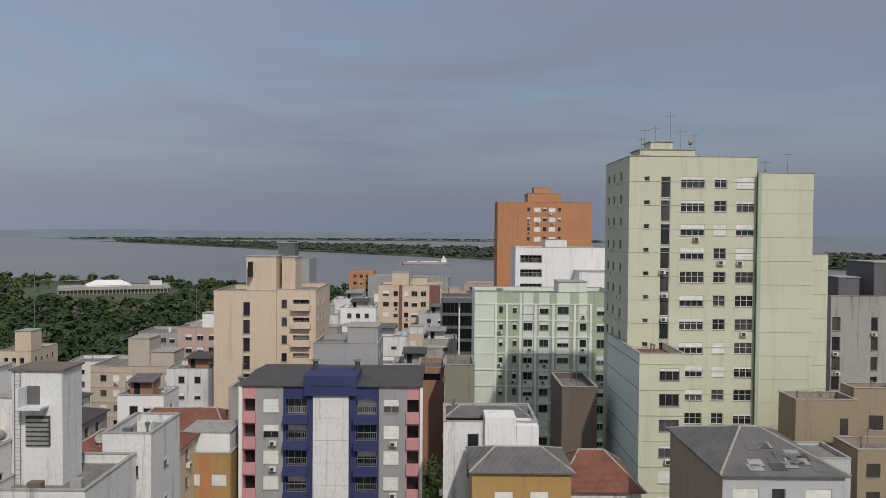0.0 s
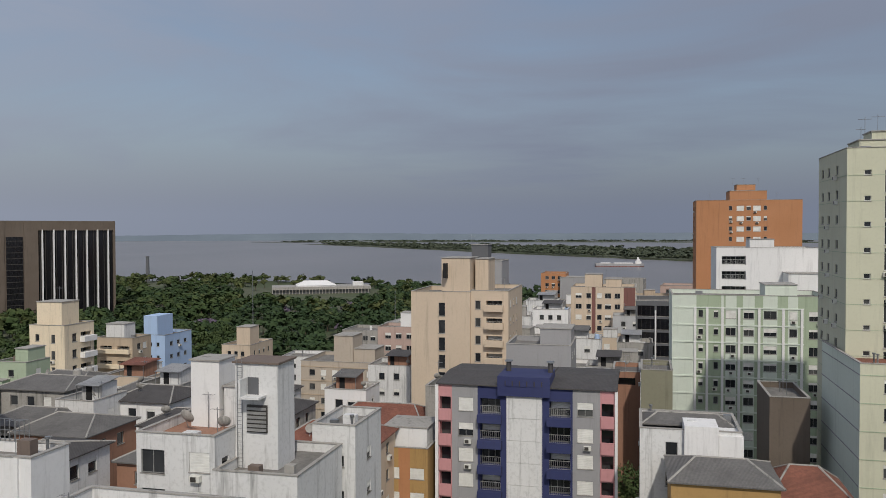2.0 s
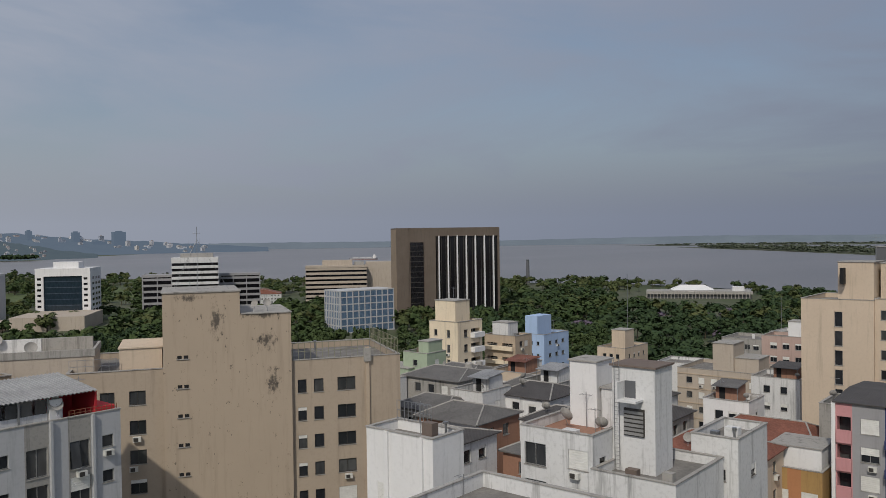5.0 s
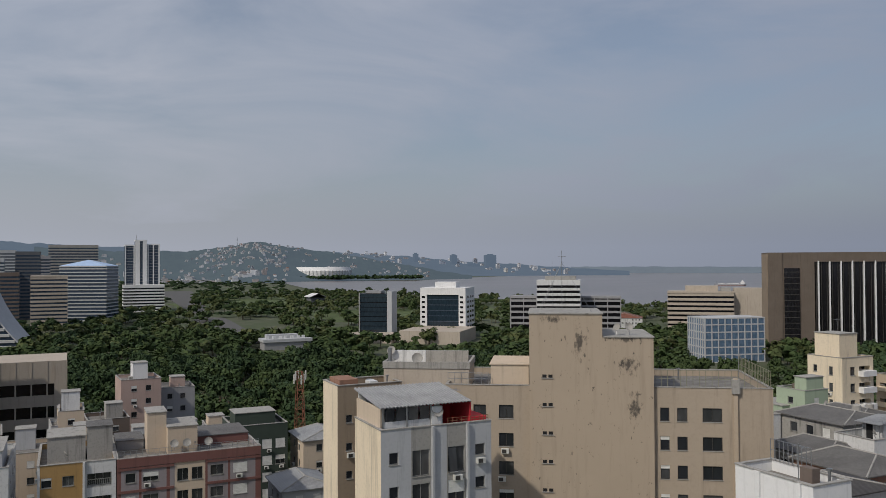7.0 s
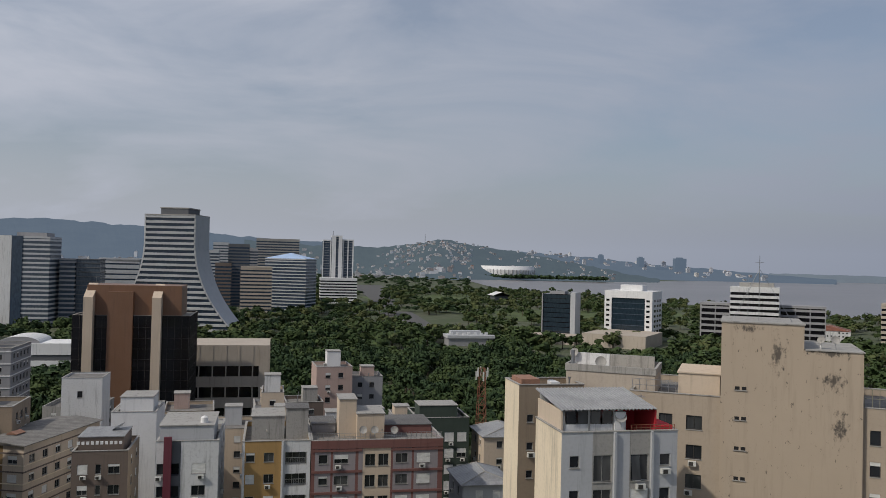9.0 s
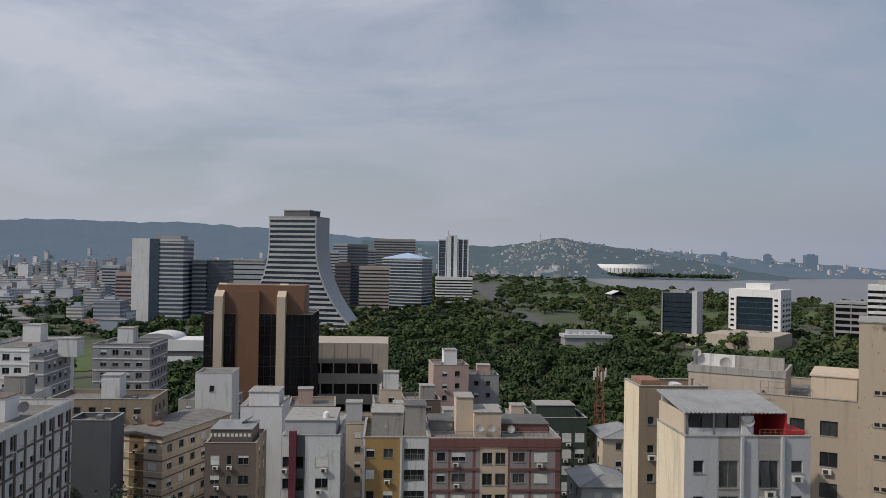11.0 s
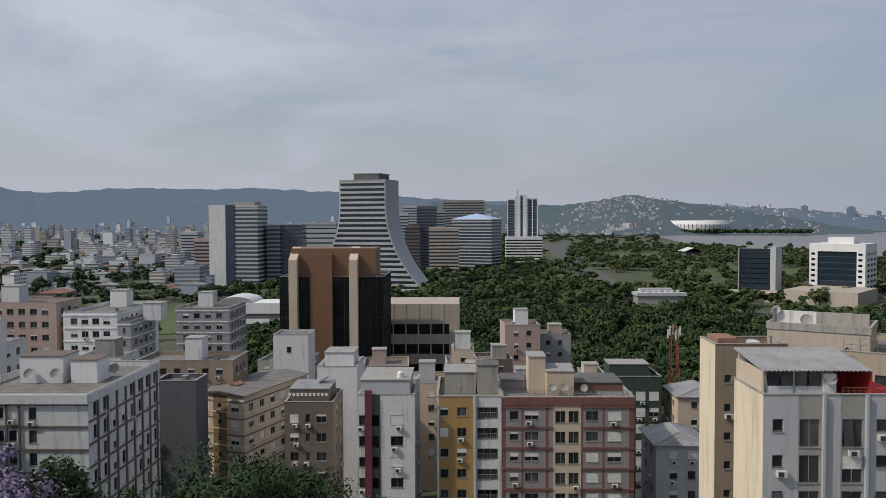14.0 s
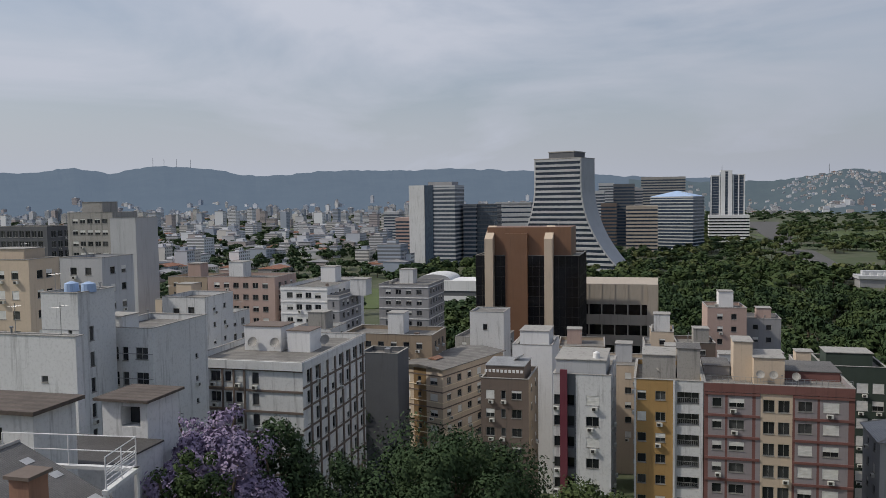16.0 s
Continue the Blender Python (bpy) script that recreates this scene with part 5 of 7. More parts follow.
for k, (x, y, w, d, top) in enumerate([(-34, 185, 10, 10, 38), (-22, 172, 9, 10, 35), (-10, 190, 10, 9, 33), (-24, 150, 10, 9, 37.5), (-14, 140, 9, 8, 34.5), (-4, 148, 8, 8, 33), (-46, 230, 11, 12, 38),
                                       (-34, 245, 12, 12, 36), (-24, 262, 12, 10, 34), (-52, 196, 11, 10, 36.5), (-64, 200, 12, 10, 34), (-78, 206, 11, 12, 31), (-58, 176, 10, 8, 36), (4, 215, 12, 12, 37),
                                       (0, 250, 16, 12, 38), (-12, 300, 14, 12, 40), (8, 300, 18, 14, 38), (64, 150, 14, 12, 46), (60, 200, 14, 12, 46), (44, 260, 16, 12, 44), (62, 300, 18, 14, 42), (34, 210, 12, 10, 42),
                                       (-80, 172, 9, 9, 29), (-88, 122, 8, 9, 32.5), (-70, 120, 9, 9, 31)]):
    paint = blocks.choice(PALETTE)
    q = Building("apartment_block", f"{WORDS[paint.name]} rendered block among the rooftops", x, y, w, d, top, blocks.choice((0, 0, 5, -6)), paint, seed=100 + k)
    tagged(q.ob, group="blocks behind the front row")
    q.auto("S", blocks.choice((2.2, 2.8, 3.4)), blocks.choice((1.0, 1.4, 1.8)), 1.3, first=1.4)
    q.auto("E", 3.0, 1.2, 1.2, first=1.4)
    q.close()
    if blocks.random() < 0.7:
        u = blocks.uniform(0.5, w - 4)
        q.block("stair_house", u, 1.5, u + 3.2, 5.5, q.h - 0.7, q.h + blocks.uniform(1.6, 3.2), blocks.choice(PALETTE), CONCRETE)

def terrace(x, y, w, d, top, wall, shed, seed):
    """A small flat-roofed house with a lean-to, a tank and washing-line poles on its roof."""
    q = Building("house", f"small {WORDS[wall.name]} flat-roofed house crowded among others", x, y, w, d, top, 0, wall, seed=seed, parapet=0.8)
    tagged(q.ob, group="small houses between the blocks")
    q.auto("S", 2.4, 1.1, 1.2, first=1.4, rows=2)
    q.auto("E", 2.6, 1.0, 1.2, first=1.4, rows=2)
    q.close()
    r, z = q.rnd, q.h - 0.8
    a = r.uniform(0.3, w * 0.4)
    s = Shape()
    s.box(a, d * 0.45, z, a + w * 0.5, d - 0.4, z + 2.2, r.choice((OLDWHITE, CONCRETE, BRICK, wall)))
    s.box(a + 0.5, d * 0.45 - 0.02, z, a + 1.3, d * 0.45, z + 1.9, BLACK)
    part("roof_room", s, q.ob)
    s = Shape()
    s.poly([(a - 0.3, d * 0.3, z + 2.15), (a + w * 0.5 + 0.3, d * 0.3, z + 2.15), (a + w * 0.5 + 0.3, d - 0.2, z + 2.6), (a - 0.3, d - 0.2, z + 2.6)], shed)
    s.poly([(a - 0.3, d * 0.3, z + 2.09), (a - 0.3, d - 0.2, z + 2.54), (a + w * 0.5 + 0.3, d - 0.2, z + 2.54), (a + w * 0.5 + 0.3, d * 0.3, z + 2.09)], shed)
    for u in (a - 0.2, a + w * 0.5 + 0.2):
        s.rod((u, d * 0.32, z), (u, d * 0.32, z + 2.1), 0.05, METAL, 5)
    part("lean_to_roof", s, q.ob)
    if r.random() < 0.5:
        tank(q.ob, w - 1.0, d - 1.2, z, 0.55, 0.8, r.choice((CONCRETE, SKYBLUE, OLDWHITE)))
    if r.random() < 0.6:
        dish(q.ob, w - 0.6, 0.7, z + 0.6, 0.4, 170 + r.uniform(-40, 40))


SMALL = [(-82, 76, 6, 7, 38.6), (-63, 92, 6, 6, 38.2), (-54, 94, 6, 7, 37.0), (-74, 100, 7, 6, 37.4), (-47, 80, 5, 6, 38.2), (-64, 78, 5, 6, 39.0), (-43, 70, 5, 6, 38.8), (-80, 108, 7, 6, 36.0), (-42, 104, 6, 6, 36.2), (-66, 108, 7, 6, 34.5),
         (-8, 130, 7, 7, 36.2), (-18, 128, 6, 7, 36.8), (-15, 160, 8, 8, 36.6), (-4, 164, 7, 7, 35.6), (-26, 205, 9, 8, 37.8), (-42, 172, 8, 7, 36.0), (-6, 205, 8, 8, 36.6), (-30, 222, 9, 8, 38.6), (-48, 140, 8, 8, 33.4), (-76, 140, 8, 8, 30.8)]
for k, (x, y, w, d, top) in enumerate(SMALL):
    terrace(x, y, w, d, top, (OLDWHITE, CONCRETE, WHITE, CREAM, LIGHTGREY, OLDWHITE)[k % 6], (GREYROOF, TINROOF, DARKROOF, TILEROOF)[k % 4], 160 + k)
b = Building("apartment_block", "narrow khaki block with a roof rail", 0.5, 115, 4.2, 9, 38.6, wall=KHAKI, seed=46)
b.facade("W", [(2, 0.8, 1.0, "glass"), (6, 0.8, 1.0, "glass")], rows=4)
b.close()
fence(b.ob, (0.2, 0.2), (4.0, 0.2), b.h, 1.0, 0.5)
b = Building("house", "bare brick rear house with a metal roof", -3.6, 122, 4.0, 9, 37.0, wall=BRICK, seed=47, roof=GREYROOF)
b.facade("S", [(2, 2.6, 1.2, "recess")], first=0.9, rows=1)
b.close()

# ---- the beige complex and its neighbours ----
KW = 14.0


def damp_paint(name, color, spots):
    """Beige render with dark mould where water ran down; spots: along the wall, height, half width, half height."""
    m, n, l, b = base_nodes(name)
    tc = n.new("ShaderNodeTexCoord")
    broad = noise_node(n, l, mapped(n, l, (1, 1, 1)), 0.12, 4)
    streak = noise_node(n, l, mapped(n, l, (1.5, 1.5, 0.12)), 1.0, 5, 0.7)
    fine = noise_node(n, l, mapped(n, l, (1, 1, 0.6)), 2.2, 6, 0.75)
    c = blend(n, l, ranged(n, l, broad.outputs["Fac"], 0.35, 0.7, 0, 0.6), color, tuple(v * 1.12 for v in color))
    c = blend(n, l, ranged(n, l, streak.outputs["Fac"], 0.52, 0.78, 0, 0.4), c, tuple(v * 0.55 for v in color))
    for u, z, hw, hh in spots:
        shift = n.new("ShaderNodeMapping")
        shift.inputs["Location"].default_value = (0, -u / hw, -z / hh)
        shift.inputs["Scale"].default_value = (0, 1 / hw, 1 / hh)
        l.new(tc.outputs["Object"], shift.inputs["Vector"])
        far = n.new("ShaderNodeVectorMath")
        far.operation = "LENGTH"
        l.new(shift.outputs["Vector"], far.inputs[0])
        close = ranged(n, l, far.outputs["Value"], 0.0, 1.0, 0.62, 0.22)
        mix = n.new("ShaderNodeMath")
        mix.operation = "SUBTRACT"
        l.new(close, mix.inputs[0])
        inv = ranged(n, l, fine.outputs["Fac"], 0.3, 0.7, 0.62, 0.1)
        l.new(inv, mix.inputs[1])
        c = blend(n, l, ranged(n, l, mix.outputs[0], 0.02, 0.2, 0, 0.85), c, (0.05, 0.045, 0.04))
    l.new(c, b.inputs["Base Color"])
    b.inputs["Roughness"].default_value = 0.88
    bumped(n, l, b, fine.outputs["Fac"], 0.2)
    return m


KBEIGE = stucco("paint_dull_beige", (0.37, 0.305, 0.235), 0.35)
b = Building("apartment_block", "beige apartment complex with a tall blank tower and rows of windows", -87.6, 42.9, KW, 32.4, 45.6, rot=-32, wall=KBEIGE, seed=50)
DAMP = damp_paint("paint_damp_beige", (0.39, 0.32, 0.245), [(13.6, b.h + 4.6, 1.1, 2.6), (18.6, b.h + 2.2, 1.5, 1.6), (11.0, b.h + 6.8, 2.0, 0.6), (18.0, b.h + 4.9, 3.0, 0.5), (19.0, b.h - 2.0, 1.0, 2.5)])
OPEN = ["glass", "glass", "glass", "low"]
WIN3 = [(1.2, 1.1, 1.35, OPEN), (3.5, 1.3, 1.35, OPEN), (6.2, 1.5, 1.35, OPEN)]
b.facade("E", WIN3 + [(22.0, 0.9, 1.35, OPEN), (23.7, 1.0, 1.35, OPEN), (26.6, 1.9, 1.35, ["glass", "half", "glass", "shut"])], first=2.0, pitch=2.86, rows=12, ac=0.1, frame_mat=DARKFRAME)
b.close()
s = Shape()
s.box(KW - 9, 8.6, 0, KW + 0.5, 15.9, b.h + 7.3, DAMP)
s.box(KW - 9, 15.9, 0, KW + 0.5, 20.9, b.h + 5.0, DAMP)
s.box(KW - 9.1, 8.5, b.h + 7.3, KW + 0.6, 16.0, b.h + 7.42, CONCRETE)
s.box(KW - 9.1, 16.0, b.h + 5.0, KW + 0.6, 21.0, b.h + 5.1, CONCRETE)
tower = part("blank_tower", s, b.ob, "tall blank beige gable with dark damp stains")
for k in range(11):
    s = Shape()
    z = b.h - 0.2 + 1.1 - 2.86 * k
    for u in (9.9, 10.5):
        s.box(KW + 0.49, u, z, KW + 0.51, u + 0.42, z + 0.32, BLACK)
    s.box(KW + 0.48, 9.8, z - 0.08, KW + 0.6, 11.0, z, CONCRETE)
    part("vent", s, b.ob)
s = Shape()
s.box(KW - 0.02, 28.6, 0, KW + 0.25, 29.0, b.h + 1.0, BEIGE)
s.box(KW - 0.02, 28.45, b.h - 0.5, KW + 0.4, 29.2, b.h + 0.9, CONCRETE)
part("downpipe_shaft", s, b.ob)
fence(b.ob, (KW - 0.2, 21.1), (KW - 0.2, 32.2), b.h, 1.7, 0.6, KHAKI)
fence(b.ob, (KW - 0.2, 32.2), (1, 32.2), b.h, 1.7, 0.6, KHAKI)
b.block("roof_room", KW - 8, 4.6, KW - 0.8, 8.5, b.h - 0.7, b.h + 2.0, CREAM, CREAM)
fence(b.ob, (KW - 0.3, 0.2), (KW - 0.3, 4.4), b.h, 1.2, 0.7)
b.block("roof_house", 5.0, -7.0, 11.5, 2.2, b.h - 9, b.h + 1.3, SANDGREY, None, "stained rooftop house with dishes")
s = Shape()
s.ring(4.9, -7.1, 11.6, 2.3, 0.25, b.h + 1.3, b.h + 2.0, CONCRETE)
s.box(5.4, -6.6, b.h + 1.3, 5.8, 1.6, b.h + 2.6, CONCRETE)
s.box(7.5, -7.0, b.h + 1.3, 7.8, -3.0, b.h + 2.8, OLDWHITE)
part("roof_wall", s, b.ob, "broken stained roof walls")
dish(b.ob, 11.2, -3.4, b.h + 1.4, 0.6, 100)
dish(b.ob, 8, -6.8, b.h + 1.9, 0.5, 80)
dish(b.ob, KW - 1.0, 17.5, b.h + 5.0, 0.38, 60)
dish(b.ob, KW - 1.4, 18.7, b.h + 5.0, 0.42, 100)
s = Shape()
s.rod((11.0, -6.4, b.h + 1.6), (11.0, -6.4, b.h + 3.4), 0.22, METAL, 10)
part("flue", s, b.ob)
aerial(b.ob, KW - 3, 12, b.h + 7.3, 6.5, 3)
s = Shape()
for a in ((KW - 1, 9.5), (KW - 5, 9.8), (KW - 2, 15)):
    s.rod((*a, b.h + 7.4), (KW - 3, 12, b.h + 12.5), 0.02, METAL, 4)
part("guy_wire", s, b.ob)

b = Building("apartment_block", "grey block with a cream side and a tin-roofed roof terrace", -69.4, 23.5, 6.6, 10.3, 44.3, wall=LIGHTGREY, seed=51, parapet=0.9)
b.facade("E", [(1.15, 0.85, 1.0, ["glass", "open"]), (3.6, 1.6, 2.2, ["glass", "half", "open"]), (6.9, 1.6, 2.2, ["glass", "half", "open"]), (9.2, 0.95, 1.0, ["glass", "open", "glass"])], first=1.9, pitch=2.83, rows=9, ac=0.35,
         paint=[(2.7, 4.5, CONCRETE), (6.0, 7.8, CONCRETE)])
# cream side wall painted paler to carry the sun falling on it
b.facade("S", [], wall=PALE_AND_SUNLIT_CREAM)
b.close()
for u in (4.55, 7.85):
    b.strip("E", u, u + 0.2, 0, b.h, 0.25, LIGHTGREY)
s = Shape()
n = 26
for k in range(n):
    y0, y1 = 0.1 + 8.6 * k / n, 0.1 + 8.6 * (k + 1) / n
    ym, dz = (y0 + y1) / 2, 0.10
    for a, c, za, zc in ((y0, ym, 0, dz), (ym, y1, dz, 0)):
        s.poly([(-0.6, a, b.h + 2.5 + za), (6.3, a, b.h + 1.75 + za), (6.3, c, b.h + 1.75 + zc), (-0.6, c, b.h + 2.5 + zc)], TINROOF)
        s.poly([(-0.6, a, b.h + 2.44 + za), (-0.6, c, b.h + 2.44 + zc), (6.3, c, b.h + 1.69 + zc), (6.3, a, b.h + 1.69 + za)], TINROOF)
part("tin_roof", s, b.ob, "corrugated tin roof over the terrace")
s = Shape()
s.box(-0.1, 0.2, b.h - 0.9, 5.85, 0.35, b.h + 1.7, CREAM)
s.box(-0.1, 0.35, b.h - 0.9, 0.05, 8.4, b.h + 2.3, OLDWHITE)
for y in (0.4, 2.6, 4.8):
    s.box(5.65, y, b.h - 0.9, 5.8, y + 0.15, b.h + 1.75, FRAME)
s.box(5.65, 0.4, b.h - 0.9, 5.75, 5.3, b.h + 0.5, OLDWHITE)
s.box(5.6, 4.9, b.h - 0.9, 5.95, 5.9, b.h + 1.5, WHITE)
part("terrace_room", s, b.ob)
for y in (0.7, 1.75, 2.85, 3.9):
    s = Shape()
    s.poly([(5.7, y, b.h + 0.5), (5.7, y + 0.85, b.h + 0.5), (5.7, y + 0.85, b.h + 1.6), (5.7, y, b.h + 1.6)], GLASS)
    part("pane", s, b.ob)
s = Shape()
s.box(2.0, 8.45, b.h - 0.9, 6.1, 8.6, b.h + 1.7, stucco("paint_bright_red", (0.48, 0.02, 0.03), 0.1))
s.box(2.0, 6.0, b.h - 0.9, 2.15, 8.45, b.h + 1.9, s.m[0])
s.box(2.0, 8.6, b.h - 0.1, 6.1, 10.1, b.h + 0.35, s.m[0])
part("red_wall", s, b.ob, "bright red terrace wall")
fence(b.ob, (6.4, 6.2), (6.4, 10.1), b.h, 0.5, 0.4, RUST)
dish(b.ob, 5.85, 5.4, b.h + 0.2, 0.55, 90)

b = Building("apartment_block", "narrow tan block with streaked side wall", -84.0, 24.9, 5.0, 7.0, 45.7, wall=TAN, seed=52)
b.facade("E", [(1.25, 0.7, 0.8, "glass"), (4, 0.7, 0.8, "glass")], first=3.0, pitch=2.84, frame_mat=FRAME)
# streaked south side: its sunlight is put into a paler colour than the front
b.facade("S", [], wall=PALE_AND_SUNLIT_CREAM)
b.close()
b.block("brick_kerb", 1.0, 0.4, 4.4, 2.4, b.h - 0.7, b.h + 0.5, BRICK)

# ---- yellow and red blocks ----
b = Building("apartment_block", "yellow block of flats with white balcony stack", -122.5, -3.2, 13.5, 8.8, 33.9, wall=YELLOW, seed=53)
b.facade("E", [(1.0, 1.15, 1.2, MIX), (3.4, 1.3, 1.2, MIX), (6.9, 2.8, 1.7, "balcony")], first=1.5, pitch=2.83, rows=9, paint=[(0, 0.3, OLDWHITE), (5.0, 8.8, OLDWHITE)], ac=0.3)
b.facade("S", [(4, 1.0, 1.2, MIX), (9, 1.0, 1.2, MIX)], wall=OLDWHITE)
b.close()
b.block("roof_room", 3, 1.0, 9, 5.4, b.h - 0.7, b.h + 2.4, CONCRETE, CONCRETE)
b.block("tank_house", 5, 5.6, 9, 8.6, b.h - 0.7, b.h + 3.4, CONCRETE, GREYROOF)
dish(b.ob, 11, 3, b.h - 0.2)
b.strip("E", 5.0, 5.25, 0, b.h, 0.3, OLDWHITE)
b = Building("apartment_block", "mauve and brick-red block of flats with cream bay", -123.5, 5.7, 14.5, 17.9, 33.8, wall=MAUVE, seed=54)
b.facade("E", [(1.6, 1.2, 1.2, DARKMIX), (4.0, 1.9, 1.2, MIX), (7.9, 1.4, 1.6, "glass"), (9.7, 1.4, 1.6, "glass"), (12.2, 1.7, 1.3, MIX), (15.2, 1.9, 1.3, ["shut", "shut", "half"])], first=1.9, pitch=2.83, rows=9, ac=0.35,
         paint=[(0, 0.5, RED), (6.9, 10.7, CREAM), (10.7, 11.0, RED), (13.6, 13.9, RED), (17.2, 17.9, RED), (5.9, 6.3, RED), (2.6, 2.9, RED)])
b.close()
b.bands("E", 1.5, 2.83, 9, 0.32, 0.12, RED, 0, 6.8)
b.bands("E", 1.5, 2.83, 9, 0.32, 0.12, RED, 10.8, 17.9)
b.strip("E", 0, 17.9, b.h - 1.1, b.h, 0.14, RED, "cornice")
b.block("stair_tower", 5.0, 4.0, 9.5, 6.4, b.h - 0.7, b.h + 4.6, CREAM, CONCRETE)
b.block("tank_house", 5.0, 6.4, 11.0, 10.2, b.h - 0.7, b.h + 2.8, CREAM, CONCRETE)
b.block("roof_hall", 0.3, 10.4, 7.5, 17.6, b.h - 0.7, b.h + 0.5, RED, GREYROOF)
b.block("roof_hall", 0.3, 0.4, 6, 3.8, b.h - 0.7, b.h + 0.5, GREY, GREYROOF)
fence(b.ob, (14.3, 0.2), (14.3, 17.7), b.h, 0.9, 0.7)
for q in ((11.5, 7.2), (11.6, 8.8), (12, 11.5)):
    dish(b.ob, q[0], q[1], b.h - 0.2, 0.55, 80)
b = Building("apartment_block", "dark green block with white panels", -150, 25.5, 10, 9.5, 30.5, wall=DARKGREEN, seed=55)
b.facade("E", [(1.3, 1.7, 1.6, "shut"), (3.6, 1.7, 1.6, ["shut", "half"]), (5.9, 1.7, 1.6, "shut"), (8.2, 1.7, 1.6, ["half", "shut"])], first=2.6, pitch=2.85, ac=0.5)
b.close()
b.block("roof_room", 2, 1, 7, 8, b.h - 0.7, b.h + 1.6, DARKGREEN, CONCRETE)
low_house(-122, 27.5, 9, 7.5, 26.0, 0, LIGHTGREY, TINROOF, "blue-grey shed with a tin roof", 56)
low_house(-146, 37, 9, 9, 27.5, 0, CREAM, TINROOF, "cream house with a low metal roof", 57)

# ---- row towards the park ----
b = Building("apartment_block", "white block with a maroon stripe and tilted windows", -121, -13.7, 14.0, 7.6, 34.6, wall=OLDWHITE, seed=58)
b.facade("E", [(0.55, 0.9, 1.4, "glass"), (2.1, 1.4, 1.6, "recess"), (5.2, 1.7, 1.3, ["half", "glass", "shut", "open"])], first=2.8, pitch=2.83, ac=0.6, paint=[(1.0, 1.35, MAROON), (1.35, 3.0, DARKGREY)])
b.facade("N", [(3, 1, 1.2, MIX), (7, 1, 1.2, MIX), (11, 1, 1.2, MIX)], wall=LIGHTGREY)
b.close()
b.strip("E", 0.95, 1.9, 0, b.h + 0.6, 0.45, MAROON)
b.block("roof_room", 4.5, 0.3, 13.4, 6.9, b.h - 0.7, b.h + 1.8, LIGHTGREY, CONCRETE)
tank(b.ob, 12, 5.6, b.h + 1.9, 0.5, 0.7, WHITE)
b = Building("apartment_block", "brown and grey block with a roof terrace", -126.5, -25.8, 9.5, 7.2, 31.3, wall=BROWN, seed=59)
b.facade("E", [(1.4, 1.3, 1.3, MIX), (3.4, 0.7, 1.3, "glass"), (5.4, 1.5, 1.3, MIX)], first=1.8, pitch=2.83, ac=0.4)
b.facade("N", [(3, 1, 1.2, MIX), (7, 1, 1.2, MIX)], wall=TAN)
b.close()
b.block("terrace_room", 2, 0.6, 8.6, 6.4, b.h - 0.7, b.h + 1.7, BROWN, TINROOF)
s = Shape()
for k in range(10):
    s.box(9.4, 0.6 + 0.6 * k, b.h + 0.9, 9.55, 0.95 + 0.6 * k, b.h + 1.3, WHITE)
part("awning", s, b.ob)
s = Shape()
s.poly([(3, 4.2, b.h + 1.9), (5, 4.2, b.h + 1.9), (5, 5.6, b.h + 2.6), (3, 5.6, b.h + 2.6)], BLUEGLASS)
s.poly([(3, 4.2, b.h + 1.84), (3, 5.6, b.h + 2.54), (5, 5.6, b.h + 2.54), (5, 4.2, b.h + 1.84)], METAL)
part("solar_panel", s, b.ob)
b = Building("house", "tall plain off-white tank tower with one small window", -178, -39.8, 8, 7.5, 33.6, wall=OLDWHITE, seed=71, parapet=0.3)
b.facade("E", [(3.4, 1.0, 1.3, "glass")], first=2.6, rows=1, ac=0)
b.close()
b = Building("house", "white rendered stair blocks", -145, -24.2, 10, 6.8, 33.2, wall=WHITE, seed=60)
b.close()
b.block("stair_house", 2, 1, 8, 6, b.h - 0.7, b.h + 2.0, WHITE, CONCRETE)
b = Building("apartment_block", "beige block with a wide low-pitched roof", -156.5, -38.3, 20.5, 9.5, 28.4, rot=-20, wall=CREAM, seed=61, parapet=0.2, roof=GREYROOF)
b.facade("E", [(1.6, 1.6, 1.2, ["half", "shut"]), (4.5, 0.7, 0.8, "glass"), (7.6, 1.6, 1.2, ["half", "shut"])], first=1.6, pitch=2.84, paint=[(3.2, 6.0, OCHRE)], ac=0.2)
b.facade("N", [(2 + 3.3 * k, 1.3, 1.2, MIX) for k in range(6)], first=1.6, pitch=2.84, ac=0.3)
b.close()
for face in "EN":
    b.bands(face, 1.3, 2.84, 5, 0.22, 0.06, BROWN)
    b.bands(face, 3.1, 2.84, 5, 0.14, 0.10, PALE_AND_SUNLIT_CREAM)
s = Shape()
s.gable(0, 0, 20.5, 9.5, b.h + 0.14, 0.5, SLAB, 0.45)
s.gable(14.5, 3.7, 16.6, 5.3, b.h + 0.8, 0.4, BRICK, 0.1)
part("low_roof", s, b.ob)

b = Building("apartment_block", "light grey block with brown floor bands and piers", -120.2, -62.8, 23.2, 17.3, 36.8, wall=OLDWHITE, seed=62, parapet=0.8)
b.facade("E", [(1.0, 1.1, 1.4, DARKMIX), (4.4, 1.5, 1.4, MIX), (6.3, 1.0, 1.4, "glass"), (7.9, 1.0, 1.4, MIX), (10.4, 1.0, 1.6, "glass")], first=1.6, pitch=2.84, ac=0.45)
b.facade("N", [(1.9 + 2.8 * k, 1.0, 1.7, ["glass", "glass", "shut", "half"]) for k in range(8)], first=1.3, pitch=2.84, ac=0.05)
b.close()
b.bands("E", 1.35, 2.84, 8, 0.30, 0.14, BROWN)
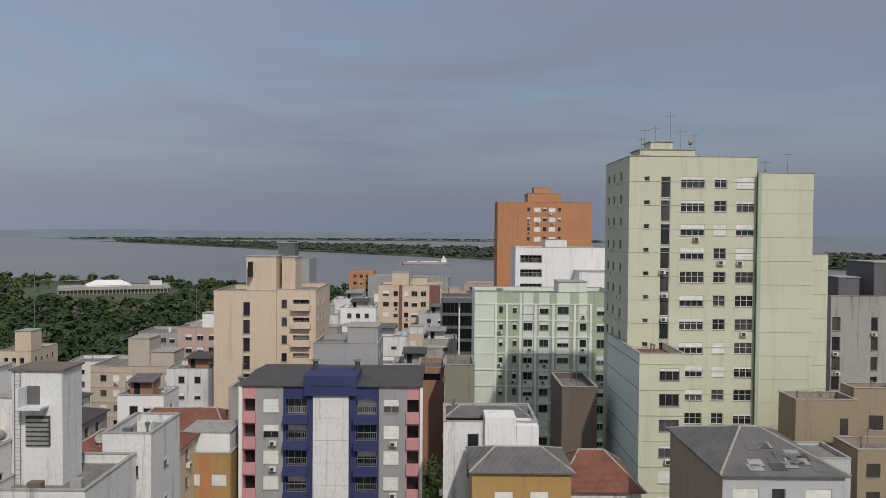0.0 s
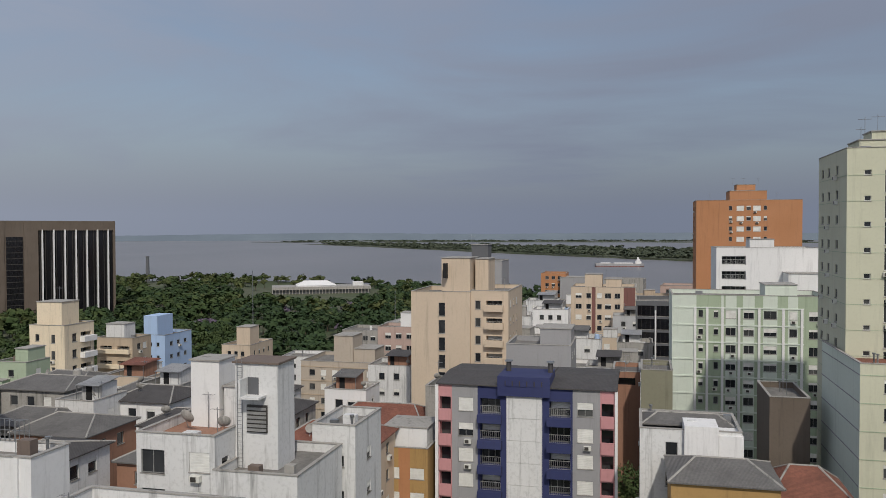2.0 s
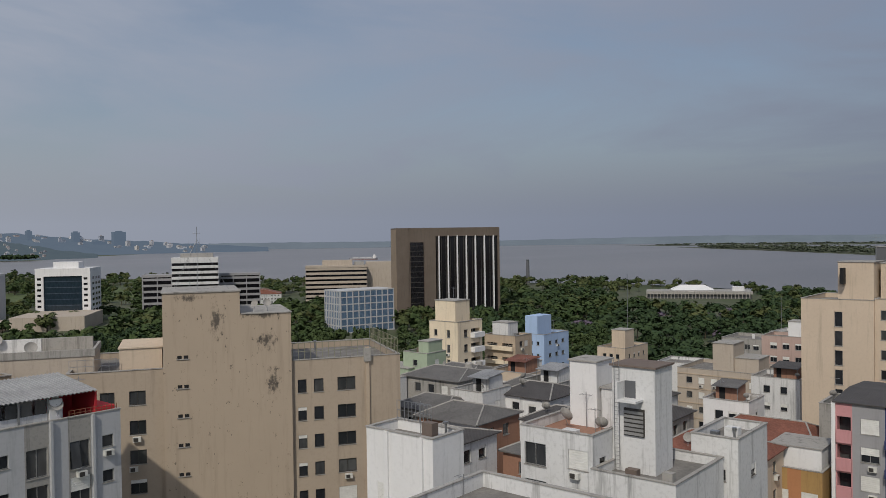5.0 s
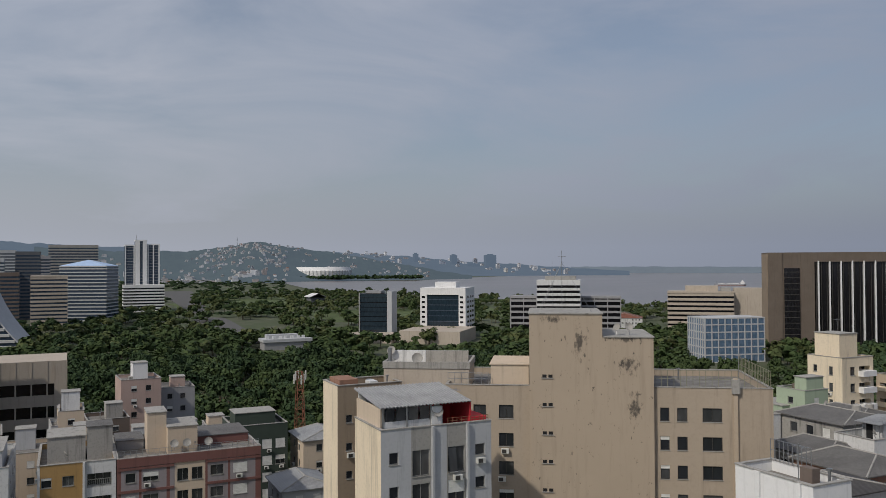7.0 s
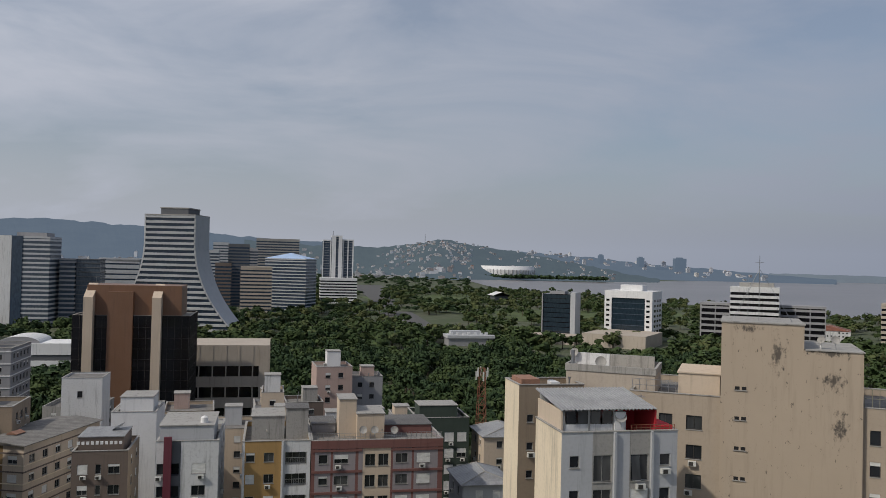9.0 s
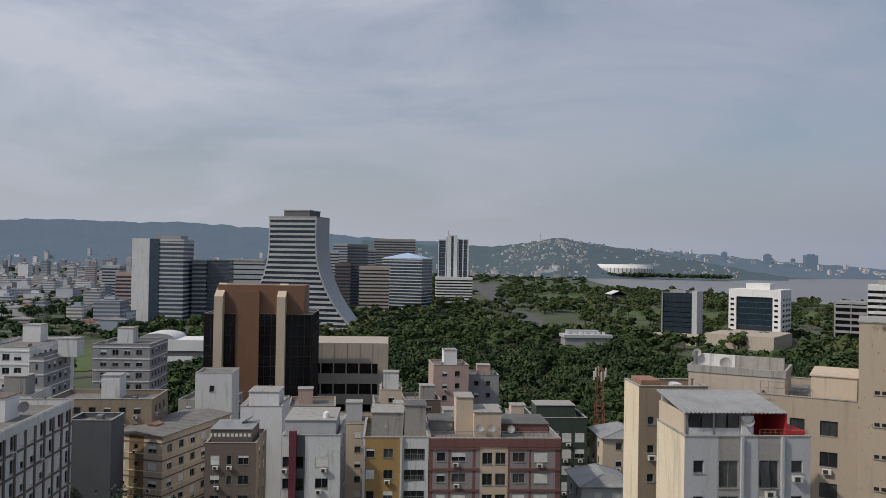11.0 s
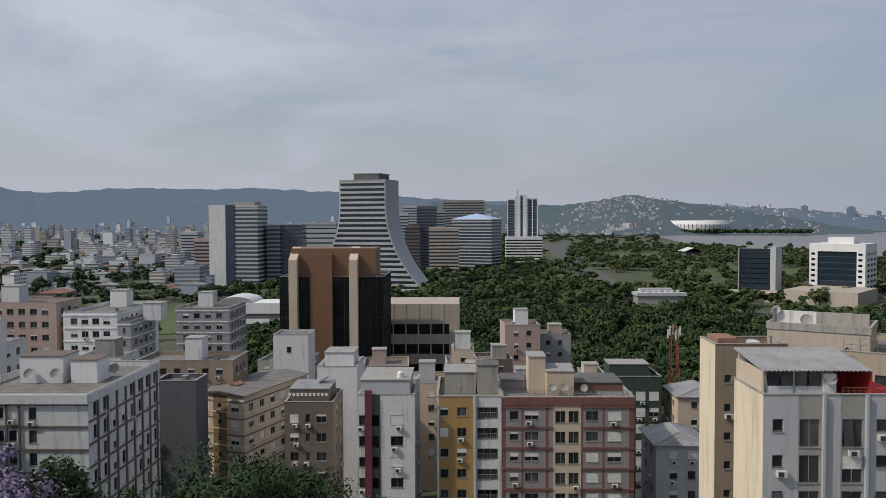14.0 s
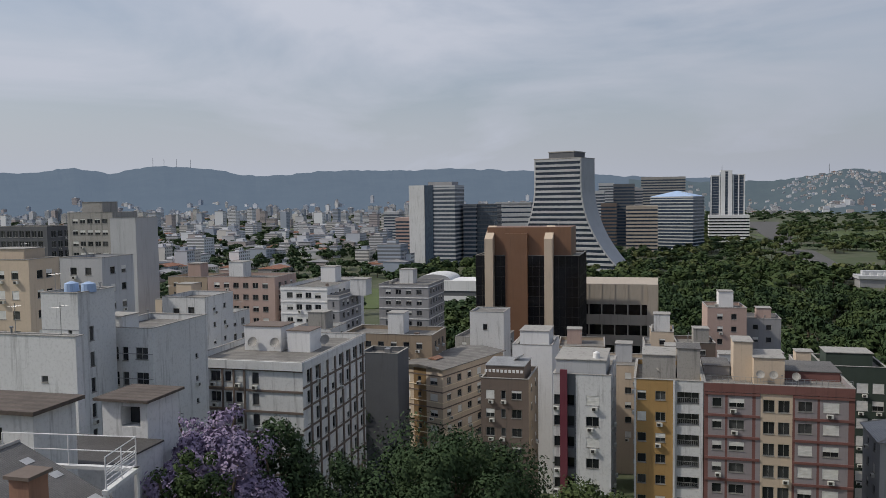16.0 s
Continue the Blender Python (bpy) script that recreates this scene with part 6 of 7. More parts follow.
b.bands("E", 3.95, 2.84, 8, 0.2, 0.10, TAN, 3.2, 8.6)
b.bands("N", 3.6, 2.84, 8, 0.30, 0.10, BROWN)
for k in range(8):
    u = 1.9 + 2.8 * k
    b.strip("N", u + 0.5, u + 0.95, 0, b.h - 1.2, 0.12, BROWN)
for u in (3.1, 5.5, 7.2, 8.8):
    b.strip("E", u - 0.12, u + 0.12, 0, b.h - 1.2, 0.18, BROWN)
b.strip("E", -0.1, 17.4, b.h - 1.15, b.h, 0.35, OLDWHITE, "cornice")
b.strip("N", -0.1, 23.3, b.h - 1.15, b.h, 0.20, OLDWHITE, "cornice")
b.block("tank_house", 8.0, 3.0, 12.5, 9.0, b.h - 0.8, b.h + 2.8, WHITE, BROWN)
b.block("tank_house", 8.5, 10.0, 12.5, 13.6, b.h - 0.8, b.h + 2.3, WHITE, BROWN)
for q in ((12.9, 4.6), (12.9, 8.2), (9, 14.5)):
    dish(b.ob, q[0], q[1], b.h - 0.4, 0.75, 90)

b = Building("house", "plain dark grey box house", -133, -48.8, 6, 6.6, 32.4, wall=DARKGREY, seed=80)
b.close()

# ---- more roofs between these and the office tower ----
fill = [(-152.1, -58.0, 10, 17.5, 33.0, TAN, 70), (-168, -14, 12, 11, 26, CREAM, 73), (-175.0, -1.5, 9, 4.4, 31.0, CREAM, 74), (-199.5, 9.9, 10, 8.4, 33.0, SALMON, 75),
        (-203.7, 18.7, 9, 8.1, 30.0, GREY, 76), (-178, 26, 9, 8, 25, GREY, 77), (-150, -4, 9, 10, 28.5, BEIGE, 78), (-160, -26, 9, 9, 28, LIGHTGREY, 81),
        (-152, 7, 8, 8, 28.5, OLDWHITE, 82), (-186, -22, 12, 10, 26, BEIGE, 84), (-205, -48, 12, 12, 24, CONCRETE, 83), (-186, 3, 9, 8, 27, BROWN, 85), (-212, -4, 10, 9, 22, LIGHTGREY, 86), (-136, 6.5, 7, 9, 28, CREAM, 87), (-160, 16, 9, 8, 26.5, BEIGE, 88)]
for x, y, w, d, top, wall, seed in fill:
    q = Building("apartment_block", f"small {WORDS[wall.name]} rendered block among the rooftops", x, y, w, d, top, blocks.choice((0, 0, 4, -5)), wall, seed=seed)
    tagged(q.ob, group="blocks before the office tower")
    q.auto("E", blocks.choice((2.4, 3.0)), 1.2, 1.2, first=1.4)
    q.auto("N", 3.0, 1.2, 1.2, first=1.4)
    q.close()
    u = blocks.uniform(0.5, d - 4)
    q.block("stair_house", 2, u, 5.5, u + 3.2, q.h - 0.7, q.h + blocks.uniform(1.6, 3.6), blocks.choice(PALETTE), CONCRETE)
left = [(-198.5, -87.1, 24, 12, 38.0, WHITE, 90), (-188, -74.9, 14, 3, 36.0, GREY, 91), (-187.3, -107.0, 12, 18.0, 40.0, SALMON, 92), (-222, -73.5, 16, 14, 35.4, GREY, 93), (-172, -112, 11, 10, 36, CREAM, 94),
        (-240, -105, 12, 12, 33, WHITE, 95), (-150, -92, 12, 10, 36, OLDWHITE, 96), (-230, -135, 14, 14, 34, OLDWHITE, 97), (-205, -130, 12, 12, 38, BEIGE, 98), (-166, -76, 9, 9, 31, OLDWHITE, 99)]
for x, y, w, d, top, wall, seed in left:
    q = Building("apartment_block", f"{WORDS[wall.name]} block of flats near the park", x, y, w, d, top, 0, wall, seed=seed)
    tagged(q.ob, group="flats near the park")
    q.auto("E", 2.6, 1.5, 1.3, DARKMIX, first=1.4)
    q.auto("N", 2.8, 1.3, 1.3, DARKMIX, first=1.4)
    q.close()
    if wall in (WHITE, GREY):
        q.bands("E", 0.9, 2.85, 7, 0.25, 0.12, WHITE)
        q.bands("N", 0.9, 2.85, 7, 0.25, 0.12, WHITE)
    q.block("stair_house", 3, 3, 7, 7, q.h - 0.7, q.h + 3.2, blocks.choice(PALETTE), CONCRETE)

# ---- white complex by the railing ----
b = Building("apartment_block", "white tower with blue water tanks on top", -78.5, -64.5, 6.0, 4.7, 48.6, wall=OLDWHITE, seed=110)
b.facade("E", [(3.6, 0.5, 0.6, "glass")], first=4.0, pitch=2.9, ac=0)
b.facade("N", [(2, 0.7, 1.6, "glass")], first=3.8, pitch=2.85)
b.close()
b.bands("E", 4.0, 2.9, 6, 0.06, 0.03, GREY)
tank(b.ob, 3.6, 2.0, b.h - 0.1, 0.8, 0.9)
tank(b.ob, 3.6, 4.2, b.h - 0.1, 0.8, 0.9)
aerial(b.ob, 5.6, 1.6, b.h, 2.2)
b = Building("apartment_block", "white stepped block with tall slit windows", -91.0, -64.0, 11.5, 8.2, 43.8, wall=OLDWHITE, seed=118)
b.facade("E", [(3.2, 1.0, 1.6, "glass"), (4.6, 0.8, 1.6, "glass"), (6.8, 1.6, 1.4, "glass")], first=2.2, pitch=2.9, ac=0.3)
b.facade("N", [(9.0, 0.6, 0.6, "glass")], first=4.5, pitch=2.85, rows=3)
b.close()
b.bands("E", 3.0, 2.9, 6, 0.08, 0.04, GREY)
b.block("stair_house", 8, 1, 11, 4, b.h - 0.7, b.h + 1.2, OLDWHITE, CONCRETE)
b = Building("apartment_block", "white lower wing with small windows", -102.3, -76.5, 11, 11.6, 40.8, wall=OLDWHITE, seed=111)
b.facade("E", [(6.4, 0.9, 1.4, "glass"), (8.4, 1.0, 1.4, "glass"), (10.3, 1.4, 1.2, "glass")], first=2.0, pitch=2.85)
b.facade("N", [(2, 0.7, 0.7, "glass"), (6, 0.7, 0.7, "glass")], first=2.0, pitch=2.85)
b.close()
b = Building("apartment_block", "blank white wall of a rear block", -60.7, -59.0, 1.0, 9.4, 46.4, wall=OLDWHITE, seed=119)
b.facade("E", [(6.0, 0.7, 0.6, "glass")], first=3.6, rows=2, ac=0)
b.close()
aerial(b.ob, 0.6, 7.6, b.h - 1, 4.0, 2)
b = Building("apartment_tower", "grey concrete tower with a window grid", -183.6, -145.6, 10, 13.4, 56.0, wall=CONCRETE, seed=112)
b.auto("E", 2.4, 1.6, 1.2, DARKMIX, first=1.6, rows=9)
b.auto("N", 2.4, 1.0, 1.0, DARKMIX, first=1.6)
b.close()
b.block("tank_house", 2, 3, 8, 9, b.h - 0.7, b.h + 2.6, CONCRETE, CONCRETE)
b = Building("apartment_tower", "blank pale grey tower side", -180.8, -131.6, 9, 7.3, 54.6, wall=LIGHTGREY, seed=113)
b.close()
b = Building("office_block", "low dark glass office block", -194.2, -178, 10, 16.8, 52.2, wall=DARKGREY, seed=114)
b.auto("E", 2.2, 1.8, 1.8, "glass", first=1.2)
b.auto("N", 2.2, 1.8, 1.8, "glass", first=1.2)
b.close()
b = Building("apartment_block", "pale cream block with air conditioners", -99.9, -95, 6, 9.6, 50.4, wall=CREAM, seed=115)
b.auto("E", 2.4, 1.2, 1.2, first=1.6, ac=0.6)
b.auto("N", 2.4, 1.2, 1.2, first=1.6, ac=0.6)
b.close()
b.block("stair_house", 1, 2, 5, 8, b.h - 0.7, b.h + 1.4, CREAM, CONCRETE)
b = Building("apartment_block", "pale grey block with a plain flank", -118, -94, 8, 8, 49.5, wall=LIGHTGREY, seed=121)
b.auto("E", 2.6, 1.2, 1.2, first=1.6)
b.auto("N", 2.6, 1.2, 1.2, first=1.6)
b.close()
b = Building("apartment_block", "white block with a plain flank", -126, -80, 9, 8, 42.5, wall=OLDWHITE, seed=122)
b.auto("E", 2.6, 1.2, 1.2, first=1.6)
b.auto("N", 3.6, 0.8, 0.8, first=1.6)
b.close()
b = Building("house", "white rooftop house with a stained flat slab", -42.8, -43.8, 3.6, 8.1, 45.7, wall=OLDWHITE, seed=116, parapet=0, roof=STAINED)
b.facade("E", [(5.4, 0.9, 0.9, "glass")], first=0.9, rows=1, ac=0)
b.close()
s = Shape()
s.box(-0.4, -0.4, b.h, 4.0, 8.5, b.h + 0.25, STAINED)
part("slab_roof", s, b.ob, "stained brown roof slab")
b = Building("house", "small white house with an overhanging slab roof", -54.0, -39.6, 3.8, 3.8, 43.7, wall=OLDWHITE, seed=123, parapet=0, roof=STAINED)
b.facade("E", [(2.4, 1.6, 1.5, "recess")], first=0.4, rows=1, ac=0)
b.close()
s = Shape()
s.box(-0.4, -0.4, b.h, 4.3, 4.2, b.h + 0.2, STAINED)
part("slab_roof", s, b.ob, "stained brown roof slab")
b.block("roof_deck", 3.9, -6.0, 9.5, 5.0, 0, b.h - 2.8, OLDWHITE, DARKROOF)
b = Building("house", "slate-roofed house with a brick chimney", -27.5, -31.5, 9.5, 11, 45.4, wall=BRICK, seed=117, parapet=0)
b.close()
s = Shape()
s.gable(0, 0, 9.5, 11, b.h + 0.14, 2.6, GREYROOF, 0.3)
part("slate_roof", s, b.ob, "patched grey slate roof")
for k in range(22):
    s = Shape()
    u, f = b.rnd.uniform(0, 8.6), b.rnd.uniform(0.1, 0.85)
    y0 = 11.3 - f * 5.8
    z0 = b.h + 0.16 + f * 2.6
    s.poly([(u, y0, z0), (u + 0.5, y0, z0), (u + 0.5, y0 + 0.35, z0 - 0.155), (u, y0 + 0.35, z0 - 0.155)], LIGHTGREY if k % 3 else CONCRETE)
    part("slate", s, b.ob)
b.block("chimney", 4.3, 10.2, 5.2, 11.0, b.h - 0.5, b.h + 3.4, BRICK, BROWN)
ob = thing("railing", pose(0, 0, 0), "white tubular railing round a roof deck", "railing")
RA, RB, RC = polar(134.0, 39.7)[:2], polar(126.2, 36.2)[:2], polar(128.1, 33.8)[:2]
fence(ob, RA, RB, 46.9, 1.3, 2.2, WHITE)
fence(ob, RB, RC, 46.9, 1.3, 0.9, WHITE)
s = Shape()
for k in range(5):
    s.rod((*RB, 47.05 + 0.2 * k), (*RC, 47.05 + 0.2 * k), 0.022, WHITE, 5)
part("bars", s, ob)
s = Shape()
for p, q in ((RA, RB), (RB, RC)):
    d = (Vector(q) - Vector(p)).normalized() * 0.12
    n = Vector((-d.y, d.x))
    a = [Vector(p) - d - n, Vector(q) + d - n, Vector(q) + d + n, Vector(p) - d + n]
    for z, flip in ((46.9, 1), (46.75, -1)):
        s.poly([(*c, z) for c in a][::flip], OLDWHITE)
    for c, e in zip(a, a[1:] + a[:1]):
        s.poly([(*c, 46.75), (*e, 46.75), (*e, 46.9), (*c, 46.9)], OLDWHITE)
for c in (RA, RB, RC):
    s.box(c[0] - 0.08, c[1] - 0.08, 18, c[0] + 0.08, c[1] + 0.08, 46.75, OLDWHITE)
part("deck", s, ob, "white roof deck edge")

# ---- the black glass tower ----
b = Building("office_tower", "black glass office tower with copper-brown core and cream fins", -254, -52.3, 22, 30.4, 41.5, wall=BLACKGLASS, seed=120, parapet=0.3)
b.close()
s = Shape()
s.box(8, 3.5, b.h, 21.5, 28.0, b.h + 8.2, COPPER)
s.box(19, 9.0, 0, 23.0, 15.5, b.h + 6.5, COPPER)
part("core", s, b.ob, "copper-brown clad core")
for y in (3.2, 20.6):
    s = Shape()
    s.box(18, y, 0, 24.5, y + 2.4, b.h + 5.0, CREAM)
    s.poly([(24.5, y, b.h + 5.0), (24.5, y + 2.4, b.h + 5.0), (18, y + 2.4, b.h + 8.6), (18, y, b.h + 8.6)], CREAM)
    s.poly([(24.5, y, b.h + 5.0), (18, y, b.h + 8.6), (18, y, b.h + 5.0)], CREAM)
    s.poly([(24.5, y + 2.4, b.h + 5.0), (18, y + 2.4, b.h + 5.0), (18, y + 2.4, b.h + 8.6)], CREAM)
    s.poly([(18, y, b.h + 5.0), (18, y, b.h + 8.6), (18, y + 2.4, b.h + 8.6), (18, y + 2.4, b.h + 5.0)], CREAM)
    part("fin", s, b.ob, "cream concrete fin")
s = Shape()
for k in range(14):
    s.box(-0.03, -0.05, 2 + k * 2.9, 22.05, 30.43, 2.08 + k * 2.9, DARKFRAME)
for k in range(17):
    s.box(21.9, k * 1.88, 0, 22.06, k * 1.88 + 0.08, b.h, DARKFRAME)
    s.box(k * 1.35, 30.3, 0, k * 1.35 + 0.08, 30.46, b.h, DARKFRAME)
part("mullions", s, b.ob)
for q in (5, 9, 14, 18, 24, 27):
    aerial(b.ob, 18, q, b.h + 8.2, 2.0, 2)


# ---- institutions and the towers beyond the park ----
def banded_tower(name, label, x, y, w, d, top, floors, rot, wall, glass, solid=0.45, out=0.35, base=0.0, piers=0, category="office building"):
    """Ribbon windows between solid floor bands, each band its own part."""
    ob = thing(name, pose(x, y, base, 0, 0, rot), label, category)
    h = top - base
    s = Shape()
    s.box(0, 0, 0, w, d, h - 0.3, glass)
    part("glazing", s, ob)
    step = h / floors
    s = Shape()
    s.box(-out, -out, 0, w + out, d + out, step * solid, wall)
    me = s.mesh("floor_band")
    for k in range(floors + 1):
        part("floor_band", me, ob, "", pose(0, 0, k * step - (step * solid if k == floors else 0)))
    for k in range(piers):
        f = k / max(1, piers - 1)
        for face in (0, 1):
            s = Shape()
            if face:
                s.box(w, f * (d - 0.6), 0, w + out + 0.15, f * (d - 0.6) + 0.6, h, wall)
            else:
                s.box(f * (w - 0.6), -out - 0.15, 0, f * (w - 0.6) + 0.6, 0, h, wall)
            part("pier", s, ob)
    return ob, h


ob, h = banded_tower("office_building", "long cream institution with open colonnades", -282, -34, 22, 33.5, 30.6, 5, 0, SANDGREY, BLACKGLASS, 0.5, 0.3, -2, 0)
for k in range(9):
    s = Shape()
    s.box(22, k * 4.06, 0, 22.4, k * 4.06 + 0.4, h, SANDGREY)
    part("column", s, ob)
s = Shape()
s.box(21.9, 30.5, 0, 22.7, 33.9, h, SANDGREY)
part("end_wall", s, ob)


ob, h = banded_tower("office_building", "low white building with long galleries", -424, -124, 20, 33, 16.0, 3, 0, WHITE, DARKGREY, 0.5, 0.4)
s = Shape()
for k in range(12):
    a0, a1 = math.pi * k / 12, math.pi * (k + 1) / 12
    s.poly([(-2, 10 + 9 * math.cos(a0), h + 3.0 * math.sin(a0)), (19, 10 + 9 * math.cos(a0), h + 3.0 * math.sin(a0)), (19, 10 + 9 * math.cos(a1), h + 3.0 * math.sin(a1)), (-2, 10 + 9 * math.cos(a1), h + 3.0 * math.sin(a1))][::-1], OLDWHITE)
s.poly([(19, 10 + 9 * math.cos(math.pi * k / 12), h + 3.0 * math.sin(math.pi * k / 12)) for k in range(13)], GREY)
part("vaulted_roof", s, ob, "pale vaulted roof")


def concave_tower():
    """The landmark slab: its flanks sweep out to the ground in a curve."""
    ob = thing("government_tower", pose(-636, -76.5, 0, 0, 0, -17), "tall grey office slab with flaring concave flanks", "office tower")
    H, top_half, foot, depth, floors = 89.0, 20.0, 34.0, 26.0, 22

    def half(z):
        f = max(0.0, 1 - z / (H * 0.80))
        return top_half + foot * f ** 2.2

    step = H / floors
    s = Shape()
    n = 30
    for k in range(n):
        z0, z1 = H * k / n, H * (k + 1) / n
        for sx, rev in ((-depth, True), (0.0, False)):
            q = [(sx, -half(z0), z0), (sx, half(z0), z0), (sx, half(z1), z1), (sx, -half(z1), z1)]
            s.poly(q[::-1] if rev else q, TOWERGLASS)
    part("glazing", s, ob)
    for side in (-1, 1):
        s = Shape()
        for k in range(n):
            z0, z1 = H * k / n, H * (k + 1) / n
            a0, a1 = side * half(z0), side * half(z1)
            s.poly([(-depth - 0.6, a0, z0), (0.9, a0, z0), (0.9, a1, z1), (-depth - 0.6, a1, z1)][::side], LIGHTGREY)
            s.poly([(0.9, a0 - side * 1.1, z0), (0.9, a0, z0), (0.9, a1, z1), (0.9, a1 - side * 1.1, z1)][::side], LIGHTGREY)
        part("curved_flank", s, ob, "smooth light grey flank wall")
    for k in range(1, floors + 1):
        z = k * step - 0.5
        a = half(z) - 0.6
        s = Shape()
        s.box(-1.0, -a, z - 1.75, 1.4, a, z - 0.15, LIGHTGREY)
        s.box(-1.0, -a, z - 0.15, 1.6, a, z, WHITE)
        part("sunshade", s, ob)
    s = Shape()
    s.box(-depth, -9.5, H, -4, 12, H + 5.0, DARKGREY)
    s.box(-depth - 0.4, -10.0, H + 5.0, -3.6, 12.4, H + 5.8, CONCRETE)
    s.box(-depth - 0.6, -20.1, H - 0.2, 1.0, 20.1, H + 0.4, CONCRETE)
    part("roof_house", s, ob)
    return ob


concave_tower()
ob, h = banded_tower("tower_block", "slab tower with a blank white gable", -698, -208, 24, 42, 70.5, 20, -6, LIGHTGREY, TOWERGLASS, 0.42, 0.15)
s = Shape()
s.box(-1, -0.5, 0, 24.6, 14, h + 0.3, OLDWHITE)
part("gable", s, ob, "blank white gable wall")
s = Shape()
s.box(2, 14.2, 0, 24.5, 22, h + 0.2, TOWERGLASS)
part("dark_bay", s, ob)
s = Shape()
s.box(4, 16, h, 20, 38, h + 3, GREY)
part("roof_house", s, ob)
banded_tower("tower_block", "grey slab office block", -702, -164.2, 20, 11, 54, 15, 0, GREY, TOWERGLASS, 0.4)
banded_tower("tower_block", "dark glass office block", -705, -153, 20, 18, 54, 15, 0, DARKGREY, TOWERGLASS, 0.2)
banded_tower("tower_block", "pale concrete office block", -778, -150, 20, 33, 55, 12, 0, LIGHTGREY, TOWERGLASS, 0.7)
banded_tower("tower_block", "beige office block beyond the park", -844, -31, 24, 30, 49.5, 14, 0, SANDGREY, TOWERGLASS, 0.55)
ob, h = banded_tower("tower_block", "banded office block with a pale blue hipped roof", -905, 4, 30, 46, 58, 17, -24, LIGHTGREY, TOWERGLASS, 0.34)
s = Shape()
s.gable(0, 0, 30, 46, h + 0.2, 6, SKYBLUE, 0.4, 14)
part("hipped_roof", s, ob, "pale blue hipped roof")


def pier_tower(x, y, w, d, top, strips, label):
    """A white tower with unbroken upright glass strips between its piers."""
    ob = thing("tower_block", pose(x, y, 0), label, "office building")
    s = Shape()
    s.box(0, 0, 0, w - 0.8, d, top - 1.5, TOWERGLASS)
    s.box(0, -0.2, top - 1.5, w, d + 0.2, top, WHITE)
    part("glazing", s, ob)
    for y0, y1 in strips:
        s = Shape()
        s.box(w - 0.9, y0, 0, w, y1, top - 1.5, WHITE)
        part("pier", s, ob)
    for k in range(1, 24):
        s = Shape()
        s.box(w - 0.82, 0.05, top * k / 24 - 0.5, w - 0.7, d - 0.05, top * k / 24, GREY)
        part("floor_band", s, ob)
    return ob


pier_tower(-1120, 65.2, 18, 11.5, 85, ((0, 1.2), (10.2, 11.5)), "white tower with a dark glass strip")
pier_tower(-1118, 77.4, 18, 14, 91, ((0, 5.5), (9.0, 14)), "taller white tower with a narrow glass strip")
pier_tower(-1120, 92.2, 18, 15, 86, ((0, 1.5), (6.6, 8.0), (13.4, 15)), "white tower with two dark glass strips")
banded_tower("tower_block", "low white base of a tower", -1095, 62, 20, 48, 34, 9, 0, WHITE, GLASS, 0.5)
for x, y, w, d, top, wall in ((-1000, -52, 20, 24, 74, DARKGREY), (-1080, -40, 18, 20, 70, GREY), (-1200, -24, 26, 60, 86, CONCRETE), (-980, -84, 18, 22, 66, LIGHTGREY), (-1150, -80, 18, 20, 78, LIGHTGREY), (-900, -60, 14, 16, 52, BROWN),
                              (-820, -265, 22, 24, 40, SALMON), (-1000, -340, 24, 20, 44, LIGHTGREY), (-1020, -300, 20, 22, 40, BEIGE)):
    banded_tower("tower_block", "mid-rise block beyond the park", x, y, w, d, top, max(6, int(top / 3.6)), 0, wall, TOWERGLASS, 0.5, 0.2)

ob, h = banded_tower("office_building", "white framed block with a green glass front", -601, 266, 18, 35, 38.5, 9, -40, TOWERGLASS, BLUEGLASS, 0.12, 0.1)
s = Shape()
for a in ((17.9, -1, 0, 19.2, 4.6, h + 1), (17.9, 30.4, 0, 19.2, 36, h + 1), (17.9, 4.6, h - 4.5, 19.2, 30.4, h + 1), (17.9, 4.6, 0, 19.2, 30.4, 5), (-12, 35.2, 0, 17.9, 36, h + 1), (-12, -1, 0, 17.9, -0.2, h + 1), (-12, -0.2, h + 0.1, 17.9, 35.2, h + 1)):
    s.box(*a, WHITE)
s.box(0, 10, h + 1, 14, 27, h + 5.5, WHITE)
part("white_frame", s, ob, "white clad frame and roof house")
for k in range(8):
    for y in (0.4, 31.5):
        s = Shape()
        s.box(19.15, y, 4 + k * 3.9, 19.25, y + 2.6, 5.6 + k * 3.9, BLACKGLASS)
        part("window", s, ob)
    for x in (-9, -1, 8):
        s = Shape()
        s.box(x, 35.95, 4 + k * 3.9, x + 5.5, 36.05, 5.8 + k * 3.9, BLACKGLASS)
        part("window", s, ob)
s = Shape()
s.box(19.3, -2, -1, 70, 44, 9.5, SANDGREY)
part("podium", s, ob)
ob, h = banded_tower("office_building", "dark glass block with a grey flank", -602.7, 213.3, 18, 21.5, 36, 10, -35, BLACKGLASS, BLUEGLASS, 0.12, 0.1)
s = Shape()
s.box(2, 21.7, 0, 19, 25.4, h + 1.5, LIGHTGREY)
s.box(17.9, -0.6, 0, 19, 0.2, h + 0.5, GREY)
s.box(4, 4, h, 14, 16, h + 2, GREY)
part("flank", s, ob, "grey flank")
s = Shape()
s.box(19.2, -12, 0, 40, 30, 6.5, SANDGREY)
part("podium", s, ob)

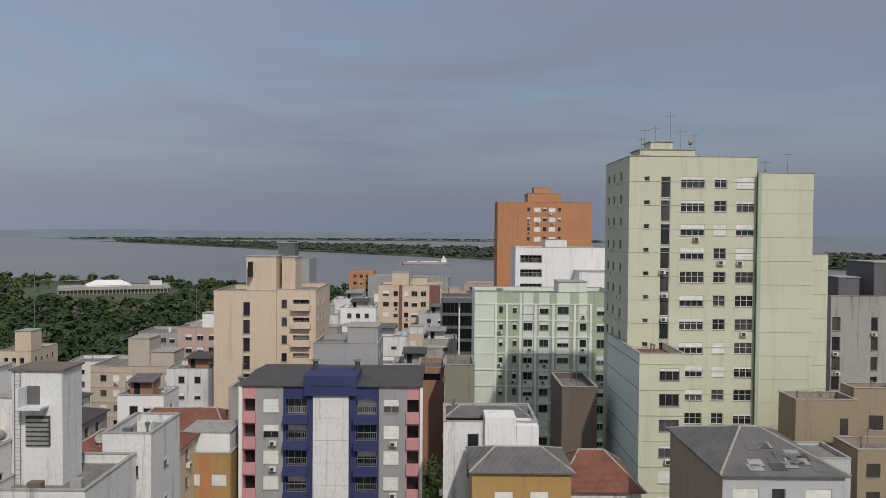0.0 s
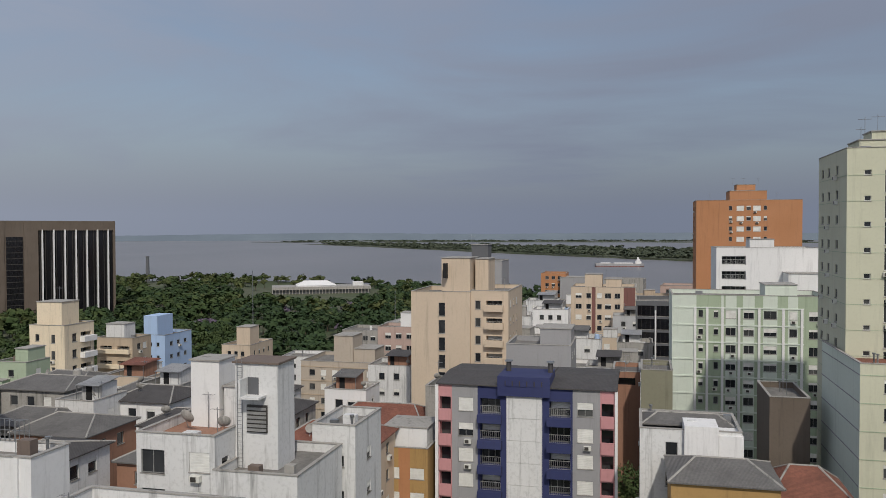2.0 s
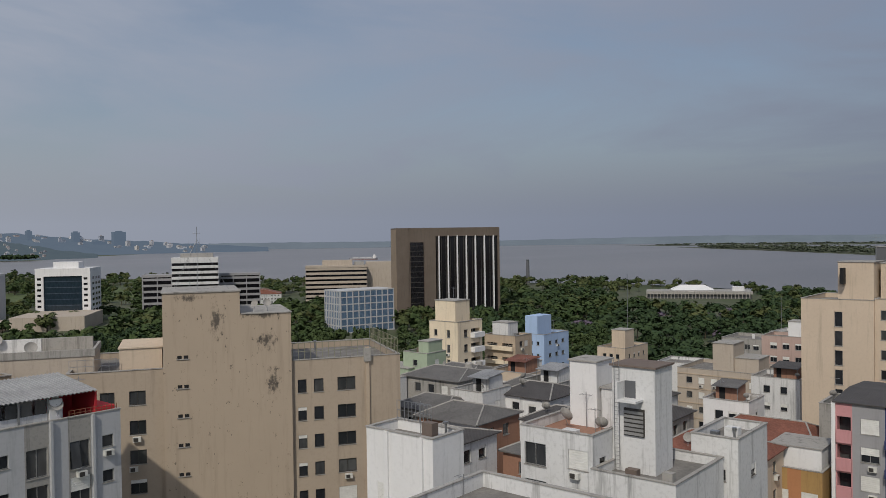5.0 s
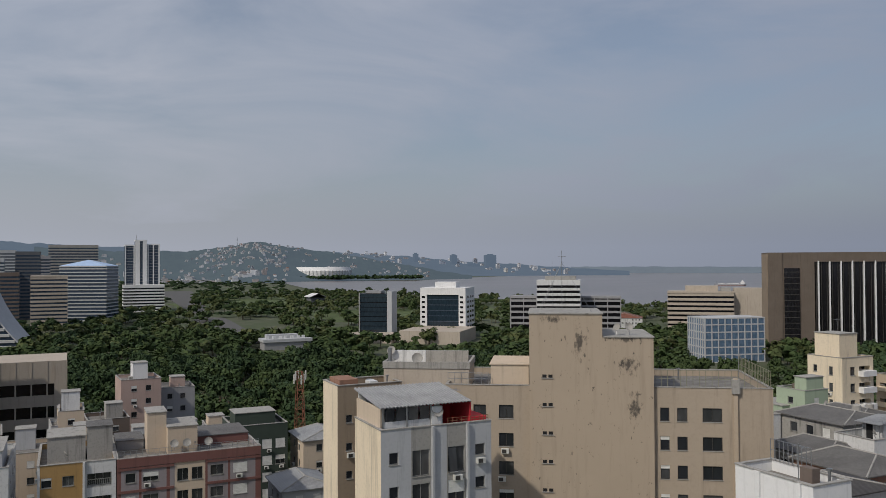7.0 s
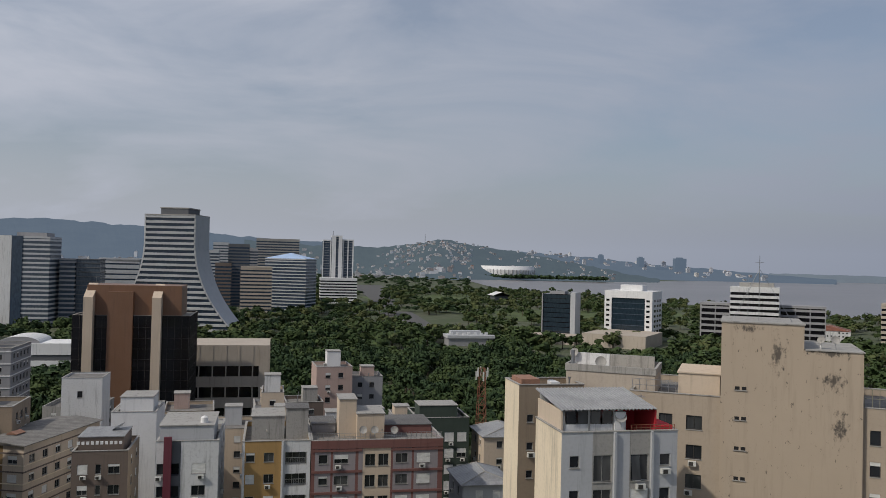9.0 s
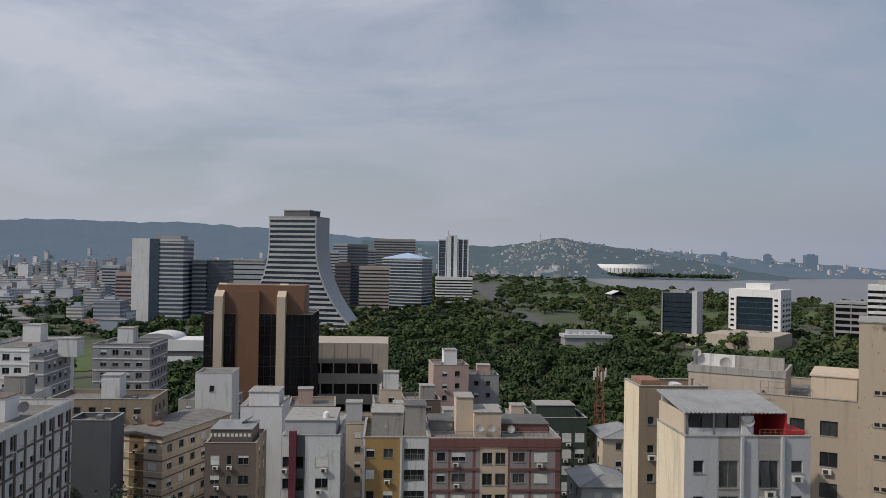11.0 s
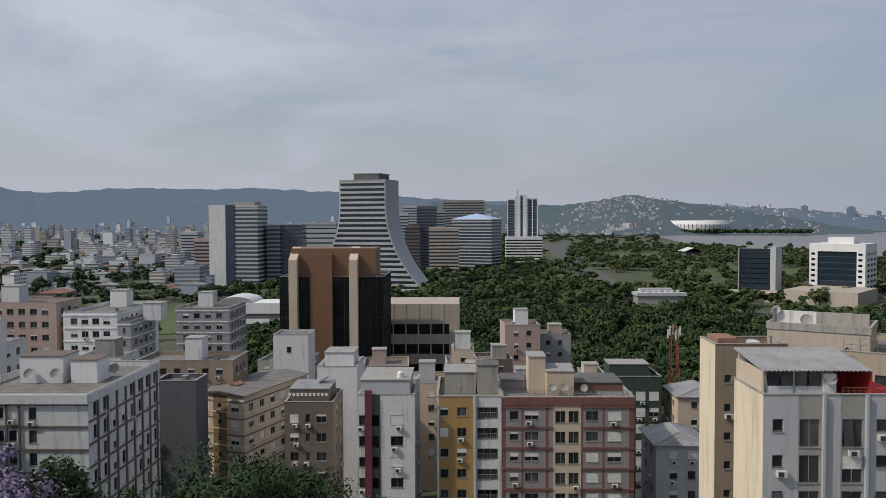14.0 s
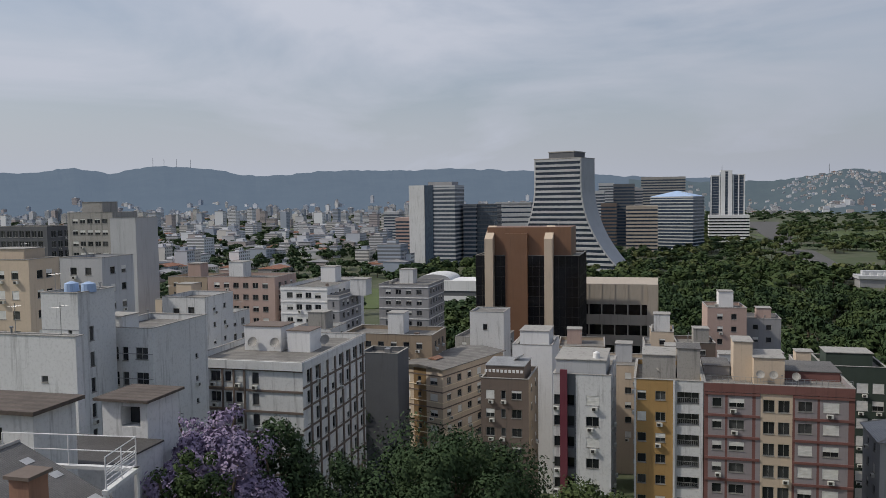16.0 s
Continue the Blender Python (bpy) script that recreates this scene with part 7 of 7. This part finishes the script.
# dark brown slab with white fins
ob = thing("office_slab", pose(-398, 420, 0, 0, 0, -37), "dark brown office slab with white vertical fins", "office building")
W, D, H = 24.0, 74.0, 64.5
s = Shape()
s.box(0, 0, 0, W, 8.5, H, DARKBROWN)
s.box(0, 8.5, 0, W - 0.6, 19.5, H, DARKBROWN)
s.box(0, 19.5, 0, W, 27.5, H, DARKBROWN)
s.box(0, 27.5, H - 6, W, D, H, DARKBROWN)
s.box(0, 72.6, 0, W, D, H - 6, DARKBROWN)
s.box(0, 27.5, 0, W - 1.4, 72.6, H - 6, BLACKGLASS)
part("body", s, ob)
s = Shape()
s.box(W - 0.6, 9.5, 4, W - 0.1, 18.8, H - 10, BLACKGLASS)
for k in range(14):
    s.box(W - 0.12, 9.5, 5 + k * 3.6, W - 0.02, 18.8, 5.4 + k * 3.6, DARKFRAME)
part("glazing", s, ob)
for k in range(7):
    s = Shape()
    y = 29.5 + k * 6.6
    s.box(W - 1.5, y, 3, W + 0.5, y + 0.7, H - 5.5, WHITE)
    part("fin", s, ob, "white vertical fin")
for k in range(14):
    y = 28.5 + k * 3.2
    s = Shape()
    s.box(W - 1.5, y, 3, W - 0.9, y + 0.3, H - 6, DARKFRAME)
    part("mullion", s, ob)
# tan sheets over the dark brown side: sunlight painted as a lighter colour
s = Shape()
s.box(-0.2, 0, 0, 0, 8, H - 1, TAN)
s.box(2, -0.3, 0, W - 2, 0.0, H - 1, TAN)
part("side_panel", s, ob, "side of the slab with sunlight painted on in tan")
banded_tower("office_building", "pale blue office block with white vertical frames", -378.8, 339.1, 20.3, 38, 26.2, 6, -15, LIGHTGREY, SKYGLASS, 0.16, 0.2, 0, 10)
ob, h = banded_tower("office_building", "beige office block with ribbon windows", -549.7, 471.2, 24, 52, 34.6, 9, -42.6, SANDGREY, BLACKGLASS, 0.55, 0.3)
s = Shape()
s.box(2, 14, h, 18, 40, h + 4.5, SANDGREY)
s.box(4, 42, h, 16, 50, h + 3, CONCRETE)
s.box(-8, 52.4, 0, 14, 76, h + 2.5, SANDGREY)
part("roof_house", s, ob)
ob, h = banded_tower("office_building", "banded pale office block", -564.7, 349.1, 24, 33.5, 45.2, 11, -35, OLDWHITE, BLACKGLASS, 0.5, 0.3)
s = Shape()
s.box(3, 6, h, 20, 30, h + 3, CONCRETE)
part("roof_house", s, ob)
for q in (12, 20):
    aerial(ob, 14, q, h + 3, 12, 3)
banded_tower("office_building", "grey office wing with framed windows", -588, 338, 22, 21.4, 32, 7, -35, GREY, BLACKGLASS, 0.4, 0.3, 0, 3)
banded_tower("office_building", "grey office wing with framed windows", -561.4, 388.5, 20, 31.5, 31.6, 7, -35, GREY, BLACKGLASS, 0.4, 0.3, 0, 4)


def stadium(yaw, r, half, high):
    x, y, _ = polar(yaw, r)
    ob = thing("stadium", pose(x, y, 0), "white roofed oval stadium", "stadium")
    n, s = 48, Shape()
    prof = [(1.0, 0, GREY), (1.02, high * 0.30, GREY), (1.05, high * 0.72, WHITE), (0.99, high, WHITE), (0.72, high * 0.95, WHITE), (0.70, high * 0.5, GREY)]
    for (a, za, m0), (c, zc, m1) in zip(prof, prof[1:]):
        for k in range(n):
            w0, w1 = 2 * math.pi * k / n, 2 * math.pi * (k + 1) / n
            q = [(half * f * math.cos(w), half * 0.8 * f * math.sin(w), z) for f, w, z in ((a, w0, za), (a, w1, za), (c, w1, zc), (c, w0, zc))]
            s.poly(q, m1)
    part("bowl", s, ob)
    s = Shape()
    for k in range(n):
        w = 2 * math.pi * k / n
        c, t = math.cos(w), math.sin(w)
        s.rod((half * 1.03 * c, half * 0.82 * t, high * 0.42), (half * 1.05 * c, half * 0.84 * t, high * 0.75), 1.6, GREY, 4)
    part("roof_ribs", s, ob)
    return ob


stadium(73.6, 3040, 126, 50)


# ---- park pavilions, chimney, mast, ship ----
ob = thing("pavilion", pose(-322, 672, 0, 0, 0, 25), "low white hall with a roof walk on pillars", "pavilion")
s = Shape()
s.box(0, 0, 4, 90, 30, 6.5, CONCRETE)
s.gable(22, 4, 58, 26, 7.5, 4.0, WHITE, 0.5, 8)
s.box(22, 4, 6.5, 58, 26, 7.5, WHITE)
s.box(74, 10, 6.5, 84, 20, 10, OLDWHITE)
part("roof", s, ob)
for k in range(30):
    s = Shape()
    s.box(k * 3.0, -0.4, 0, k * 3.0 + 0.7, 0.4, 4, CONCRETE)
    part("pillar", s, ob)
s = Shape()
s.box(1, 3, 0, 89, 29, 4, DARKGREY)
part("hall", s, ob)
ob = thing("brick_chimney", pose(*polar(33.76, 985)), "tall dark brick chimney by the river", "chimney")
s = Shape()
s.rod((0, 0, 0), (0, 0, 28), 2.4, DARKGREY, 14, 1.8)
s.rod((0, 0, 28), (0, 0, 29), 2.1, DARKGREY, 14)
part("shaft", s, ob)
ob = thing("pavilion", pose(-561, 119.5, 0, 0, 0, 0), "white flat-roofed pavilion in the park", "pavilion")
s = Shape()
s.box(0, 0, 5.5, 16, 34, 7.5, LIGHTGREY)
s.box(2, 4, 7.5, 8, 26, 10, LIGHTGREY)
for k in range(7):
    s.box(9 + (k % 3) * 1.6, 3 + k * 4.2, 7.5, 10.4 + (k % 3) * 1.6, 5 + k * 4.2, 9.2, OLDWHITE)
s.box(0.8, 1, 0, 15, 33, 5.5, GREY)
part("body", s, ob)
ob = thing("modern_house", pose(-1150, 312, 0), "small white sculptural pavilion by the water", "pavilion")
s = Shape()
s.gable(0, 0, 30, 24, 12, 5, OLDWHITE, 1)
s.box(2, 2, 0, 28, 22, 11.8, DARKGREY)
part("body", s, ob)


def lattice_mast(x, y, z, high, half, label):
    ob = thing("lattice_mast", pose(x, y, z), label, "mast")
    s = Shape()
    n = int(high / 2.2)
    for a, c in ((-1, -1), (1, -1), (1, 1), (-1, 1)):
        s.rod((a * half, c * half, 0), (a * half * 0.4, c * half * 0.4, high), 0.09, RUST, 5)
    part("legs", s, ob)
    s = Shape()
    for k in range(n):
        z0, z1 = high * k / n, high * (k + 1) / n
        h0, h1 = half * (1 - 0.6 * k / n), half * (1 - 0.6 * (k + 1) / n)
        for (a, c), (e, g) in (((-1, -1), (1, -1)), ((1, -1), (1, 1)), ((1, 1), (-1, 1)), ((-1, 1), (-1, -1))):
            s.rod((a * h0, c * h0, z0), (e * h1, g * h1, z1), 0.05, RUST, 4)
            s.rod((a * h1, c * h1, z1), (e * h1, g * h1, z1), 0.05, RUST, 4)
    part("lattice", s, ob)
    for k in range(6):
        s = Shape()
        w = k * 1.05
        s.box(half * 0.9 * math.cos(w) - 0.15, half * 0.9 * math.sin(w) - 0.15, high - 3 + (k % 2), half * 0.9 * math.cos(w) + 0.15, half * 0.9 * math.sin(w) + 0.15, high - 0.8 + (k % 2), AC)
        part("antenna_panel", s, ob)
    return ob


lattice_mast(-194, 51.5, 0, 32, 1.6, "red lattice mobile phone mast")
for yaw, r, high in ((85.9, 3300, 175), (79.4, 3400, 175), (124.0, 4480, 292), (123.2, 4480, 290), (122.3, 4480, 288), (124.7, 4480, 296), (94.7, 1210, 100)):
    ob = thing("radio_mast", pose(*polar(yaw, r)), "thin radio mast on the skyline", "mast")
    s = Shape()
    s.rod((0, 0, 0), (0, 0, high), 2.2, METAL, 6, 0.9)
    part("mast", s, ob)
for yaw, r, high in ((26.9, 290, 44), (17.0, 330, 34), (88.0, 210, 24), (57.3, 560, 46)):
    ob = thing("light_pole", pose(*polar(yaw, r)), "slender grey pole among the trees", "pole")
    s = Shape()
    s.rod((0, 0, 0), (0, 0, high), 0.22, METAL, 6, 0.10)
    part("pole", s, ob)

ob = thing("cargo_ship", pose(*polar(1.2, 1290, 0.5), 0, 0, 3), "long pale cargo ship on the river", "ship")
s = Shape()
hull = [(-38, 0), (-36, -6), (30, -6), (37, 0), (30, 6), (-36, 6)]
for dz, k, mat in ((0, 1, RED), (1.2, 1, GREY)):
    z0, z1 = dz, 1.2 if dz == 0 else 5.0
    for a, c in zip(hull, hull[1:] + hull[:1]):
        s.poly([(a[0], a[1], z0), (c[0], c[1], z0), (c[0] * 1.02, c[1], z1), (a[0] * 1.02, a[1], z1)], mat)
s.poly([(a[0] * 1.02, a[1], 5.0) for a in hull], CONCRETE)
part("hull", s, ob)
s = Shape()
s.box(24, -5, 5, 33, 5, 9, WHITE)
s.box(26, -5.5, 9, 31, 5.5, 12, WHITE)
s.box(27, -1.5, 12, 29, 1.5, 15, WHITE)
part("bridge_house", s, ob)
s = Shape()
for x in (-20, 0, 14):
    s.box(x - 9, -4, 5, x + 6, 4, 6.4, OLDWHITE)
part("hatch_covers", s, ob)
s = Shape()
s.rod((-33, 0, 5), (-33, 0, 12), 0.3, METAL, 5)
part("foremast", s, ob)
copy_thing(ob, pose(*polar(45.4, 2150, 0.5), 0, 0, 48))["label"] = "small far cargo barge on the river"
h = low_house(-590, 436, 24, 30, 11, -38, OLDWHITE, TILEROOF, "long hall with an orange tile roof", 130, 4.0, 5.0)


# ---- trees near the eye ----
def near_tree(x, y, z, rad, high, mat, label, seed, leaves=9000, leaf=0.22, name="tree"):
    rnd = random.Random(seed)
    ob = thing(name, pose(x, y, z), label, "tree")
    s = Shape()
    fork = Vector((0, 0, high * 0.34))
    s.rod((0, 0, 0), fork, 0.035 * high, BARK, 9, 0.026 * high)
    tips = []
    for k in range(8):
        a = 2 * math.pi * k / 8 + rnd.uniform(-0.3, 0.3)
        e = fork + Vector((math.cos(a) * rad * 0.5, math.sin(a) * rad * 0.5, high * rnd.uniform(0.18, 0.38)))
        s.rod(fork, e, 0.018 * high, BARK, 7, 0.008 * high)
        for j in range(3):
            a2 = a + rnd.uniform(-0.8, 0.8)
            t = e + Vector((math.cos(a2) * rad * 0.35, math.sin(a2) * rad * 0.35, high * rnd.uniform(0.0, 0.2)))
            s.rod(e, t, 0.008 * high, BARK, 5, 0.003 * high)
            tips.append(t)
    part("trunk", s, ob)
    clumps = [(t, rnd.uniform(0.18, 0.32) * rad) for t in tips]
    for k in range(110):
        a, e = rnd.uniform(0, 6.28), math.asin(rnd.uniform(-0.15, 1))
        f = rnd.uniform(0.62, 0.94)
        clumps.append((Vector((rad * f * math.cos(a) * math.cos(e), rad * f * math.sin(a) * math.cos(e), high * 0.58 + high * 0.38 * f * math.sin(e))), rnd.uniform(0.12, 0.22) * rad))
    v, f, nr = [], [], []
    for k in range(leaves):
        c, q = rnd.choice(clumps)
        d = Vector((rnd.gauss(0, 1), rnd.gauss(0, 1), rnd.gauss(0, 0.75) + 0.2)).normalized()
        p = c + d * q * rnd.uniform(0.55, 1.05)
        nrm = (d + Vector((rnd.uniform(-0.7, 0.7), rnd.uniform(-0.7, 0.7), rnd.uniform(-0.3, 0.8)))).normalized()
        u = nrm.orthogonal().normalized()
        w = nrm.cross(u)
        t = rnd.uniform(0, 6.28)
        u, w = u * math.cos(t) + w * math.sin(t), w * math.cos(t) - u * math.sin(t)
        g = leaf * rnd.uniform(0.6, 1.3)
        i = len(v)
        v += [tuple(p - u * g), tuple(p + w * g * 0.5), tuple(p + u * g), tuple(p - w * g * 0.5)]
        f.append((i, i + 3, i + 2, i + 1))
        whole = (p - Vector((0, 0, high * 0.5))).normalized()
        nr += [tuple((d * 0.6 + whole * 0.5 + nrm * 0.35).normalized())] * 4
    crown = new("crown", mesh_of("crown", v, f, [mat]))
    crown.data.normals_split_custom_set_from_vertices(nr)
    crown.parent = ob
    return ob


near_tree(-71.5, -19.0, 16, 9.2, 21.0, LEAFDARK, "large dark green broadleaf tree", 201, 36000, 0.20)
near_tree(-66.0, -29.0, 16.5, 5.5, 20.0, LEAFDARK, "dark green broadleaf tree", 202, 16000, 0.19)
near_tree(-52.5, -32.2, 17, 5.4, 26.0, LILAC, "jacaranda in lilac bloom", 203, 26000, 0.17)
near_tree(-60.5, -37.2, 17, 4.6, 25.0, LILAC, "jacaranda in lilac bloom", 204, 12000, 0.17)
near_tree(-64.5, -33.5, 16.5, 4.6, 23.5, LEAFDARK, "dark green tree beside the jacaranda", 205, 14000, 0.19)
near_tree(-45.6, -29.2, 17.5, 2.9, 26.6, LEAF, "slim green tree before the jacaranda", 206, 9000, 0.16)
near_tree(-86.0, -7.0, 14, 6.0, 14, LEAF, "green street tree between the blocks", 207, 7000, 0.24)
near_tree(-128, -52.0, 9, 5.0, 14, LEAFDARK, "dark green tree between the blocks", 210, 5000, 0.24)
near_tree(1.0, 104, 16, 4.0, 13, LEAF, "green tree in a back yard", 208, 5000, 0.22)
near_tree(-30.5, 108, 16, 3.0, 14, LEAF, "green tree between the blocks", 209, 4000, 0.22)
